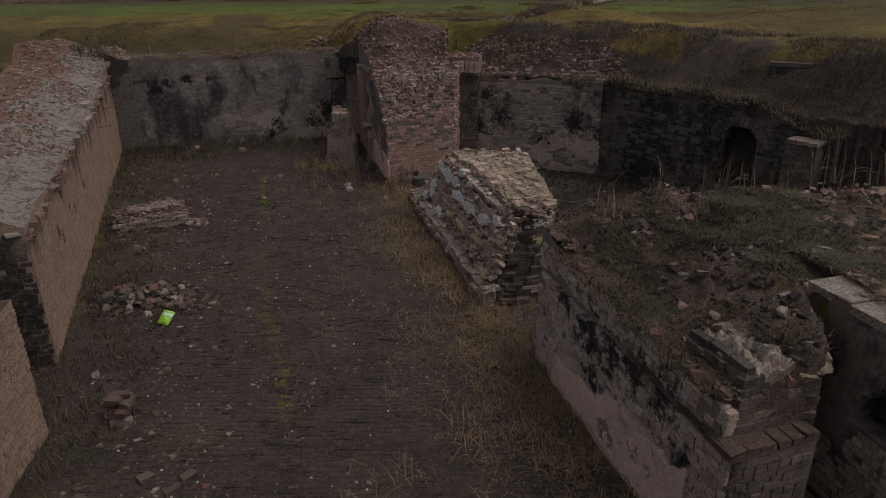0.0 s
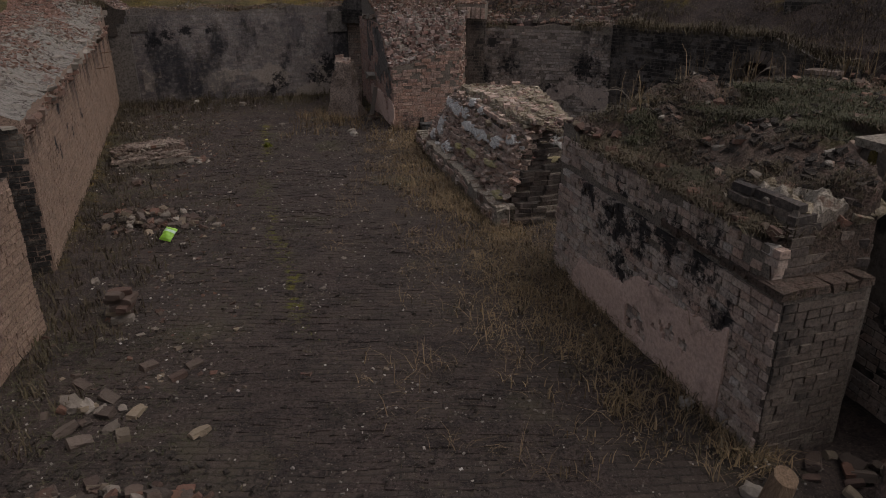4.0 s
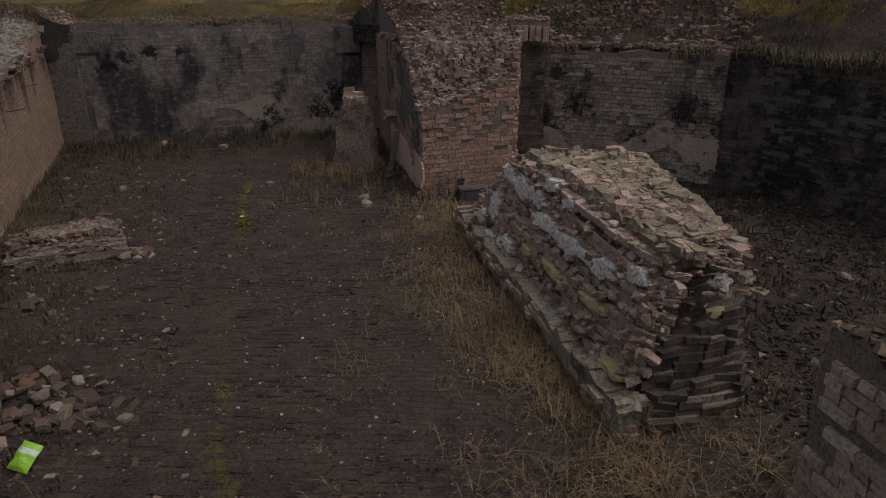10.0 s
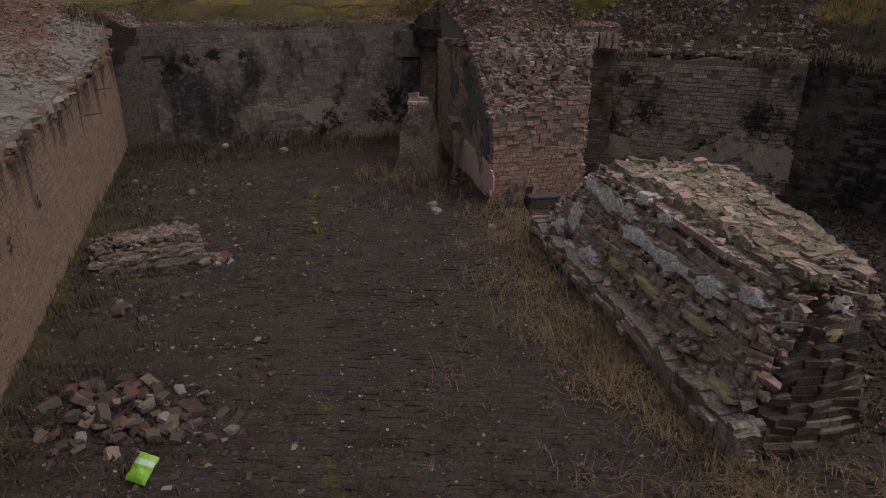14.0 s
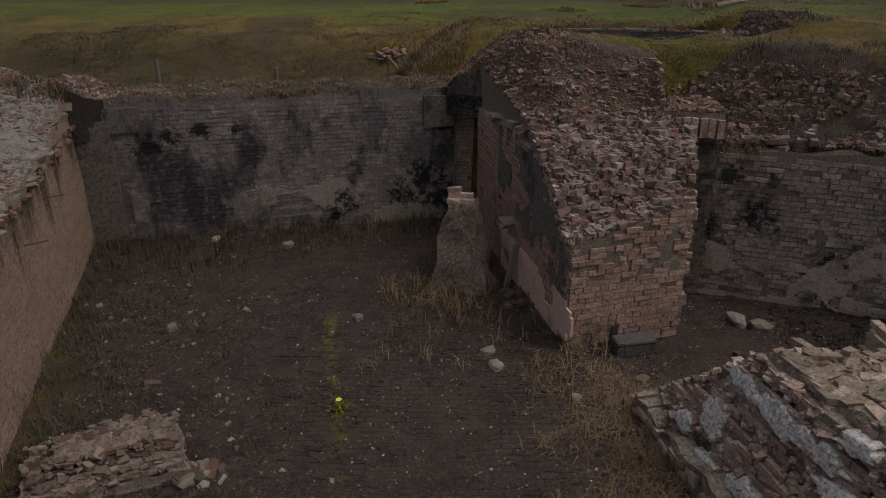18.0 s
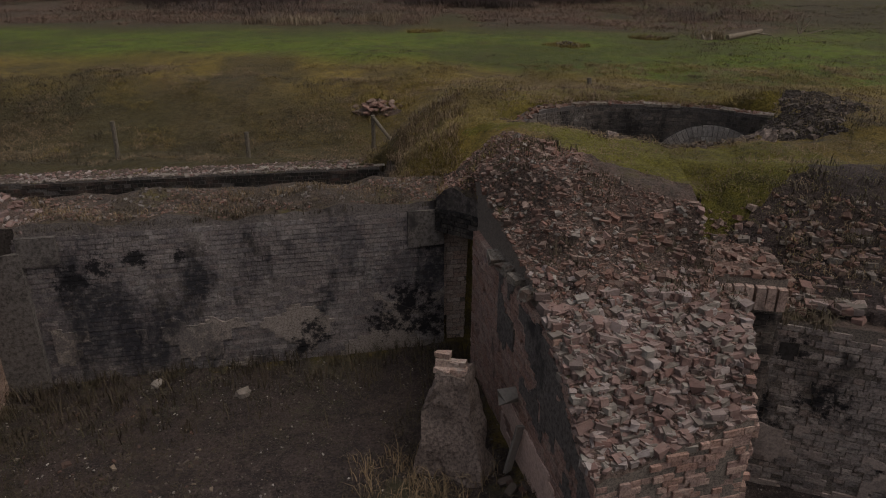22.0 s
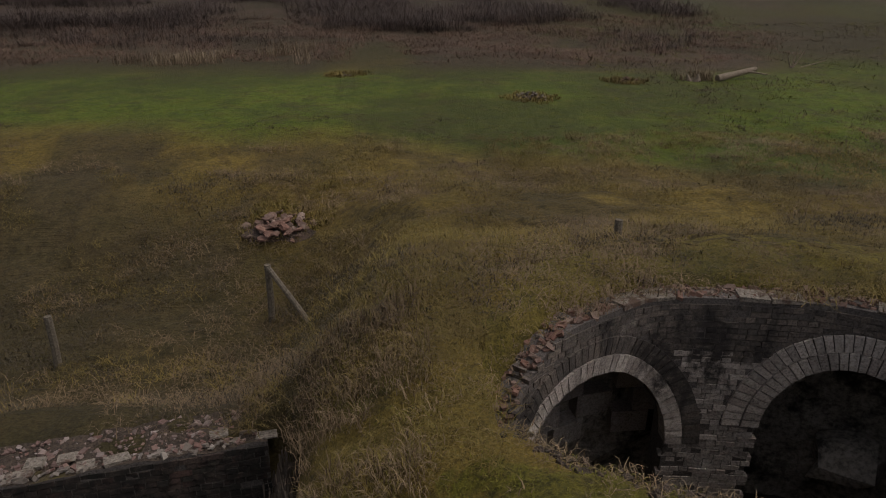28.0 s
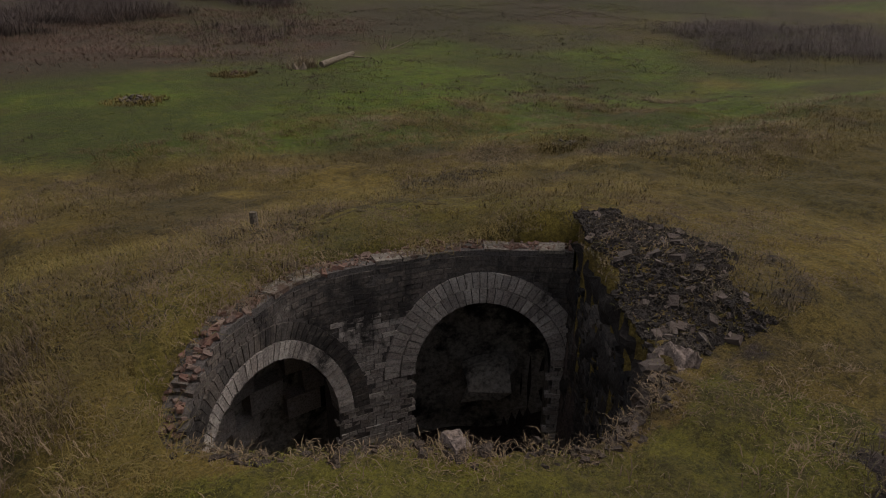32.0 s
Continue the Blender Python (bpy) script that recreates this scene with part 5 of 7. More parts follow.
    p.box(PW.turn(s, 3.10, -0.10) @ pose(0, 0, 0, 0, 0, rng.uniform(-3, 3)), rng.uniform(0.32, 0.36), 0.24, 0.05, 0.01)
    p.obj("coping_stone", m_top_pale, wall_pit, "pale coping stone")
for i in range(5):
    s = 0.75 + i * 0.33
    p = Pile()
    p.box(PW.turn(s, pw_top(s) - 0.055, -0.16 - 0.05 * (i % 3)) @ pose(0, 0, 0, rng.uniform(-8, 8), rng.uniform(-6, 6), rng.uniform(-24, 24)), rng.uniform(0.1, 0.18), 0.14, 0.07, 0.025)
    p.obj("broken_coping", m_brick_pitdark, wall_pit)
side = Line([(3.34, 24.35), (1.75, 21.65)])
# Sheet and bricks near black: the pit's shade is put into their colours.
wall_ps = tagged(sheet("wall_pit_side", side, lambda s: 3.25 + 0.15 * n3(s, 0, 0, 2), m_dark_earth, thick=0.35, z0=-0.8, ds=0.1, dz=0.1, rough=0.16), "brick side wall of the pit, its shade painted dark", "wall", kind=S)
brickwork(wall_ps, side, lambda s: 2.9 + 0.2 * n3(s, 0, 0, 2), m_brick_dark, z0=0.0, single=(0.5, 2.5), most=120, seed=73, worn=0.02, lost=0.15)

# end wall: grey render, corner blocks, niche by the pier
FWL = fw.len
sheet("render", fw, lambda s: 1.15 + 0.55 * n3(s, 0, 4, 0.9) + 0.2 * n3(s, 0, 0, 4), masonry("stained_grey_render", [(0.27, 0.225, 0.19), (0.30, 0.25, 0.21)], soot=0.62, lime=0.4, spots=FW_SPOTS, stains=FW_STAINS), thick=0.03, z0=-0.1, s0=0.7, hole=lambda s, z: n3(s * 1.3, z * 1.9, 2.2) + 0.5 * n3(s * 5, z * 5, 1) > -0.02, ds=0.07, dz=0.06, out=0.03, rough=0.01, parent=wall_n, label="patchy grey render")
for s, w, z, h, o, mt in ((0.28, 0.55, -0.1, 2.3, 0.10, m_plaster_grey), (0.78, 0.5, 2.0, 0.42, 0.07, m_plaster_grey), (FWL - 0.3, 0.55, 1.86, 0.55, 0.06, m_plaster_grey)):
    p = Pile()
    p.box(fw.turn(s, z, o - 0.15), w, 0.3, h, 0.012)
    p.obj("corner_block", mt, wall_n, "smooth grey cement block")
NB = Line([(-2.95, 21.18), (-2.2, 21.36)])
niche_top = lambda x, y: 2.52 + 0.95 * float(smooth(-3.3, -1.7, x)) * float(smooth(20.4, 20.9, y)) + 0.09 * n3(x, y, 0, 3) + 0.05 * n3(x, y, 0, 8)
mass("niche_back", [(-2.95, 21.18), (-2.2, 21.36), (-2.2, 22.0), (-2.95, 22.0)], flat(2.45, 0.05), m_mortar, parent=wall_n)
brickwork(wall_n, Line([(-2.99, 20.97), (-2.14, 20.38)]), lambda s: 2.5 + 0.05 * n3(s, 0, 0, 5), m_brick_dark, z0=2.1, seed=34)
brickwork(wall_n, NB, lambda s: 2.4, masonry("clean_brown_brick", MIXED, soot=0.1, lime=0.3), single=(0, 1), most=120, seed=33)
mass("niche_head", [(-2.98, 20.98), (-2.15, 20.4), (-1.7, 21.4), (-2.9, 22.0)], niche_top, wall_n.data.materials[0], z0=2.1, cell=0.07, parent=wall_n, top_mat=m_soil, label="earth and masonry over the niche")
for i in range(4):
    p = Pile()
    p.box(PL.turn(1.1 + i * 0.42, 2.33 + 0.035 * i, 0.0) @ pose(0, 0, 0, rng.uniform(-6, 6), -4 + rng.uniform(-6, 6), rng.uniform(-12, 12)), rng.uniform(0.2, 0.36), 0.2, 0.1, 0.03)
    p.obj("capstone", m_top_pale, pier, "pale capstone on the pier edge")
sheet("render", PL, lambda s: min(2.32, 1.15 + (PL.len - s) * 0.9), m_plaster_grey, thick=0.03, z0=0.75, s0=1.3, s1=4.4, hole=lambda s, z: n3(s * 1.2, z * 1.6, 9.2) + 0.4 * n3(s * 5, z * 5, 3) > 0.02 or z < 1.7 - 0.25 * s, ds=0.07, dz=0.06, out=0.03, rough=0.012, parent=pier, label="sooty grey render")
sheet("render", PL, lambda s: 0.72 + 0.1 * n3(s, 0, 0, 3), m_plaster_pink, thick=0.03, z0=-0.1, s0=1.6, s1=4.5, hole=lambda s, z: n3(s * 1.5, z * 2.0, 5.2) + 0.4 * n3(s * 5, z * 5, 3) > 0.3, ds=0.07, dz=0.06, out=0.032, rough=0.012, parent=pier, label="pinkish stained render")
# soldier course and dark opening where the pier meets the next wall
SOLD = Line([(-0.12, 18.06), (0.92, 17.98)])
for i in range(9):
    p = Pile()
    p.box(SOLD.turn(0.06 + i * 0.116, 2.4 + 0.02 * math.sin(i * 0.4), -0.05), 0.1, 0.2, 0.26, 0.01)
    p.obj("soldier_brick", m_brick_r1, wall_ne)
mass("lintel_core", [(-0.12, 18.1), (0.92, 18.02), (1.05, 18.9), (0.0, 19.1)], flat(2.76, 0.07, 5), m_mortar, z0=2.35, cell=0.07, parent=wall_ne, top_mat=m_rubble, label="broken masonry over the soldier course")
mass("wall_return", [(0.22, 18.12), (0.9, 18.04), (1.0, 18.7), (0.3, 18.8)], flat(2.39, 0.01), m_mortar, z0=-0.2, parent=wall_ne, label="brick return beside the pier")
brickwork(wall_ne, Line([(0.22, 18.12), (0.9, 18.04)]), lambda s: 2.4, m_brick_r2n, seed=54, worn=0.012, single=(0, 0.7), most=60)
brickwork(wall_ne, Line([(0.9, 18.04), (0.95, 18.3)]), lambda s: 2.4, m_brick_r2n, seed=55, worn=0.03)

# trench coping
for i in range(13):
    s = 10.4 + i * 0.3
    for j in range(2):
        if rng.random() < 0.5 or i in (0, 1, 9):
            continue
        p = Pile()
        p.box(TW.turn(s + 0.1 * j, 1.955, -0.10 - 0.16 * j) @ pose(0, 0, 0, rng.uniform(-4, 4), rng.uniform(-4, 4), rng.uniform(-14, 14)), rng.uniform(0.18, 0.25), 0.14, 0.028, 0.012)
        p.obj("coping_brick", m_top_pale, wall_tr, "pale mortared coping brick")


# ==== loose things in the rooms ====
def brick_variants(n, w, d, h, wear, seed):
    r, out = random.Random(seed), []
    for _ in range(n):
        bm = bmesh.new()
        bmesh.ops.create_cube(bm, size=1.0)
        bmesh.ops.subdivide_edges(bm, edges=bm.edges[:], cuts=2, use_grid_fill=True)
        k = r.uniform(0.55, 1.0)
        o = Vector((r.uniform(-40, 40), r.uniform(-40, 40), 0))
        for v in bm.verts:
            c = v.co
            corner = (abs(c.x) > 0.49) + (abs(c.y) > 0.49) + (abs(c.z) > 0.49)
            c *= 1 - 0.012 * max(0, corner - 1) - (wear if corner == 3 and r.random() < 0.35 else 0)
            q = noise.noise_vector(c * 2.2 + o) * 0.035
            v.co = Vector(((c.x + q.x) * w * k, (c.y + q.y) * d, (c.z + 0.5 + q.z) * h))
        out.append(([tuple(v.co) for v in bm.verts], [tuple(v.index for v in f.verts) for f in bm.faces]))
        bm.free()
    return out


BRICKS = brick_variants(6, 0.225, 0.108, 0.068, 0.2, 5)
LUMPS = [chunk_pts(random.Random(80 + i), (0.2, 0.15, 0.15), 0.8) for i in range(6)]
_shared = {}


def loose(name, kind_list, mat, x, y, z, size, label, cat, group, turn=None):
    i = rng.randrange(len(kind_list))
    key = (name, mat.name, i)
    if key not in _shared:
        pts, fc = kind_list[i]
        _shared[key] = mesh_of(name, pts, fc, mat)
    ob = new(name, _shared[key])
    e = turn or (rng.uniform(-12, 12), rng.uniform(-12, 12), rng.uniform(0, 360))
    ob.matrix_basis = pose(x, y, z, *e) @ Matrix.Diagonal((size, size, size, 1))
    return tagged(ob, label, cat, group)


def floor_z(x, y):
    return float(height(np.array([x]), np.array([y]))[0])


def heap(cx, cy, rx, ry, n, top, group, seed):
    """Bricks and lumps tipped in a low heap, from the floor upwards."""
    r = random.Random(seed)
    for i in range(n):
        a, q = r.uniform(0, 6.283), math.sqrt(r.random())
        x, y = cx + math.cos(a) * rx * q, cy + math.sin(a) * ry * q
        z = floor_z(x, y) - 0.02 + top * (1 - q) * r.uniform(0.3, 1)
        t = (r.uniform(-30, 30), r.uniform(-30, 30), r.uniform(0, 360))
        if r.random() < 0.88:
            loose("brick_piece", BRICKS, m_chunk, x, y, z, r.uniform(0.5, 1.05), "broken reddish brick in a heap on the floor", "brick", group, t)
        else:
            loose("stone", LUMPS, m_stone, x, y, z, r.uniform(0.5, 0.95), "pale lump of mortared stone in a heap", "stone", group, t)


heap(-2.65, 3.62, 1.05, 0.62, 170, 0.2, "heap of bricks beside the lane", 3)
heap(-3.5, 5.1, 0.45, 0.5, 14, 0.05, "heap of bricks beside the lane", 4)
heap(-4.8, 10.15, 0.75, 0.6, 80, 0.16, "heap of bricks by the pink wall", 5)
heap(-3.95, 10.1, 0.35, 0.25, 9, 0.06, "heap of bricks by the pink wall", 6)
heap(-5.15, 13.8, 0.3, 0.22, 12, 0.06, "stones round the fallen slab", 7)
heap(-5.9, 12.2, 0.25, 0.2, 5, 0.05, "stones round the fallen slab", 8)
heap(3.0, 4.25, 0.5, 0.25, 14, 0.08, "stones at the wall corner", 9)
heap(-1.85, 17.5, 0.25, 0.5, 12, 0.06, "stones below the pier", 10)
for x, y, s, k in ((-2.28, 16.14, 1.0, 1), (-2.2, 15.79, 1.1, 1), (-0.45, 15.63, 1.1, 0), (1.19, 17.08, 1.6, 1), (1.45, 16.94, 1.5, 1), (-4.11, 17.07, 0.9, 1), (-7.05, 19.7, 1.1, 1), (-5.75, 19.6, 1.2, 1),
                   (-6.32, 15.3, 0.9, 0), (-1.7, 7.7, 0.5, 1), (-4.0, 14.9, 0.4, 1), (-3.2, 5.95, 0.95, 0), (-2.75, 6.0, 0.9, 0), (-4.6, 7.9, 0.8, 1), (-5.1, 12.6, 0.9, 0), (-6.6, 16.6, 0.9, 1),
                   (-7.5, 18.0, 0.8, 0), (0.4, 10.9, 0.8, 0), (0.1, 9.4, 0.7, 0), (-0.2, 12.1, 0.6, 1), (-1.3, 15.2, 0.7, 1), (-2.6, 14.2, 0.6, 0), (-3.3, 12.9, 0.6, 0), (-7.9, 17.2, 0.7, 1), (2.1, 4.0, 1.0, 1), (1.95, 5.1, 0.9, 1),
                   (-3.63, 5.26, 1.3, 1), (-2.82, 5.75, 0.95, 0), (-3.01, 5.17, 0.9, 0), (-2.98, 4.8, 1.0, 0), (-2.34, 4.86, 0.9, 0), (-5.25, 13.65, 1.0, 1), (-5.15, 13.8, 0.8, 1), (-5.3, 13.85, 0.9, 1), (-5.1, 13.62, 0.7, 1), (-5.2, 13.95, 0.7, 1), (-3.7, 5.6, 0.9, 0), (3.3, 11.0, 0.8, 1), (4.2, 13.0, 0.9, 1), (2.9, 14.8, 0.8, 0), (0.9, 16.2, 0.9, 0)):
    lab = ("whitish broken stone lying on the earth floor", "stone") if k else ("single broken red brick on the earth floor", "brick")
    loose("stone" if k else "brick_piece", LUMPS if k else BRICKS, m_stone if k else m_chunk, x, y, floor_z(x, y) - 0.015, s, *lab, "loose stones on the floor")


def loft(name, q0, q1, z0, z1, mat, rough=0.04, n=9, nz=10, s=3.0, parent=None, label="", crown=0.0):
    """A rough solid between a lower and an upper four-cornered outline."""
    def ring(q, m):
        out = []
        for a, b in zip(q, q[1:] + q[:1]):
            out += [(lerp(a[0], b[0], i / m), lerp(a[1], b[1], i / m)) for i in range(m)]
        return out
    r0, r1 = ring(q0, n), ring(q1, n)
    c = (sum(p[0] for p in q0) / 4, sum(p[1] for p in q0) / 4)
    v, f, m = [], [], len(r0)
    for k in range(nz + 1):
        t = k / nz
        for a, b in zip(r0, r1):
            x, y, z = lerp(a[0], b[0], t), lerp(a[1], b[1], t), lerp(z0, z1, t)
            q = noise.noise_vector(Vector((x * s, y * s, z * s))) * rough + noise.noise_vector(Vector((x, y, z)) * s * 4) * rough * 0.35
            v.append((x + q.x, y + q.y, z + q.z))
    for k in range(nz):
        for i in range(m):
            j = (i + 1) % m
            f.append((k * m + i, k * m + j, (k + 1) * m + j, (k + 1) * m + i))
    # cap as a grid between opposite sides
    base = nz * m
    inner = {}

    def cap(i, j):
        if j == 0:
            return base + i
        if j == n:
            return base + (3 * n - i) % m
        if i == n:
            return base + n + j
        if i == 0:
            return base + (4 * n - j) % m
        if (i, j) not in inner:
            A, B, C, D = [Vector((*p, 0)) for p in q1]
            p = A.lerp(B, i / n).lerp(D.lerp(C, i / n), j / n)
            inner[(i, j)] = len(v)
            v.append((p.x, p.y, z1 + crown * math.sin(math.pi * i / n) * math.sin(math.pi * j / n) + rough * n3(p.x * s, p.y * s, z1 * s) + rough * 0.6 * n3(p.x, p.y, 5, s * 4)))
        return inner[(i, j)]
    for j in range(n):
        for i in range(n):
            f.append((cap(i, j), cap(i + 1, j), cap(i + 1, j + 1), cap(i, j + 1)))
    return obj(name, v, f, mat, parent, label)


# fallen slab with its layered lower face
slab = tagged(new("fallen_slab"), "fallen slab of layered masonry lying by the pink wall", "slab")
slab.matrix_basis = pose(-6.05, 13.75, 0.0, 0, 0, 28)
for j, (z0_, z1_, x0, x1, y0, y1, mt, lab) in enumerate(((0.0, 0.1, -0.72, 0.7, -0.38, 0.44, m_mortar, "grey mortar bed"), (0.1, 0.16, -0.82, 0.66, -0.33, 0.45, m_slab, "brown weathered layer"), (0.15, 0.21, -0.68, 0.68, -0.26, 0.43, m_brick_r2n, "brick layer"), (0.2, 0.26, -0.72, 0.6, -0.18, 0.42, m_rubble, "brown weathered layer"), (0.25, 0.32, -0.5, 0.55, -0.06, 0.36, m_slab, "crumbling crust"))):
    q = [(x0, y0 + 0.03), (x1, y0), (x1 - 0.02, y1), (x0 + 0.08, y1 - 0.02)]
    q1 = [(a * 0.97, b * 0.97) for a, b in q]
    loft("layer", q, q1, z0_, z1_, mt, 0.055, n=14, nz=3, s=4.0 + j, parent=slab, label=lab, crown=0.02)

cr, crust = random.Random(49), Pile()
for i in range(520):
    x, y = cr.uniform(-0.74, 0.66), cr.uniform(-0.34, 0.42)
    up_z = 0.12 + 0.2 * float(smooth(-0.36, -0.02, y)) - 0.06 * float(smooth(0.45, 0.66, abs(x)))
    w = 0.012 + 0.075 * cr.random() ** 2.2
    crust.add(box_pts(w * 1.3, w, w * 0.6, w * 0.16, cr), BOXF, pose(x, y, up_z - 0.3 * w, cr.uniform(-18, 18), cr.uniform(-18, 18), cr.uniform(0, 360)))
crust.obj("crust", m_slab_bits, slab, "crumbling cream and red crust")
for i in range(14):
    pts, fc = BRICKS[i % 6]
    m = pose(rng.uniform(-0.45, 0.45), rng.uniform(-0.05, 0.3), 0.29, rng.uniform(-4, 4), rng.uniform(-4, 4), rng.choice((0, 90)) + rng.uniform(-8, 8)) @ Matrix.Diagonal((1, 1, 0.7, 1))
    obj("brick", [tuple(m @ Vector(p)) for p in pts], fc, m_chunk, slab)

# little stack of bricks
stack = tagged(new("brick_stack"), "small stack of bricks standing on the floor", "brick stack")
stack.matrix_basis = pose(-3.86, 6.95, 0.0, 0, 0, 8)
for i, (x, y, z, a) in enumerate(((0.02, -0.07, 0, 3), (0.0, 0.06, 0, -4), (-0.04, 0.0, 0.07, 6), (0.06, -0.03, 0.14, 84), (-0.05, 0.0, 0.14, 95), (0.1, 0.02, 0.21, 80), (-0.05, 0.03, 0.21, 4), (-0.03, -0.04, 0.28, -8), (0.0, 0.06, 0.28, 10))):
    pts, fc = BRICKS[i % 6]
    m = pose(x, y, z, 0, 0, a) @ Matrix.Diagonal((1.25, 1.1, 1.05, 1))
    obj("brick", [tuple(m @ Vector(p)) for p in pts], fc, m_stone if i == 0 else m_chunk, stack)

# leaning buttress slab by the pier
butt = tagged(new("leaning_slab"), "tall leaning slab of rendered masonry beside the pier", "slab")
loft("slab", [(-3.16, 18.05), (-2.28, 17.78), (-2.12, 18.2), (-2.95, 18.55)], [(-2.9, 18.25), (-2.5, 18.15), (-2.42, 18.5), (-2.78, 18.6)], -0.05, 1.32, m_slab, 0.09, n=12, nz=14, parent=butt, label="brownish rendered face")
for i in range(7):
    p = Pile()
    p.box(pose(-2.78 + 0.09 * (i % 3), 18.3 + 0.07 * (i // 3), 1.3 + 0.07 * (i // 3), rng.uniform(-6, 6), rng.uniform(-6, 6), rng.uniform(-25, 0)), 0.2, 0.1, 0.07, 0.012)
    p.obj("brick", m_brick_r1, butt)
p = Pile()
p.box(pose(-2.0, 18.3, 0.95, 25, 10, 35), 0.26, 0.16, 0.12, 0.03)
p.obj("wedged_stone", m_stone, butt, "pale stone wedged in the gap")
p = Pile()
p.box(pose(-1.98, 18.05, 0.02, 6, 8, 30), 0.09, 0.05, 0.75, 0.01)
p.obj("slat", m_stone, butt, "pale timber slat propped in the gap")

# grey box at the foot of the pier
gb = tagged(new("metal_box"), "dented grey metal box at the foot of the pier", "box")
gb.matrix_basis = pose(-0.42, 16.28, 0.0, 0, 0, 14)
m_box = rough_mat("dull_grey_paint", [(0.05, 0.05, 0.052), (0.08, 0.08, 0.082), (0.04, 0.038, 0.038)], 4, 30, 0.006, rough=0.6)
for nm, w, d, h, z in (("body", 0.5, 0.24, 0.17, 0.0), ("lid", 0.53, 0.26, 0.035, 0.172)):
    bm = bmesh.new()
    bmesh.ops.create_cube(bm, size=1.0)
    bmesh.ops.scale(bm, vec=(w, d, h), verts=bm.verts)
    bmesh.ops.translate(bm, vec=(0, 0, z + h / 2), verts=bm.verts)
    bmesh.ops.bevel(bm, geom=bm.edges[:], offset=0.012, segments=2, affect='EDGES')
    me = bpy.data.meshes.new(nm)
    bm.to_mesh(me)
    bm.free()
    me.materials.append(m_box)
    new(nm, me).parent = gb
# Black block on the brick face, painting the shade of a gap.
hole_p = Pile()
hole_p.box(PF.turn(0.66, 0.0, 0.022 - 0.03) @ pose(0, 0, 0, 0, 6, 0), 0.1, 0.05, 0.3, 0.02)
hole_p.obj("drain_hole", m_void, pier, "black block painted as the shade of a gap at the pier foot")


# crumpled green bag
def bag():
    k = Nodes("bright_green_film")
    f = k.band(k.noise(9, 4), 0.52, 0.6)
    mat = k.done(k.mix(f, (0.22, 0.43, 0.035), (0.17, 0.35, 0.025)), 0.35, k.noise(30, 4), 0.01, 0.5)
    k2 = Nodes("pale_printed_film")
    mat2 = k2.done(k2.ramp(k2.noise(40, 2), [(0.45, 0.6, 0.45), (0.3, 0.38, 0.36)]), 0.4, k2.noise(30, 4), 0.01, 0.5)
    root = tagged(new("plastic_bag"), "crumpled bright green plastic packet on the floor", "packet")
    root.matrix_basis = pose(-4.19, 9.40, 0.05, 0, 0, 72) @ pose(0, 0, 0, 12, -32, 0) @ Matrix.Diagonal((0.56, 0.68, 0.8, 1))
    v, f, n = [], [], 14
    for side in (1, -1):
        for j in range(n + 1):
            for i in range(n + 1):
                x, y = (i / n - 0.5) * 0.42, (j / n - 0.5) * 0.26
                puff = max(0.0, (1 - (2 * i / n - 1) ** 2) * (1 - (2 * j / n - 1) ** 2)) ** 0.5
                c = 0.018 * n3(x * 11, y * 11, side * 3) + 0.01 * n3(x * 30, y * 30, side)
                v.append((x * (1 - 0.08 * puff), y * (1 - 0.1 * puff), 0.075 + side * 0.065 * puff + c))
        o = 0 if side == 1 else (n + 1) ** 2
        for j in range(n):
            for i in range(n):
                a = o + j * (n + 1) + i
                q = (a, a + 1, a + n + 2, a + n + 1)
                f.append(q if side == 1 else q[::-1])
    body = obj("film", v, f, mat, root, "shiny green film", True)
    body.data.materials.append(mat2)
    for p in body.data.polygons:
        if 0.03 < p.center.x < 0.11 and p.normal.z > 0:
            p.material_index = 1
    return root


bag()


# sawn timber stubs by the corner
def stub(x, y, h, r0, rx, ry, label):
    k = Nodes("split_weathered_timber")
    grain = k.noise(9, 6, 0.7, k.stretch(7, 7, 0.6))
    mat = k.done(k.ramp(grain, [(0.3, (0.075, 0.05, 0.033)), (0.5, (0.15, 0.10, 0.065)), (0.7, (0.20, 0.14, 0.095))]), 0.85, grain, 0.02)
    root = tagged(new("timber_post"), label, "post")
    root.matrix_basis = pose(x, y, -0.05, rx, ry, 20)
    v, f, n = [], [], 20
    for k2 in range(9):
        z = h * k2 / 8
        for i in range(n):
            a = 6.2832 * i / n
            crack = 0.22 * math.exp(-((a - 4.2) / 0.12) ** 2) + 0.12 * math.exp(-((a - 5.3) / 0.1) ** 2)
            r = r0 * (1 - 0.06 * k2 / 8) * (1 - crack) * (1 + 0.06 * n3(math.cos(a) * 2, math.sin(a) * 2, z * 2))
            if k2 == 8:
                r *= 0.93
            v.append((math.cos(a) * r, math.sin(a) * r, z + (0.03 * math.cos(a - 1) if k2 > 6 else 0)))
    for k2 in range(8):
        for i in range(n):
            j = (i + 1) % n
            f.append((k2 * n + i, k2 * n + j, k2 * n + n + j, k2 * n + n + i))
    obj("trunk", v, f, mat, root)
    c = len(v) - n
    obj("sawn_end", v[c:] + [(0, 0, h + 0.005)], [(i, (i + 1) % n, n) for i in range(n)], mat, root, "pale sawn end with a knot")


stub(2.02, 3.72, 0.5, 0.1, 4, 14, "short sawn timber post leaning by the wall corner")
stub(2.2, 3.45, 0.3, 0.09, 10, 40, "short timber offcut leaning on the post")


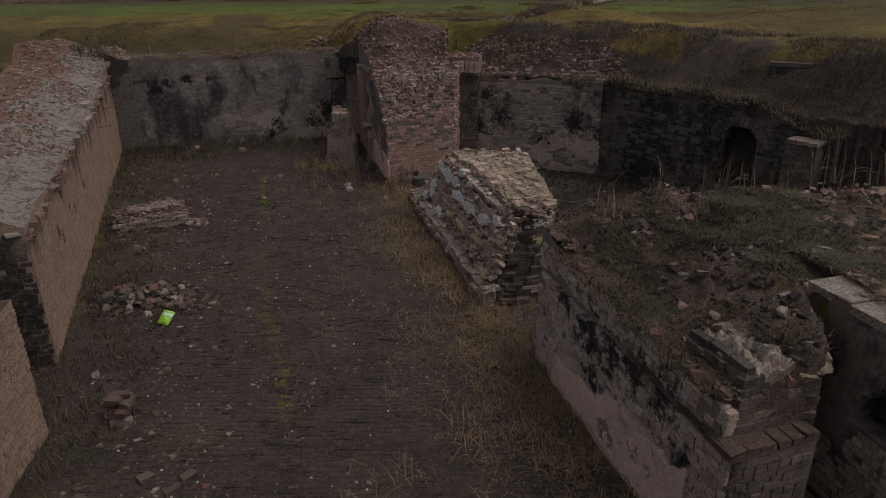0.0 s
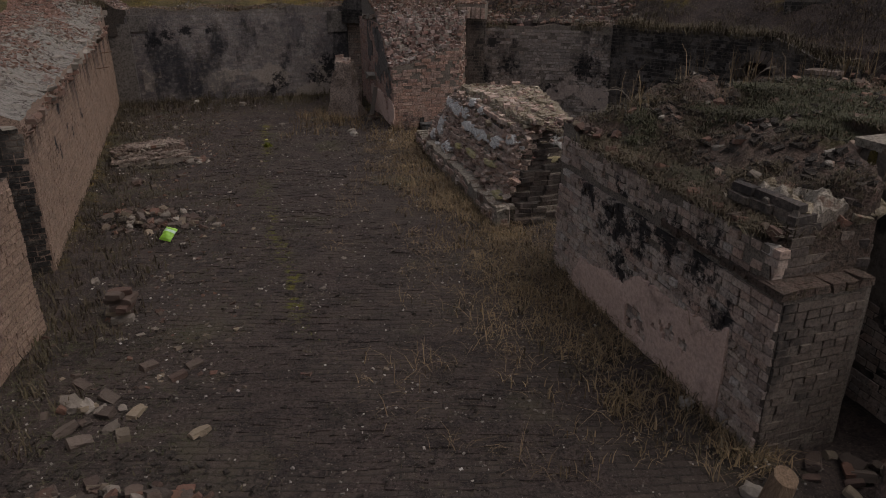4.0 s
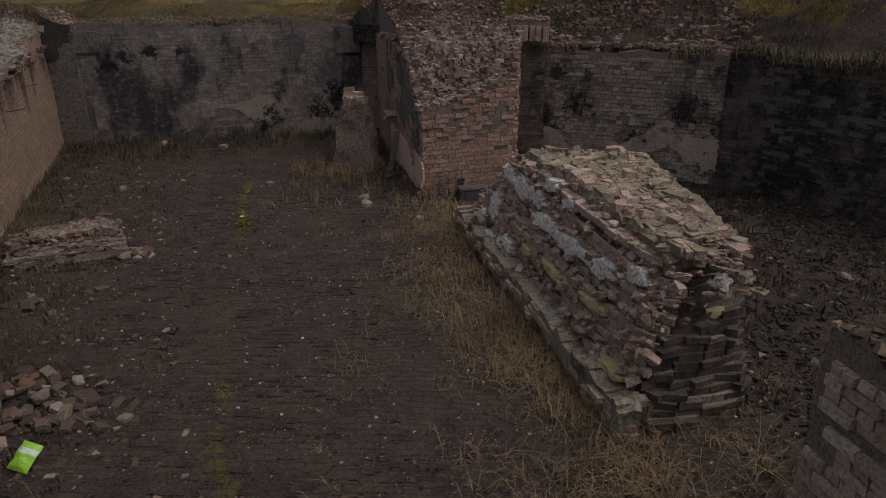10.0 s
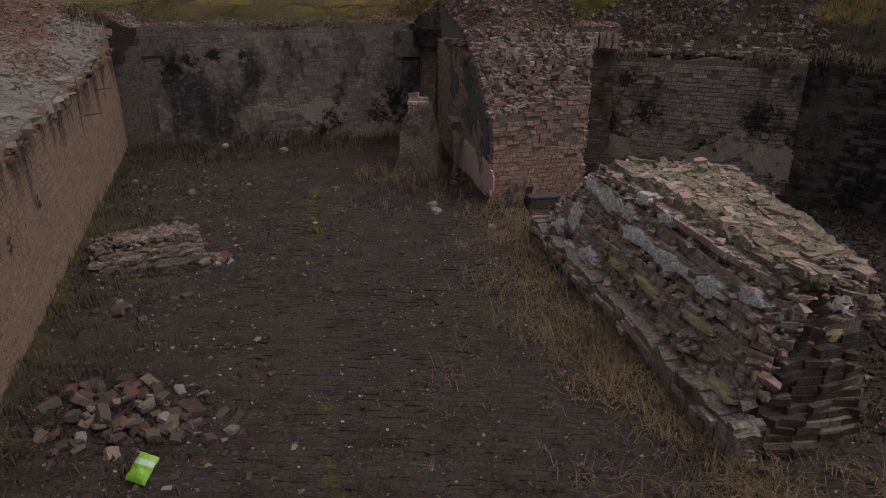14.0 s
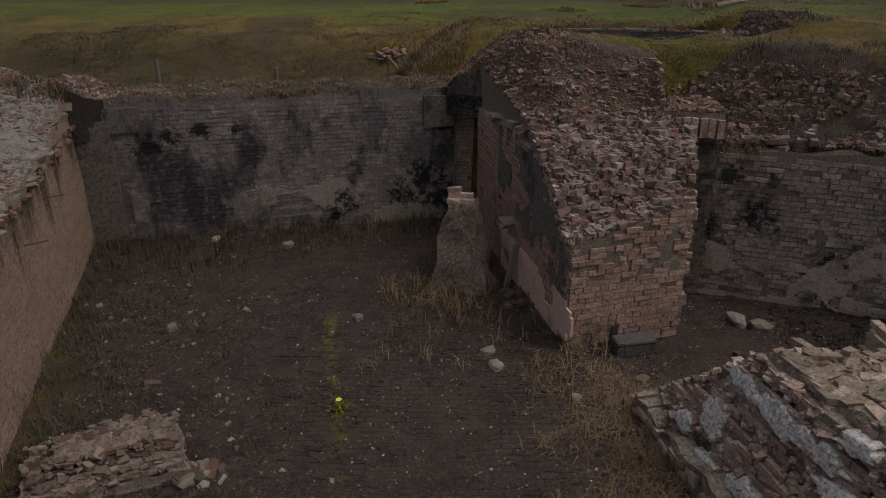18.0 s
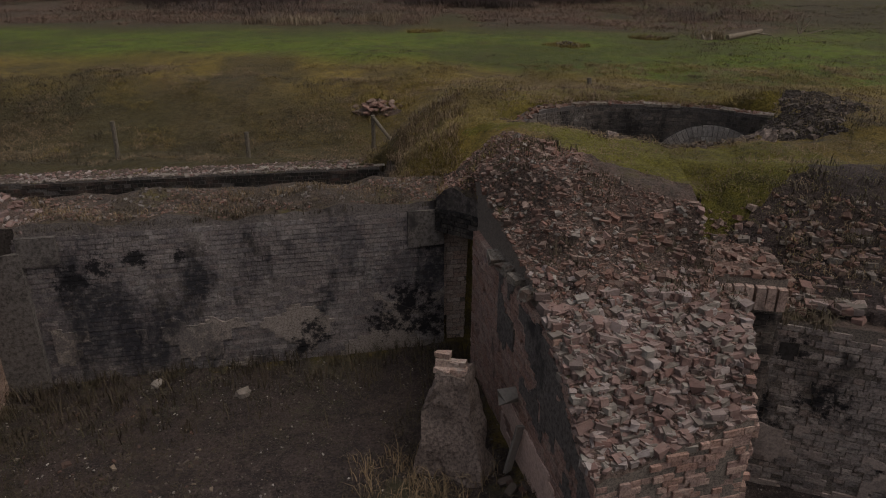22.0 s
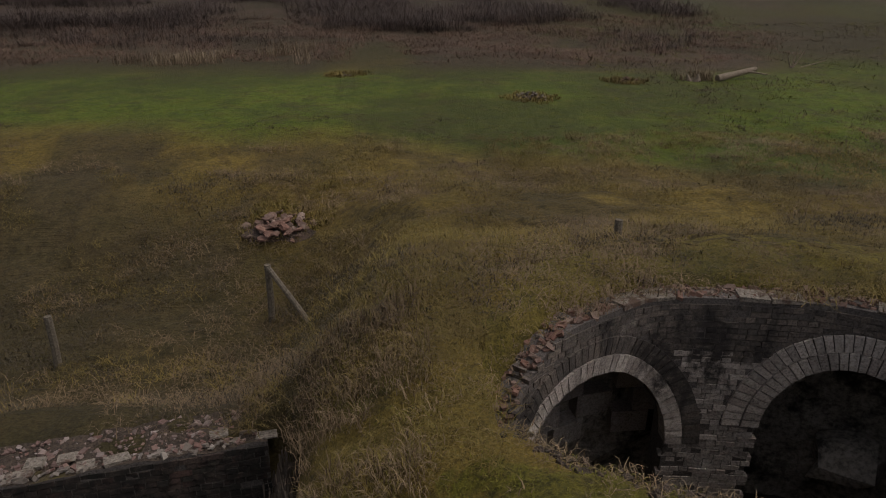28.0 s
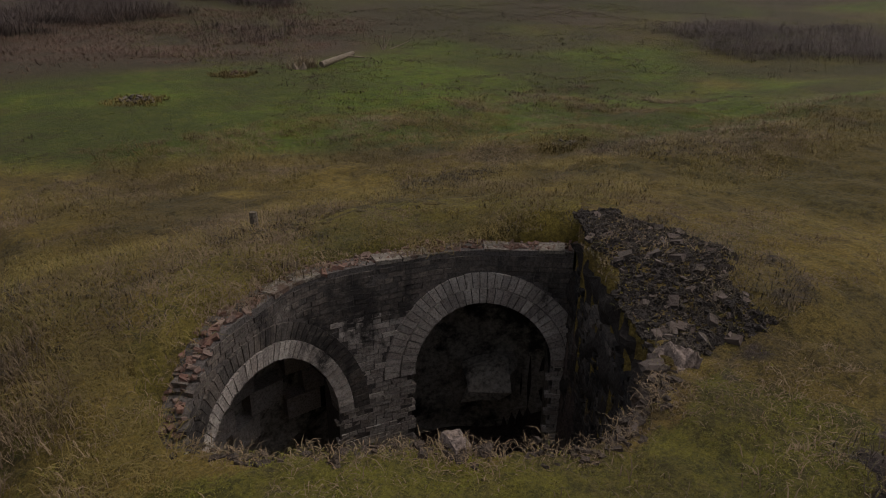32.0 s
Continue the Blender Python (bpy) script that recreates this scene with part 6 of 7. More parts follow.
# ==== rubble lying on tops and banks ====
def frags(name, picks, mat, label, cat, lo=0.05, hi=0.16, flat_by=0.55, seed=1, tilt=28):
    """Angular fragments at (x, y, z), as one loose mesh."""
    r, p = random.Random(seed), Pile()
    for x, y, z in picks:
        s = lo + (hi - lo) * r.random() ** 2.2
        m = pose(x, y, z - 0.25 * s, r.uniform(-tilt, tilt), r.uniform(-tilt, tilt), r.uniform(0, 360))
        p.add(box_pts(s * r.uniform(0.8, 1.5), s * r.uniform(0.6, 1.0), s * r.uniform(0.35, 0.8) * flat_by * 1.5, s * 0.13, r), BOXF, m)
    return tagged(p.obj(name, mat), label, cat, kind="stuff")


def in_quad(q):
    return lambda x, y, r=None: bool(inside(q, np.array([x]), np.array([y]))[0])


def ground_at(pts, dig=True):
    a = np.asarray(pts, float)
    z = height(a[:, 0], a[:, 1], dig=dig)
    return [(float(x), float(y), float(h)) for (x, y), h in zip(a[:, :2], z)]


PQ = [(-1.32, 16.3), (0.22, 16.78), (0.55, 18.5), (-0.6, 19.05), (-0.95, 19.5), (-1.2, 20.4), (-1.55, 21.2), (-1.9, 21.8), (-2.45, 21.8), (-2.8, 21.3), (-2.5, 20.8)]
inp = in_quad(PQ)
coursed("pier_course_bricks", 420, (-1.9, 0.5, 16.25, 17.9), pier_top, lambda x, y, r: inp(x, y), m_pier_rubble, 18, "broken bricks still in their courses on the pier", 36, 0.06, 0.17, sink=0.06)
coursed("pier_course_mortar", 200, (-1.7, 0.4, 16.25, 17.9), pier_top, lambda x, y, r: inp(x, y), m_stone, 18, "pale mortared bricks in the courses of the pier", 37, 0.04, 0.14, sink=0.05)
coursed("pier_back_bricks", 70, (-2.4, 0.4, 18, 20.6), pier_top, lambda x, y, r: inp(x, y), m_red_crumb, -15, "bricks showing through the soil behind the pier", 38, 0.06, 0.18, sink=0.07)
frags("pier_rubble", pick(2000, (-2.7, 0.6, 16.2, 18.6), pier_top, lambda x, y, r: inp(x, y) and r.random() < 1.2 - 0.5 * (y - 16.3)), m_pier_rubble, "broken bricks and mortar on the pier top", "rubble", 0.012, 0.085, seed=2)
frags("pier_crumbs", pick(8500, (-2.8, 0.6, 16.4, 21.9), pier_top, inp), m_red_crumb, "crumbled red brick and soil on the pier top", "rubble", 0.008, 0.045, seed=26, tilt=20)
big = pick(90, (-1.6, 0.4, 16.3, 17.6), pier_top, lambda x, y, r: inp(x, y))
frags("pier_broken_bricks", big, m_pier_rubble, "larger broken bricks on the front of the pier", "rubble", 0.07, 0.16, seed=22)
frags("pier_rubble_pale", pick(800, (-2.7, 0.6, 16.2, 20.5), pier_top, lambda x, y, r: inp(x, y) and r.random() < 1.1 - 0.2 * (y - 16.3)), m_stone, "pale mortar lumps among the pier rubble", "rubble", 0.015, 0.075, seed=3)
frags("pier_broken_brick_bits", pick(500, (-2.7, 0.6, 17.6, 20.9), pier_top, inp, 27), m_red_crumb, "pinkish brick bits in the soil of the pier", "rubble", 0.02, 0.095, seed=27)
NQ = [(-2.95, 21.0), (-2.2, 20.5), (-1.75, 21.4), (-2.88, 21.95)]
frags("niche_crumbs", pick(1300, (-3, -1.7, 20.4, 22), niche_top, in_quad(NQ), 28), m_red_crumb, "crumbled brick and earth over the niche", "rubble", 0.01, 0.06, seed=28)
LQ = [(-5.3, 8.2), (-9.2, 19.6), (-11, 19.0), (-7.0, 7.5)]
inl = in_quad(LQ)
frags("wall_top_rubble", pick(1400, (-11, -5.2, 7.6, 19.6), lw_top, lambda x, y, r: inl(x, y) and n3(x, y, 4, 0.7) > -0.25 + 0.4 * r.random() * (y < 13)), m_stone, "pale mortar slabs on the wall top", "rubble", 0.02, 0.13, 0.3, seed=4, tilt=9)
lw_in = lambda x, y: -5.22 - 0.343 * (y - 8.15) - x
frags("wall_top_bricks", pick(5200, (-11, -5.6, 9.5, 19.6), lw_top, lambda x, y, r: inl(x, y) and lw_in(x, y) + 1.3 * n3(x, y, 8, 0.9) > 0.75 - 0.3 * r.random()), m_red_crumb, "crumbled red brick on the wall top", "rubble", 0.012, 0.07, seed=5, tilt=20)
frags("wall_edge_bricks", [(*lw.spot(0.05 + q * 0.045, 0, -0.02 + 0.05 * n3(q, 5, 0, 0.9))[:2], lw_edge(0.05 + q * 0.045) - 0.03 - 0.09 * (q % 3) / 2) for q in range(264)], m_red_crumb, "red bricks exposed below the wall edge", "bricks", 0.05, 0.15, 0.5, seed=47, tilt=10)
frags("wall_edge_slabs", [(*lw.spot(q * 0.071, 0, -0.13 + 0.12 * n3(q, 3, 0, 0.7))[:2], lw_edge(q * 0.071) + 0.03 + 0.3 * float(smooth(0.86, 0.97, q * 0.071 / lw.len))) for q in range(168)], m_stone, "mortar slabs and bricks breaking from the wall edge", "rubble", 0.07, 0.36, 0.3, seed=35, tilt=12)
FQ = [(-9.1, 19.6), (-2.9, 21.15), (-3.0, 22.2), (-9.3, 20.7)]
inf = in_quad(FQ)
frags("corner_bricks", pick(420, (-9.6, -8.1, 19.3, 20.7), corner_top, in_quad(CQ), 46), m_pier_rubble, "broken bricks heaped over the wall corner", "rubble", 0.015, 0.11, seed=46)
frags("end_wall_crumbs", pick(2200, (-9.4, -2.9, 19.5, 22.2), fw_top, lambda x, y, r: inf(x, y) and n3(x, y, 2, 0.7) > -0.3, 45), m_red_crumb, "crumbled red brick on the end wall", "rubble", 0.01, 0.055, seed=45)
frags("end_wall_stones", pick(900, (-9.4, -2.9, 19.5, 22.2), fw_top, inf), m_pebble, "small stones and soil on the end wall", "stones", 0.012, 0.06, seed=6)
BQ = [(2.3, 4.7), (3.05, 4.9), (3.35, 6.0), (4.1, 4.6), (7.9, 4.7), (9, 8.6), (1.45, 8.15)]
inb = in_quad(BQ)
top_b = lambda x, y: max(r2_top(x, y), 2.36 + 0.12 * n3(x, y, 0, 1.3) if inside([(4.0, 4.45), (8.0, 4.6), (9.6, 8.9), (3.3, 8.3)], np.array([x]), np.array([y]))[0] else 0)
frags("block_top_bricks", pick(800, (1.4, 8, 4.7, 8.6), top_b, lambda x, y, r: inb(x, y) and r.random() < 0.25 + 0.6 * float(smooth(2.6, 4.2, x))), m_red_crumb, "broken bricks in the soil of the block top", "rubble", 0.02, 0.13, seed=7)
frags("block_top_crumbs", pick(3600, (1.4, 8, 4.7, 8.6), top_b, lambda x, y, r: inb(x, y) and n3(x, y, 5, 1.2) > -0.3, 41), m_dark_earth, "dark crumbs of soil on the block top", "earth", 0.02, 0.1, seed=41)
frags("block_back_rubble", pick(1500, (3.6, 8, 5.2, 8.6), top_b, lambda x, y, r: inb(x, y) and n3(x, y, 9, 0.8) > -0.1, 42), m_red_crumb, "pinkish broken brick on the back of the block", "rubble", 0.015, 0.1, seed=42)
frags("block_top_stones", pick(420, (1.4, 8, 4.7, 8.6), top_b, inb), m_stone, "pale stones in the soil of the block top", "stones", 0.02, 0.09, seed=8)
for x, y in ((3.36, 6.17), (2.5, 6.6), (2.9, 7.1), (2.2, 7.5), (3.0, 5.5), (2.75, 5.15), (3.7, 6.9), (4.3, 7.2), (2.6, 5.05)):
    loose("stone", LUMPS, m_stone, x, y, top_b(x, y) - 0.02, rng.uniform(0.35, 0.65), "whitish stone in the weeds on the wall block", "stone", "stones on the block top")
frags("block_edge_bricks", [(*R2L.spot(s, 0, -0.04 - 0.2 * (i % 3) / 3)[:2], 1.88 + 0.06 * n3(s, 0, 0, 2) + 0.09 * (s < 0.7)) for i, s in enumerate([q * 0.027 for q in range(140)])], m_chunk, "loose top-course bricks along the block edge", "bricks", 0.04, 0.13, 0.5, seed=9)
inr = in_quad([(0.2, 10.0), (1.75, 10.0), (1.6, 14.9), (-0.3, 14.6)])
r1_in = lambda x, y, r: inr(x, y) and r1_top(x, y) > 1.0
coursed("ruin_top_bricks", 220, (-0.3, 1.8, 10.3, 14.9), r1_top, r1_in, m_brick_r1, -75, "worn bricks in rows on the wall fragment", 43, 0.06, 0.2, sink=0.068)
coursed("ruin_top_mortar", 150, (-0.3, 1.8, 10.3, 14.9), r1_top, r1_in, m_ruin_top, -75, "cream mortar ridges on the wall fragment", 44, 0.1, 0.4, sink=0.066)
frags("ruin_top_crust", pick(260, (-0.3, 1.8, 10, 14.9), r1_top, lambda x, y, r: inr(x, y) and r1_top(x, y) > 1.0), m_ruin_top, "pale flaking crust on the wall fragment", "crust", 0.05, 0.2, 0.22, seed=10, tilt=6)
frags("ruin_top_rubble", pick(1500, (-0.3, 1.8, 10, 14.9), r1_top, lambda x, y, r: inr(x, y) and r1_top(x, y) > 0.9 and n3(x, y, 3, 1.1) > -0.25), m_pier_rubble, "reddish broken brick on the wall fragment", "rubble", 0.012, 0.055, 0.4, seed=34, tilt=12)
bk = pick(900, (0.4, 4.6, 17.1, 19.6), lambda x, y: 0, lambda x, y, r: 0.05 < float(dist_to(FACES_RIGHT, np.array([x]), np.array([y]))[0]) < 1.5 and not inside(ROOM, np.array([x]), np.array([y]))[0] and n3(x, y, 1, 0.9) > -0.2, 11)
bk = [(x, y, max(z, 2.28)) for x, y, z in ground_at(bk)]
bank_z = lambda x, y: max(2.26, float(height(np.array([x]), np.array([y]))[0]))
near_f2 = lambda x, y, r: 0.0 < float(dist_to(FACES_RIGHT, np.array([x]), np.array([y]))[0]) < 1.25 and not inside(ROOM, np.array([x]), np.array([y]))[0] and n3(x, y, 6, 1.3) > -0.25
coursed("bank_bricks", 260, (0.5, 4.6, 17.0, 19.4), bank_z, near_f2, m_pier_rubble, -19, "broken bricks in courses above the damp wall", 39, 0.05, 0.17, sink=0.06)
coursed("bank_mortar", 90, (0.5, 4.6, 17.0, 19.4), bank_z, near_f2, m_stone, -19, "pale mortared bricks in the bank", 40, 0.04, 0.13, sink=0.045)
frags("bank_rubble", bk, m_red_crumb, "broken bricks sliding down the grassy bank", "rubble", 0.02, 0.11, seed=11)
frags("bank_rubble_pale", bk[::4], m_stone, "pale mortar lumps on the bank", "rubble", 0.02, 0.10, seed=12)
frags("lintel_rubble", pick(420, (-0.1, 0.95, 18.05, 19.0), lambda x, y: 2.77, None, 29), m_red_crumb, "broken brick over the soldier course", "rubble", 0.015, 0.1, seed=29)
frags("trench_end_crumbs", [(*TW.spot(s, 0, -0.04 - 0.12 * (q % 5) / 5)[:2], 1.96) for q, s in enumerate([5.0 + i * 0.03 for i in range(290)])], m_stone, "pale front edge of the trench coping", "stones", 0.03, 0.11, 0.4, seed=30)
pr = pick(5200, (1.8, 4.6, 21.2, 25.2), lambda x, y: 0, lambda x, y, r: in_quad([(1.8, 21.6), (3.3, 21.6), (3.9, 23.2), (3.6, 24.5), (3.3, 24.3)])(x + 0.5 * n3(x, y, 0, 1.7) + 0.2 * n3(x, y, 0, 6), y + 0.5 * n3(x, y, 5, 1.7)) and (x - 1.75) * 2.7 > (y - 21.65) * 1.59, 13)
pr = ground_at(pr, dig=False)
# Near-black fragments stand in for the shade between the lumps.
frags("pit_bank_rubble", pr, m_dark_earth, "earth and broken brick on the pit bank, gap shade painted dark", "rubble", 0.012, 0.07, seed=13, tilt=40)
frags("pit_bank_bricks", pr[::30], m_rubble_bits, "broken bricks on the pit bank", "rubble", 0.03, 0.13, seed=14)
tr = [(*TW.spot(s, 0, -0.05 - 0.6 * random.Random(int(s * 999)).random())[:2], 1.96) for s in [6.5 + i * 0.006 for i in range(1250)]]
frags("trench_wall_grit", tr, m_pier_rubble, "mortar crumbs on the trench wall", "stones", 0.012, 0.07, seed=15)

cc = [(s, -0.03 - 0.45 * rng.random()) for s in np.linspace(0.02, 6.9, 1150)]
frags("pit_coping_crumbs", [(*PW.spot(s, 0, o)[:2], pw_top(s) + 0.01) for s, o in cc], m_red_crumb, "crumbled reddish brick on the end of the arched wall", "rubble", 0.015, 0.09, seed=31)
tagged(tufts("pit_coping_tufts", np.array([(*PW.spot(s, 0, o - 0.12)[:2], pw_top(s) - 0.01, rng.uniform(0.6, 1.2)) for s, o in cc[::2]]), m_tuss, 0.07, 10, 0.1, 0.004, 1.4, 74), "yellowed grass creeping over the arched wall", "grass", kind="stuff")
# stones along the broken near rim of the pit
for x, y, s, lab in ((-0.32, 21.82, 1.7, 1), (-0.24, 21.72, 1.3, 1), (0.42, 21.3, 0.8, 1), (0.75, 21.25, 1.2, 1), (0.95, 21.3, 1.6, 1), (1.66, 21.6, 1.7, 1), (1.74, 21.74, 1.6, 1), (1.5, 21.45, 1.2, 1), (-1.1, 22.25, 0.9, 0), (-1.0, 22.15, 0.8, 0), (0.2, 21.4, 0.7, 1), (1.85, 21.6, 1.2, 0)):
    z = float(height(np.array([x]), np.array([y]), dig=False)[0])
    loose("stone", LUMPS, m_rubble_bits if lab else m_chunk, x, y, z - 0.12, s * 0.75, "pale broken masonry on the pit rim", "stone", "stones on the pit rim")
rock = tagged(new("rim_rock"), "upright lump of pale mortared masonry on the pit rim", "rock", "stones on the pit rim")
loft("lump", [(1.7, 21.42), (2.15, 21.4), (2.2, 21.85), (1.75, 21.95)], [(1.78, 21.55), (2.08, 21.52), (2.1, 21.8), (1.82, 21.85)], 2.35, 3.42, m_slab, 0.13, n=10, nz=10, parent=rock)
wedge = tagged(new("rim_rock"), "wedge of pale mortared masonry on the pit rim", "rock", "stones on the pit rim")
loft("lump", [(-0.42, 21.72), (0.0, 21.7), (0.05, 22.0), (-0.4, 22.05)], [(-0.36, 21.8), (-0.26, 21.78), (-0.2, 21.98), (-0.36, 22.0)], 2.9, 3.4, m_slab, 0.07, n=8, nz=6, parent=wedge)
rim = []
for (x0, y0), (x1, y1) in zip(PIT_NEAR, PIT_NEAR[1:]):
    for i in range(26):
        t = rng.random()
        rim.append((lerp(x0, x1, t) + rng.uniform(-0.12, 0.1), lerp(y0, y1, t) + rng.uniform(-0.16, 0.06)))
frags("pit_rim_earth", ground_at(rim, dig=False), m_soil, "crumbling earth along the pit rim", "earth", 0.02, 0.08, seed=16)

ledge = []
for i in range(1100):
    s_, z_ = rng.uniform(0.4, 5.3), rng.uniform(0.15, 1.4)
    if z_ < 0.25 + s_ * 0.9:
        ledge.append(tuple(R1L.spot(s_, z_, rng.uniform(0.02, 0.08))))
frags("ruin_ledge_bricks", ledge, m_brick_r1, "loose bricks on the ledges of the wall fragment", "rubble", 0.02, 0.1, 0.6, seed=23)
frags("ruin_ledge_mortar", ledge[::5], m_top_pale, "pale mortar lumps on the ledges of the wall fragment", "rubble", 0.02, 0.09, 0.4, seed=24)
frags("block_corner_lumps", [(rng.uniform(2.45, 3.2), rng.uniform(4.85, 5.6), 1.93 + rng.uniform(-0.05, 0.1)) for _ in range(150)], m_ruin_top, "broken lumps on the block corner", "rubble", 0.02, 0.13, seed=25)
ow = [(*R2L.spot(s, 0, rng.uniform(-0.28, 0.03))[:2], 1.87 + 0.06 * n3(s, 0, 0, 2), rng.uniform(0.5, 1.3)) for s in np.linspace(0.5, R2L.len - 0.3, 420)]
tagged(tufts("block_edge_weeds", np.array(ow), m_weed, 0.11, 12, 0.12, 0.005, 1.7, 67), "dark weeds hanging over the edge of the wall block", "weeds", kind="stuff")
# floor grit
hs = []
for hx, hy, hr in ((-2.65, 3.7, 1.25), (-4.8, 10.15, 0.9), (-6.05, 13.75, 0.9)):
    for i in range(420):
        a, q = rng.uniform(0, 6.283), hr * math.sqrt(rng.random())
        hs.append((hx + math.cos(a) * q, hy + 0.75 * math.sin(a) * q))
frags("heap_earth", [(x, y, z + 0.01) for x, y, z in ground_at(hs)], m_dark_earth, "dark crumbs of earth about the heaps", "earth", 0.015, 0.075, seed=32)
fl = pick(11000, (-8.8, 2.6, 3.4, 20.5), lambda x, y: 0, lambda x, y, r: inside(ROOM, np.array([x]), np.array([y]))[0] and r.random() < 0.35 + 0.65 * (n3(x, y, 2, 0.8) > 0), 17)
fl = ground_at(fl)
frags("floor_grit", [(x, y, z + 0.004) for x, y, z in fl], m_pebble, "small chips and grit strewn on the floor", "grit", 0.005, 0.028, seed=17)
frags("floor_dark_crumbs", [(x + 0.11, y - 0.07, z + 0.004) for x, y, z in fl[::2]], m_dark_earth, "dark crumbs of earth strewn on the floor", "earth", 0.008, 0.045, seed=33)
frags("floor_chips", [(x, y, z + 0.006) for x, y, z in fl[::6]], m_chip, "white mortar chips strewn on the floor", "chips", 0.005, 0.026, seed=18)
db = ground_at([(-6.3 - 0.34 * (q - 16.2) + lr_.gauss(0, 0.75), q) for lr_ in (random.Random(50),) for q in [lr_.uniform(5.5, 19.2) for _ in range(1500)]])
db = [p for p in db if inside(ROOM, np.array([p[0]]), np.array([p[1]]))[0]]
frags("floor_debris", db, m_chunk, "crumbled reddish brick strewn along the pink wall", "rubble", 0.012, 0.07, seed=50)
frags("floor_debris_pale", db[::9], m_stone, "pale mortar bits strewn along the pink wall", "rubble", 0.012, 0.07, seed=51)
side_fl = ground_at(pick(900, (1.5, 8, 9, 17.5), lambda x, y: 0, lambda x, y, r: inside(ROOM, np.array([x]), np.array([y]))[0], 19))
sd = ground_at(pick(7000, (1.6, 8, 9, 17.6), lambda x, y: 0, lambda x, y, r: inside(ROOM, np.array([x]), np.array([y]))[0] and x > 2.0 - 0.26 * (y - 9), 52))
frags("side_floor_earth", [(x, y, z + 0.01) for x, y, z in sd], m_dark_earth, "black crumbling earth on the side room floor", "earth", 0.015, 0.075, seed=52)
frags("side_floor_grit", side_fl, m_pebble, "grit on the side room floor", "grit", 0.01, 0.07, seed=19)


# ==== growth ====
def grow(name, n, box, mat, label, ok=None, hgt=0.25, blades=7, spread=0.12, width=0.008, lean=0.6, seed=1, zf=None, dig=True, var=(0.6, 1.3)):
    g = np.random.default_rng(seed)
    x, y = g.uniform(box[0], box[1], n), g.uniform(box[2], box[3], n)
    keep = np.ones(n, bool) if ok is None else ok(x, y, g)
    x, y = x[keep], y[keep]
    z = np.array([zf(a, b) for a, b in zip(x, y)]) if zf else height(x, y, dig=dig)
    k = g.uniform(*var, len(x))
    ob = tufts(name, np.stack([x, y, z, k], 1), mat, hgt, blades, spread, width, lean, seed)
    return tagged(ob, label, "grass", kind="stuff")


def out_of(x, y):
    return ~(inside(ROOM, x, y) | inside(TRENCH, x, y) | inside(PIT_NEAR + [(-1.9, 23.95), (-1.45, 24.6), (-0.7, 25.15), (0.13, 25.55), (1.2, 25.45), (2.24, 25.17), (3.34, 24.35)], x, y) | inside(BLOCK, x, y))


clump = lambda x, y, s, seed, cut: vnoise(x, y, s, seed) + 0.5 * vnoise(x, y, s * 3.1, seed + 1) > cut
grow("rough_grass", 26000, (-15, 14, 24.6, 36.5), m_tuss, "rough olive-brown winter grass beyond the walls", lambda x, y, g: out_of(x, y) & clump(x, y, 0.9, 21, 0.0 + 0.5 * smooth(-4, -7, x)), 0.085, 11, 0.16, 0.0042, 2.6, 31, dig=False, var=(0.4, 1.7))
grow("dead_grass_slope", 14000, (-16, 16, 25, 36), m_dry, "dead straw-coloured grass on the slope", lambda x, y, g: out_of(x, y) & clump(x, y, 0.7, 23, 0.25), 0.10, 11, 0.15, 0.0042, 2.6, 32, dig=False, var=(0.4, 1.8))
grow("dark_slope_weeds", 17000, (-18, 10, 25.2, 35), m_weed, "dark dead weeds in the hollow", lambda x, y, g: out_of(x, y) & (vnoise(x, y, 0.45, 25) + 0.5 * vnoise(x, y, 1.4, 26) > 0.2 - 0.5 * smooth(-3.5, -7, x)) & (y < 33 - 0.15 * x), 0.10, 9, 0.22, 0.0055, 1.8, 33, dig=False)
grow("field_specks", 7000, (-16, 18, 25, 38), m_weed, "dark dead tufts scattered over the rough grass", lambda x, y, g: out_of(x, y) & clump(x, y, 1.3, 93, 0.15), 0.07, 10, 0.14, 0.005, 1.9, 75, dig=False)
grow("mound_grass", 22000, (-3.2, 6, 18.8, 23.8), m_moss, "short mossy green grass on the mound", lambda x, y, g: out_of(x, y) & (mossy(x, y) | (g.uniform(0, 1, len(x)) < 0.12)) & ~inside(PQ, x, y), 0.026, 11, 0.10, 0.0036, 2.0, 34, dig=False)
grow("mound_straw", 9500, (-4, 7, 18.4, 27), m_dry, "yellowed tufts on the mound", lambda x, y, g: out_of(x, y) & (dist_to(FACES_RIGHT, x, y) > 0.5) & ~inside(PQ, x, y) & clump(x, y, 1.1, 29, 0.1), 0.06, 9, 0.14, 0.004, 2.2, 35, dig=False)
grow("rim_grass", 4200, (-4.6, -2.0, 21.8, 27), m_tuss, "yellowed grass on the neck between trench and pit", lambda x, y, g: out_of(x, y) & clump(x, y, 1.3, 81, -0.1), 0.06, 12, 0.12, 0.0032, 2.6, 36, dig=False, var=(0.4, 1.6))
grow("rim_straw", 1300, (-4.4, -2.6, 22.0, 25.6), m_dry, "pale dead grass at the trench end", lambda x, y, g: out_of(x, y) & clump(x, y, 1.4, 83, 0.0), 0.15, 10, 0.13, 0.004, 1.2, 68, dig=False)
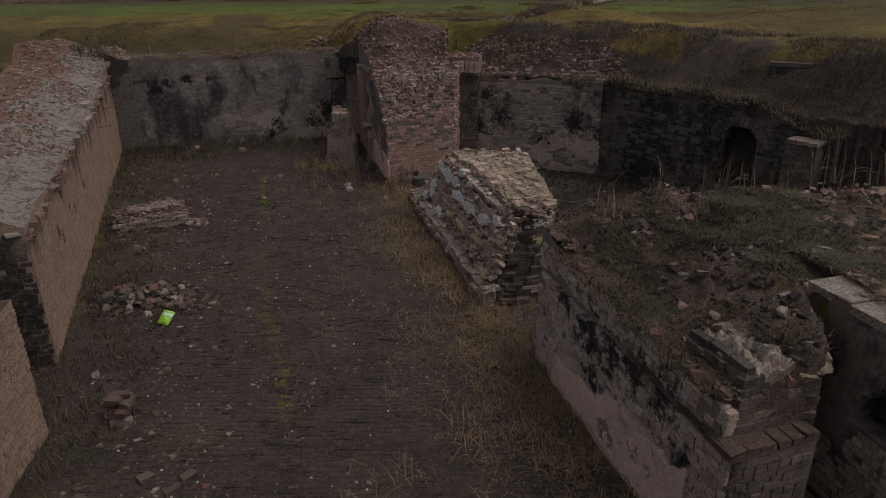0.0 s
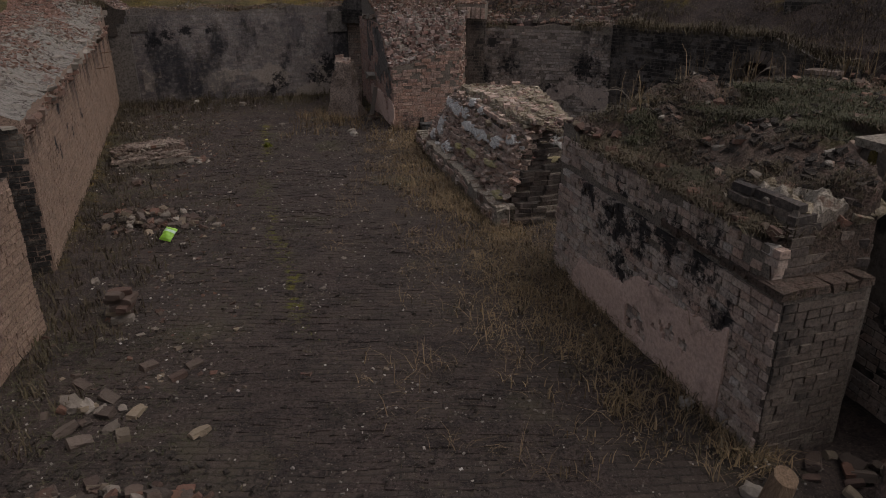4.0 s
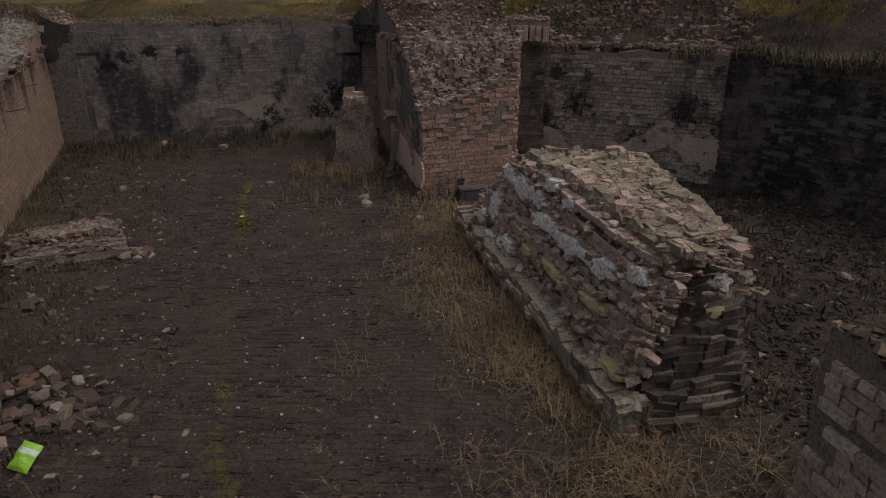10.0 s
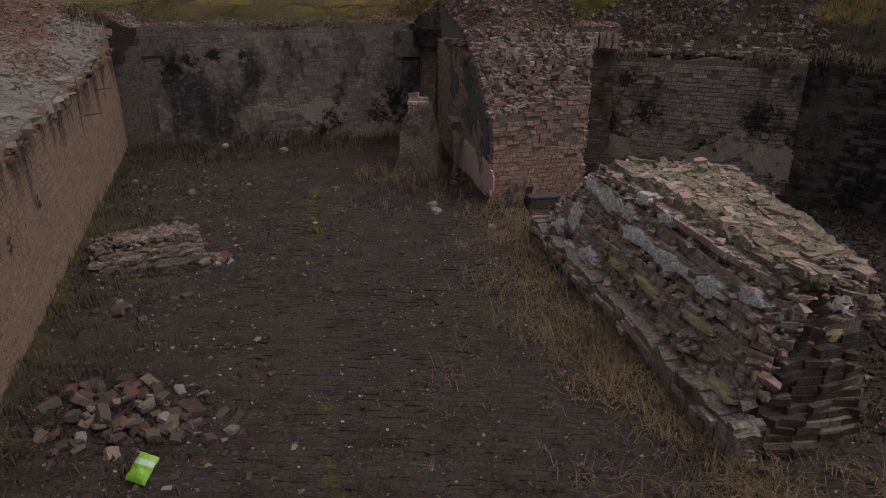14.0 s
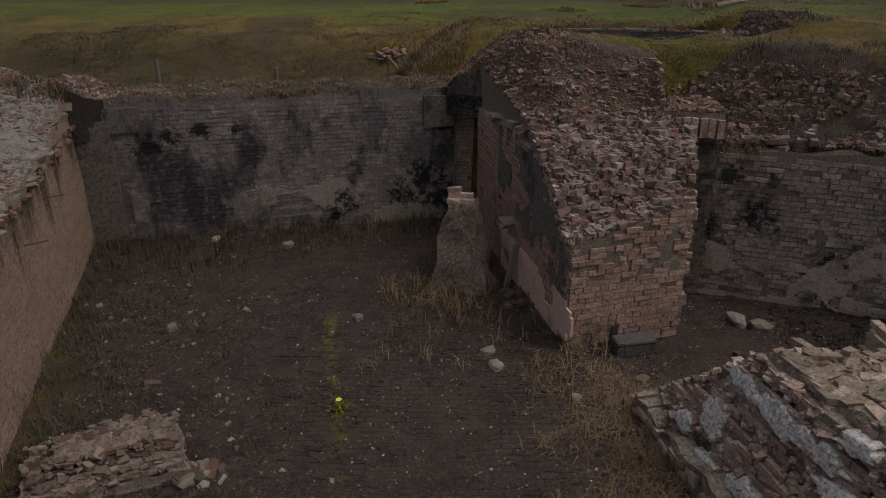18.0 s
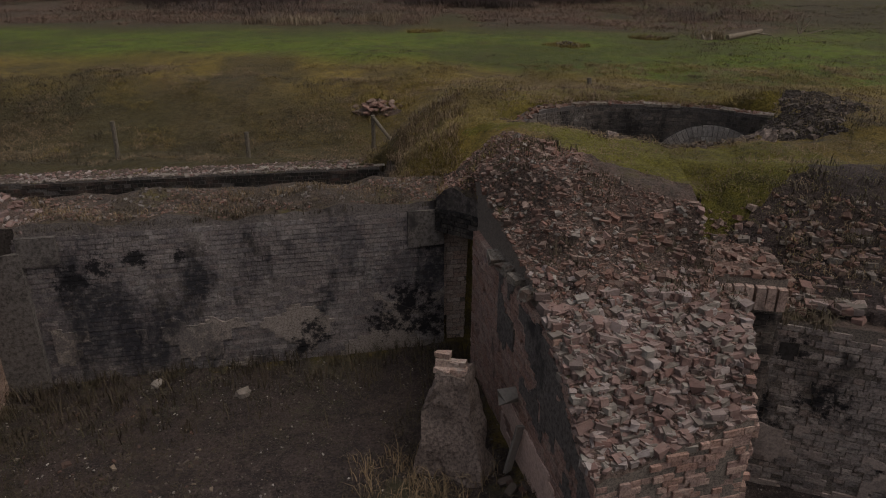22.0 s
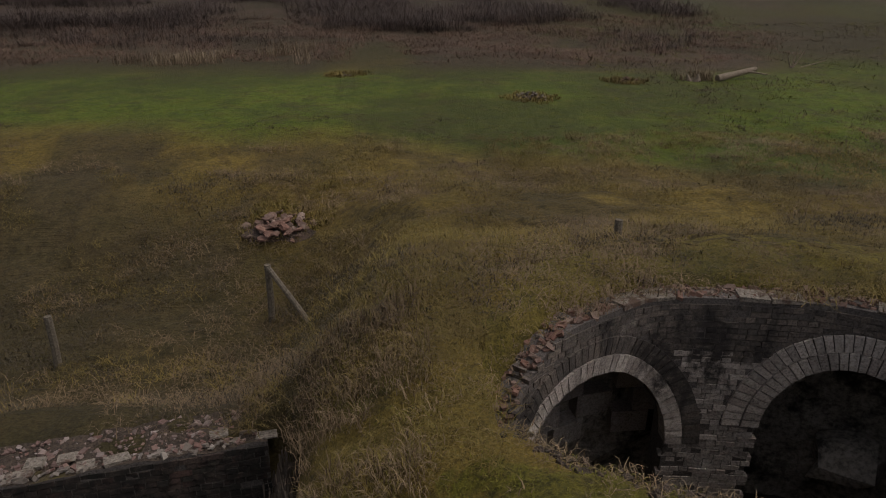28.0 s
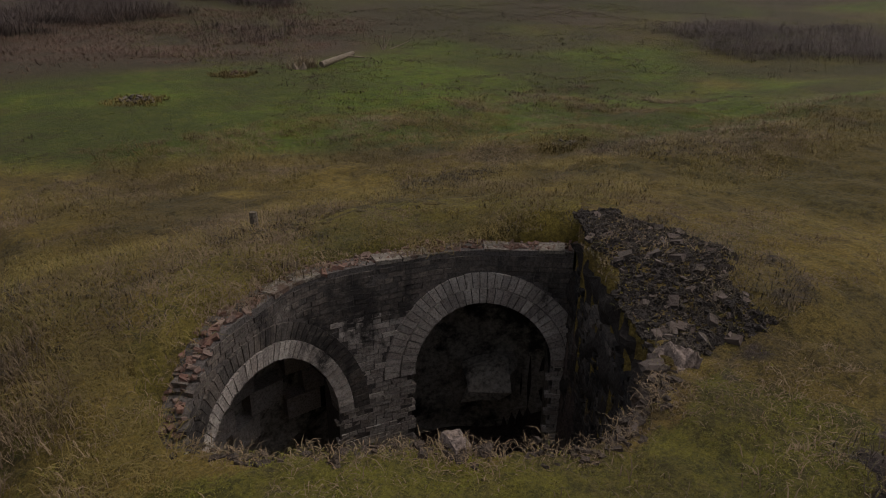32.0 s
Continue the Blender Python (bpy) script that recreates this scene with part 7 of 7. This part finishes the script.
grow("bank_weeds", 11000, (0.3, 12, 9.5, 21.5), m_weed, "dead brown weeds on the bank", lambda x, y, g: out_of(x, y) & (dist_to(FACES_RIGHT, x, y) < 2.3 + 1.3 * smooth(3, 5, x)) & (dist_to(FACES_RIGHT, x, y) > 0.75 - 0.7 * smooth(4.2, 5, x) - 0.5 * (g.uniform(0, 1, len(x)) < 0.25)) & ~mossy(x, y) & clump(x, y, 0.9, 41, -0.3), 0.15, 11, 0.18, 0.0042, 1.7, 37)
grow("bank_straw", 3200, (0.3, 12, 9.5, 21), m_dry, "dead straw on the bank", lambda x, y, g: out_of(x, y) & clump(x, y, 0.7, 43, 0.1) & ((y > 18.5) | (x > 5)), 0.11, 9, 0.16, 0.005, 1.4, 38)
grow("block_weeds", 15000, (1.4, 8, 4.8, 8.6), m_weed, "dark tangled weeds on the wall block", lambda x, y, g: inside(BQ, x, y) & clump(x, y, 1.6, 45, -0.05), 0.06, 12, 0.12, 0.0038, 2.6, 39, zf=top_b)
grow("block_green_weeds", 9000, (1.6, 4.4, 4.9, 8.2), m_creep, "grey-green creeping weeds on the wall block", lambda x, y, g: inside(BQ, x, y) & clump(x, y, 1.1, 47, -0.1), 0.085, 12, 0.11, 0.004, 2.2, 40, zf=top_b)
grow("block_tall_stalks", 160, (1.6, 9, 7.4, 8.9), m_dry, "tall dry stalks along the far edge of the block", lambda x, y, g: inside([(1.5, 7.9), (9.2, 8.4), (9.2, 8.9), (1.5, 8.2)], x, y) | (g.uniform(0, 1, len(x)) < 0.1), 0.5, 5, 0.1, 0.004, 0.5, 41, zf=top_b)
grow("wall_foot_weeds", 5200, (-9.3, -3.6, 4.5, 19.5), m_weed, "dark weeds along the foot of the pink wall", lambda x, y, g: inside(ROOM, x, y) & (g.uniform(0, 1, len(x)) < np.exp(-dist_to([(-4.3, 4.5), (-4.62, 6.9), (-5.22, 8.15), (-9.15, 19.6)], x, y) / 0.75)), 0.17, 8, 0.13, 0.006, 0.9, 42)
grow("end_wall_weeds", 1700, (-9, -2.3, 18.2, 21), m_weed, "dead weeds below the end wall", lambda x, y, g: inside(ROOM, x, y) & (g.uniform(0, 1, len(x)) < np.exp(-dist_to([(-9.1, 19.5), (-2.86, 21.07), (-2.0, 18.2)], x, y) / 0.45)), 0.26, 8, 0.14, 0.006, 0.7, 43)
grow("pier_foot_straw", 700, (-3.9, -0.2, 15.3, 18.3), m_dry, "dry straw by the pier and the leaning slab", lambda x, y, g: inside(ROOM, x, y) & (g.uniform(0, 1, len(x)) < np.exp(-dist_to([(-3.3, 17.7), (-2.6, 17.3)], x, y) / 0.5) + 0.6 * np.exp(-dist_to([(-1.35, 16.0), (0.2, 16.5)], x, y) / 0.25)), 0.25, 9, 0.14, 0.006, 1.0, 44)
edge = [(-0.75, 15.2), (0.55, 9.7), (1.15, 8.3), (2.15, 4.3)]
grow("verge_straw", 5200, (-1.9, 2.4, 4.2, 16), m_dry, "dry grass along the foot of the ruined walls", lambda x, y, g: inside(ROOM, x, y) & (g.uniform(0, 1, len(x)) < 0.9 * np.exp(-dist_to(edge, x, y) / 0.38)) & clump(x, y, 0.8, 51, -0.35), 0.16, 9, 0.13, 0.0055, 1.1, 45)
grow("verge_weeds", 1800, (-1.9, 2.4, 4.2, 16), m_weed, "dark weeds along the foot of the ruined walls", lambda x, y, g: inside(ROOM, x, y) & (g.uniform(0, 1, len(x)) < np.exp(-dist_to(edge, x, y) / 0.3)), 0.17, 8, 0.13, 0.006, 1.0, 46)
grow("floor_moss_tufts", 16000, (-4.8, -1.4, 6, 17.2), m_green, "thin green strip of moss and grass on the floor", lambda x, y, g: (dist_to(STRIP, x, y) < 0.1 + 0.12 * g.uniform(0, 1, len(x))) & clump(x, y, 0.9, 53, -0.15), 0.028, 9, 0.09, 0.0035, 1.8, 47)
grow("floor_weeds", 2600, (-8, 1, 4, 19), m_weed, "scattered low weeds on the floor", lambda x, y, g: inside(ROOM, x, y) & clump(x, y, 0.7, 55, 0.2), 0.05, 7, 0.14, 0.005, 1.3, 48)
grow("creeping_weeds", 15000, (-9, -2.2, 4, 20.6), m_creep, "grey-green creeping weeds over the floor", lambda x, y, g: inside(ROOM, x, y) & (g.uniform(0, 1, len(x)) < np.exp(-dist_to([(-4.2, 4), (-4.7, 7), (-5.3, 8.15), (-9.15, 19.6), (-3, 20.9)], x, y) / 1.3)) & clump(x, y, 0.8, 99, -0.35), 0.055, 9, 0.13, 0.0042, 2.2, 76)
grow("floor_litter", 9000, (-9, 1.2, 3.6, 20.6), m_weed, "dead leaf litter and stems matted on the floor", lambda x, y, g: inside(ROOM, x, y) & clump(x, y, 0.6, 101, -0.1), 0.035, 8, 0.16, 0.0045, 3.0, 77)
grow("verge_mat", 9000, (-1.9, 2.4, 4.2, 16), m_dry, "matted dead grass along the ruined walls", lambda x, y, g: inside(ROOM, x, y) & (g.uniform(0, 1, len(x)) < np.exp(-dist_to(edge, x, y) / 0.6)) & clump(x, y, 0.9, 103, -0.35), 0.13, 11, 0.15, 0.0036, 2.6, 78, var=(0.4, 1.7))
grow("floor_far_weeds", 3200, (-8.8, -1.5, 13.5, 20.8), m_weed, "low dark weeds over the far part of the floor", lambda x, y, g: inside(ROOM, x, y) & clump(x, y, 0.6, 91, -0.1) & (g.uniform(0, 1, len(x)) < smooth(13, 18, y)), 0.07, 9, 0.15, 0.005, 1.4, 73)
grow("side_room_weeds", 700, (1.5, 8.5, 9, 17), m_weed, "dark weeds in the side room", lambda x, y, g: inside(ROOM, x, y) & clump(x, y, 0.8, 57, -0.1), 0.2, 8, 0.16, 0.007, 0.9, 49)
grow("end_wall_top_straw", 1500, (-9.3, -2.9, 19.6, 22.3), m_dry, "thin grass on the end wall top", lambda x, y, g: inside(FQ, x, y) & clump(x, y, 1.2, 59, 0.05), 0.1, 7, 0.1, 0.006, 1.0, 50, zf=fw_top)
grow("pier_top_weeds", 2600, (-2.8, 0.6, 17, 21.9), m_weed, "dead weeds among the pier rubble", lambda x, y, g: inside(PQ, x, y) & (y > 17.8) & clump(x, y, 1.1, 105, -0.1), 0.10, 9, 0.1, 0.005, 0.8, 51, zf=pier_top)
grow("niche_straw", 420, (-3, -1.7, 20.4, 22), m_tuss, "thin yellowed grass over the niche", lambda x, y, g: inside(NQ, x, y) & clump(x, y, 1.2, 87, -0.1), 0.06, 9, 0.09, 0.004, 1.3, 70, zf=niche_top)
grow("end_wall_soil_grass", 2600, (-9.3, -2.9, 19.6, 22.3), m_weed, "brown dead grass on the end wall top", lambda x, y, g: inside(FQ, x, y) & clump(x, y, 0.9, 89, -0.2), 0.06, 9, 0.1, 0.0045, 1.5, 72, zf=fw_top)
grow("trench_brambles", 420, (-12, -4, 20, 24.5), m_twig, "bare bramble stems in the trench", lambda x, y, g: inside(TRENCH, x, y), 1.1, 6, 0.3, 0.006, 0.9, 52)
hang = np.array([(-4.06 + 0.14 * rng.random(), rng.uniform(22.3, 24.3), rng.uniform(1.3, 2.35), 1.0) for _ in range(420)])
tagged(tufts("hanging_roots", hang, m_twig, -0.7, 7, 0.1, 0.008, 0.25, 53), "grey roots and dead grass hanging over the trench end", "roots", kind="stuff")
grow("lawn_tufts", 9000, (-26, 34, 34, 50), m_green, "mown green grass strip", lambda x, y, g: LAWN(x, y) > g.uniform(0.2, 0.9, len(x)), 0.03, 8, 0.25, 0.012, 3.0, 54)
brk = lambda x, y: (smooth(47.0, 49.5, y + 1.6 * vnoise(x, y, 0.25, 61) + 0.0 * x) * (1 - smooth(13, 17, x - 0.15 * (y - 46)))) * (1 - smooth(-5.5, -4.5, x) * (1 - smooth(-3.2, -2.0, x)) * (y < 53))
grow("bracken", 9000, (-45, 22, 45.5, 66), m_bracken, "flattened rust-brown bracken beyond the lawn", lambda x, y, g: (brk(x, y) > g.uniform(0.2, 1, len(x))) & clump(x, y, 0.5, 117, -0.25), 0.2, 16, 0.5, 0.010, 3.6, 55, var=(0.3, 1.6))
grow("far_tufts", 6000, (6, 40, 33, 62), m_weed, "dark rough tufts on the far grass", lambda x, y, g: clump(x, y, 0.4, 123, 0.0), 0.12, 9, 0.3, 0.010, 2.4, 79)
grow("far_green_tufts", 5000, (4, 40, 36, 62), m_green, "green tufts on the far grass", lambda x, y, g: clump(x, y, 0.3, 125, 0.0), 0.08, 9, 0.3, 0.012, 2.4, 80)
grow("reeds", 900, (-14, -6.5, 48, 54), m_reed, "pale dead reeds at the lawn edge", lambda x, y, g: clump(x, y, 0.35, 63, 0.15), 0.5, 9, 0.35, 0.010, 0.7, 56)
grow("log_reeds", 26, (7.7, 8.8, 43.8, 44.6), m_reed, "pale dead reeds by the log", None, 0.5, 16, 0.25, 0.009, 0.8, 69)
grow("reed_thicket", 1300, (-30, 14, 51, 66), m_scrub, "brown reed thicket", lambda x, y, g: (brk(x, y) > 0.5) & clump(x, y, 0.2, 65, 0.15) & (y > 53 + 2 * vnoise(x, y, 0.3, 85)), 0.5, 24, 0.5, 0.008, 2.6, 57, var=(0.3, 1.7))
grow("dark_scrub", 3600, (-60, 18, 56, 80), m_scrub, "dark bare scrub beyond the bracken", lambda x, y, g: (y > 60 + 3 * vnoise(x, y, 0.12, 75) + 0.3 * np.clip(x, 0, 99)) & clump(x, y, 0.25, 77, 0.0), 1.0, 40, 1.0, 0.010, 3.4, 58, var=(0.3, 1.5))
grow("side_scrub", 1500, (22, 48, 27, 50), m_scrub, "bare brown shrubs at the lawn side", lambda x, y, g: (np.hypot((x - 33) / 8, (y - 37) / 8) < 0.8 + 0.5 * vnoise(x, y, 0.35, 79)), 0.6, 60, 1.5, 0.005, 4.5, 59, var=(0.3, 1.4))


rg = np.array([(x, y, z, rng.uniform(0.6, 1.3)) for x, y, z in ground_at(rim, dig=False)])
tagged(tufts("rim_tufts", rg, m_dry, 0.055, 12, 0.12, 0.0035, 2.2, 64), "grass tufts over the pit rim", "grass", kind="stuff")
grow("pit_bank_weeds", 500, (2.0, 4.2, 21.3, 25), m_weed, "dead weeds on the pit bank", lambda x, y, g: inside([(2.0, 21.7), (3.9, 21.3), (4.2, 23.4), (3.4, 24.7)], x, y), 0.1, 10, 0.16, 0.0045, 1.9, 60, dig=False)
over = [(*f3.spot(s, 0, rng.uniform(-0.35, 0.02))[:2], f3_top(s) - 0.03, rng.uniform(0.6, 1.4)) for s in np.linspace(0, f3.len, 420)]
over += [(*f2.spot(s, 0, rng.uniform(-0.5, 0.02))[:2], 2.2, rng.uniform(0.6, 1.3)) for s in [0.6 + 0.6 * rng.random() if i % 4 == 0 else 2.7 + 0.85 * rng.random() for i in range(110)]]
tagged(tufts("overhanging_weeds", np.array(over), m_weed, 0.26, 9, 0.16, 0.006, 1.4, 61), "dead weeds hanging over the side room walls", "weeds", kind="stuff")
over = [(*fw.spot(s, 0, rng.uniform(-0.3, 0.0))[:2], 2.5, rng.uniform(0.5, 1.2)) for s in np.linspace(0.2, fw.len, 260)]
tagged(tufts("end_wall_edge_weeds", np.array(over), m_weed, 0.14, 9, 0.12, 0.005, 1.3, 62), "dead weeds along the edge of the end wall", "weeds", kind="stuff")
lw_c = [(-9.15 + rng.uniform(-0.5, 0.2), 19.3 + rng.uniform(-0.5, 0.4), 0, rng.uniform(0.6, 1.2)) for _ in range(70)]
tagged(tufts("corner_weeds", np.array([(x, y, lw_top(x, y) - 0.05, k) for x, y, _, k in lw_c]), m_weed, 0.3, 9, 0.14, 0.006, 1.0, 63), "dark weeds on the wall corner", "weeds", kind="stuff")

# ==== things in the field ====
m_wood = rough_mat("silvered_fence_wood", [(0.10, 0.084, 0.06), (0.15, 0.125, 0.09), (0.075, 0.063, 0.048)], 6, 30, 0.01)


def rod(a, b, r0, r1, n=8):
    a, b = Vector(a), Vector(b)
    q = (b - a).to_track_quat('Z', 'Y').to_matrix()
    v = []
    for c, r in ((a, r0), (a.lerp(b, 0.5) + Vector((0.01, 0, 0)), (r0 + r1) / 2), (b, r1)):
        v += [tuple(c + q @ Vector((math.cos(6.2832 * i / n) * r, math.sin(6.2832 * i / n) * r, 0))) for i in range(n)]
    f = [(k * n + i, k * n + (i + 1) % n, k * n + n + (i + 1) % n, k * n + n + i) for k in range(2) for i in range(n)]
    return v, f + [tuple(range(n - 1, -1, -1)), tuple(range(2 * n, 3 * n))]


def fence_post(x, y, h, brace=None, label="weathered wooden fence post standing in rough grass"):
    root = tagged(new("fence_post"), label, "post", "posts in the field")
    z = floor_z(x, y)
    root.location = (x, y, z)
    obj("post", *rod((0, 0, -0.15), (0.02, 0.01, h), 0.06, 0.055), m_wood, root)
    if brace:
        obj("brace", *rod((0.02, 0, h - 0.04), brace, 0.045, 0.045), m_wood, root, "slanting brace rail")


fence_post(-5.02, 29.2, 1.05, (0.95, -0.9, 0.1), "weathered fence post with a slanting brace")
fence_post(-11.5, 28.3, 1.0)
fence_post(-8.0, 27.95, 0.85)
fence_post(0.24, 27.6, 0.28, None, "short wooden peg in the grass")


def lump(x, y, size, n, mat, label, seed, name="stone_heap", cat="heap"):
    """A rounded heap: a core and the pieces that stick out of it."""
    r = random.Random(seed)
    root = tagged(new(name), label, cat)
    z = floor_z(x, y)
    root.location = (x, y, z - size * 0.19)
    pts, fc = chunk_pts(r, (size * 0.8, size * 0.62, size * 0.34), 0.8)
    obj("core", pts, fc, m_rubble, root)
    for _ in range(n):
        a, e = r.uniform(0, 6.28), r.uniform(0.0, 1.4)
        p = (math.cos(a) * math.cos(e) * size * 0.48 * r.uniform(0.6, 1.1), math.sin(a) * math.cos(e) * size * 0.36, size * (0.06 + 0.2 * math.sin(e)))
        q, f2 = CHUNKS[r.randrange(8)]
        s = size * (0.045 + 0.13 * r.random() ** 2)
        m = pose(*p, r.uniform(-40, 40), r.uniform(-40, 40), r.uniform(0, 360)) @ Matrix.Diagonal((s, s, s * 0.7, 1))
        obj("piece", [tuple(m @ Vector(c)) for c in q], f2, mat, root)


lump(-5.2, 31.9, 1.9, 110, m_red_crumb, "heap of pale masonry rubble half sunk in grass", 1)
lump(8.4, 29.9, 1.3, 36, m_twig, "heap of reddish cut brushwood on the grass", 2, "brush_heap")
lump(1.45, 40.7, 1.5, 30, m_twig, "low brown heap of logs and debris on the lawn edge", 3, "brush_heap")
lump(-4.6, 45.4, 1.3, 8, m_weed, "low dark heap at the lawn edge", 4, "brush_heap")
lump(5.5, 43.6, 1.3, 8, m_bracken, "low dark brush heap by the bracken", 5, "brush_heap")
ht = []
for hx, hy, hr in ((-5.2, 31.9, 0.9), (8.4, 29.9, 0.75), (1.45, 40.7, 0.9), (-4.6, 45.4, 0.8), (5.5, 43.6, 0.8)):
    for i in range(90):
        a, q = rng.uniform(0, 6.283), hr * rng.uniform(0.35, 1.1)
        ht.append((hx + math.cos(a) * q, hy + 0.8 * math.sin(a) * q))
tagged(tufts("heap_tufts", np.array([(x, y, z, rng.uniform(0.6, 1.3)) for x, y, z in ground_at(ht)]), m_tuss, 0.16, 12, 0.16, 0.008, 1.2, 66), "rough grass tufts round the heaps", "grass", kind="stuff")
m_pale_wood = rough_mat("bare_pale_wood", [(0.20, 0.155, 0.105), (0.27, 0.215, 0.155), (0.155, 0.12, 0.08)], 4, 25, 0.01)
log = tagged(new("fallen_log"), "pale barkless log lying at the lawn edge", "log")
log.location = (9.5, 44.0, floor_z(9.5, 44.0))
obj("trunk", *rod((-0.55, -0.2, 0.1), (1.1, 0.3, 0.35), 0.13, 0.09, 10), m_pale_wood, log)
obj("branch", *rod((0.6, 0.15, 0.3), (1.4, -0.1, 0.2), 0.05, 0.02), m_pale_wood, log)
stump = tagged(new("split_stump"), "pale splintered tree stump beside a log", "stump")
stump.location = (8.1, 43.9, floor_z(8.1, 43.9))
for i in range(4):
    a = i * 1.6
    obj("splinter", *rod((math.cos(a) * 0.16, math.sin(a) * 0.14, -0.1), (math.cos(a) * 0.24 + rng.uniform(-0.12, 0.12), math.sin(a) * 0.2, rng.uniform(0.1, 0.3)), 0.16, 0.03, 6), m_pale_wood, stump)
branch = tagged(new("dead_branch"), "pale dead branch sticking up from the scrub", "branch")
branch.location = (13.4, 46.8, floor_z(13.4, 46.8))
for q in ((0.1, 0, 0.8), (0.5, 0.1, 0.7), (-0.3, 0, 0.6), (1.6, 0.3, 0.25)):
    obj("limb", *rod((0, 0, -0.1), q, 0.04, 0.01, 6), m_pale_wood, branch)

# bare twigs on the block
for x, y, seed in ((2.0, 8.0, 1), (3.4, 8.2, 2), (5.0, 8.5, 3)):
    r = random.Random(seed)
    root = tagged(new("dead_bramble"), "bare arching bramble on the wall block", "bramble", "brambles on the block")
    root.location = (x, y, top_b(x, y) - 0.02)
    for i in range(4):
        a = (0, 0, 0)
        d = Vector((r.uniform(-1, 1), r.uniform(-0.6, 0.4), 1.2))
        for k in range(5):
            b = tuple(Vector(a) + d * 0.085)
            obj("stem", *rod(a, b, 0.006, 0.005, 5), m_twig, root)
            d += Vector((r.uniform(-0.3, 0.3), r.uniform(-0.3, 0.3), -0.35))
            a = b

# iron spikes in the pink wall
m_rust = rough_mat("rusted_iron", [(0.10, 0.05, 0.03), (0.16, 0.08, 0.045), (0.07, 0.04, 0.03)], 8, 40, 0.005, rough=0.8)
for s, z in ((9.3, 1.75), (8.1, 1.55)):
    sp = tagged(new("iron_spike"), "rusty iron spike sticking out of the pink wall", "spike", "spikes in the pink wall")
    obj("rod", *rod(lw.spot(s, z, -0.1), lw.spot(s + 0.05, z + 0.03, 0.28), 0.012, 0.01, 6), m_rust, sp)

# hollow in the right-hand bank: its shade painted as an upright black brick sheet
hl = Line([(7.0, 15.25), (8.5, 14.6)])
hol = tagged(sheet("wall_bank_hollow", hl, lambda s: 3.0, m_mortar_dark, thick=0.25, z0=1.8, ds=0.1, dz=0.1, rough=0.05), "dark brick sheet painted as the shade of a hollow in the bank", "wall", kind=S)
brickwork(hol, hl, lambda s: 2.95, m_brick_dark, z0=2.1, single=(0, 2), most=60, seed=91)

# ==== laid bricks that show through the lane ====
r = random.Random(77)
FLOORB = in_mat(STRETCH, m_ground)
lane = []
for j in range(158):
    for i in range(22):
        x, y = -3.9 + i * 0.233 + 0.116 * (j % 2) - 0.09 * (j * 0.083), 3.6 + j * 0.083
        lane.append((x, y))
lane_z = height(np.array([p[0] for p in lane]), np.array([p[1] for p in lane]))
count, paving = 0, Pile()
for (x, y), z in zip(lane, lane_z):
    side = min(x + 4.3 + 0.11 * (y - 4), 0.9 - 0.26 * (y - 6) - x if y > 6 else 1.2 - x)
    if n3(x, y, 6, 0.55) + 0.35 * n3(x, y, 2, 2.2) < -0.12 + 0.5 * max(0.0, 0.7 - side):
        continue
    m = pose(x, y, float(z) - 0.0655 + r.uniform(-0.006, 0.006) + 0.006 * n3(x, y, 3, 1.5), r.uniform(-1.2, 1.2), r.uniform(-1.2, 1.2), r.uniform(-2.5, 2.5) - 2)
    if count < 300 and y < 8.5 and x > -2.2:
        ob = new("brick", r.choice(FLOORB))
        ob.parent, ob.matrix_basis = ground, m
        count += 1
    else:
        paving.add(box_pts(BL - 0.014, 0.068, 0.064, 0.005, r), BOXF, m)
tagged(paving.obj("paving_bricks", m_ground, ground), kind="stuff")

# small yellow-flowering weed in the lane
wd = tagged(new("flowering_weed"), "small green weed with a yellow flower in the lane", "weed")
wd.location = (-3.98, 14.86, floor_z(-3.98, 14.86))
m_petal = Nodes("yellow_petal")
m_petal = m_petal.done(m_petal.ramp(m_petal.noise(20), [(0.55, 0.5, 0.05), (0.65, 0.6, 0.12)]), 0.6)
tufts("leaves", np.array([(0, 0, 0, 1.0), (0.05, 0.04, 0, 0.8), (-0.05, 0.03, 0, 0.9)]), m_green, 0.16, 16, 0.05, 0.012, 1.1, 71, wd)
pv, pf = [(0.0, -0.02, 0.17)], []
for i in range(10):
    a = 0.6283 * i
    pv.append((math.cos(a) * 0.035, -0.02 + math.sin(a) * 0.035, 0.175 + 0.008 * (i % 2)))
    pf.append((0, i + 1, (i + 1) % 10 + 1))
obj("flower", pv, pf, m_petal, wd, "yellow flower")
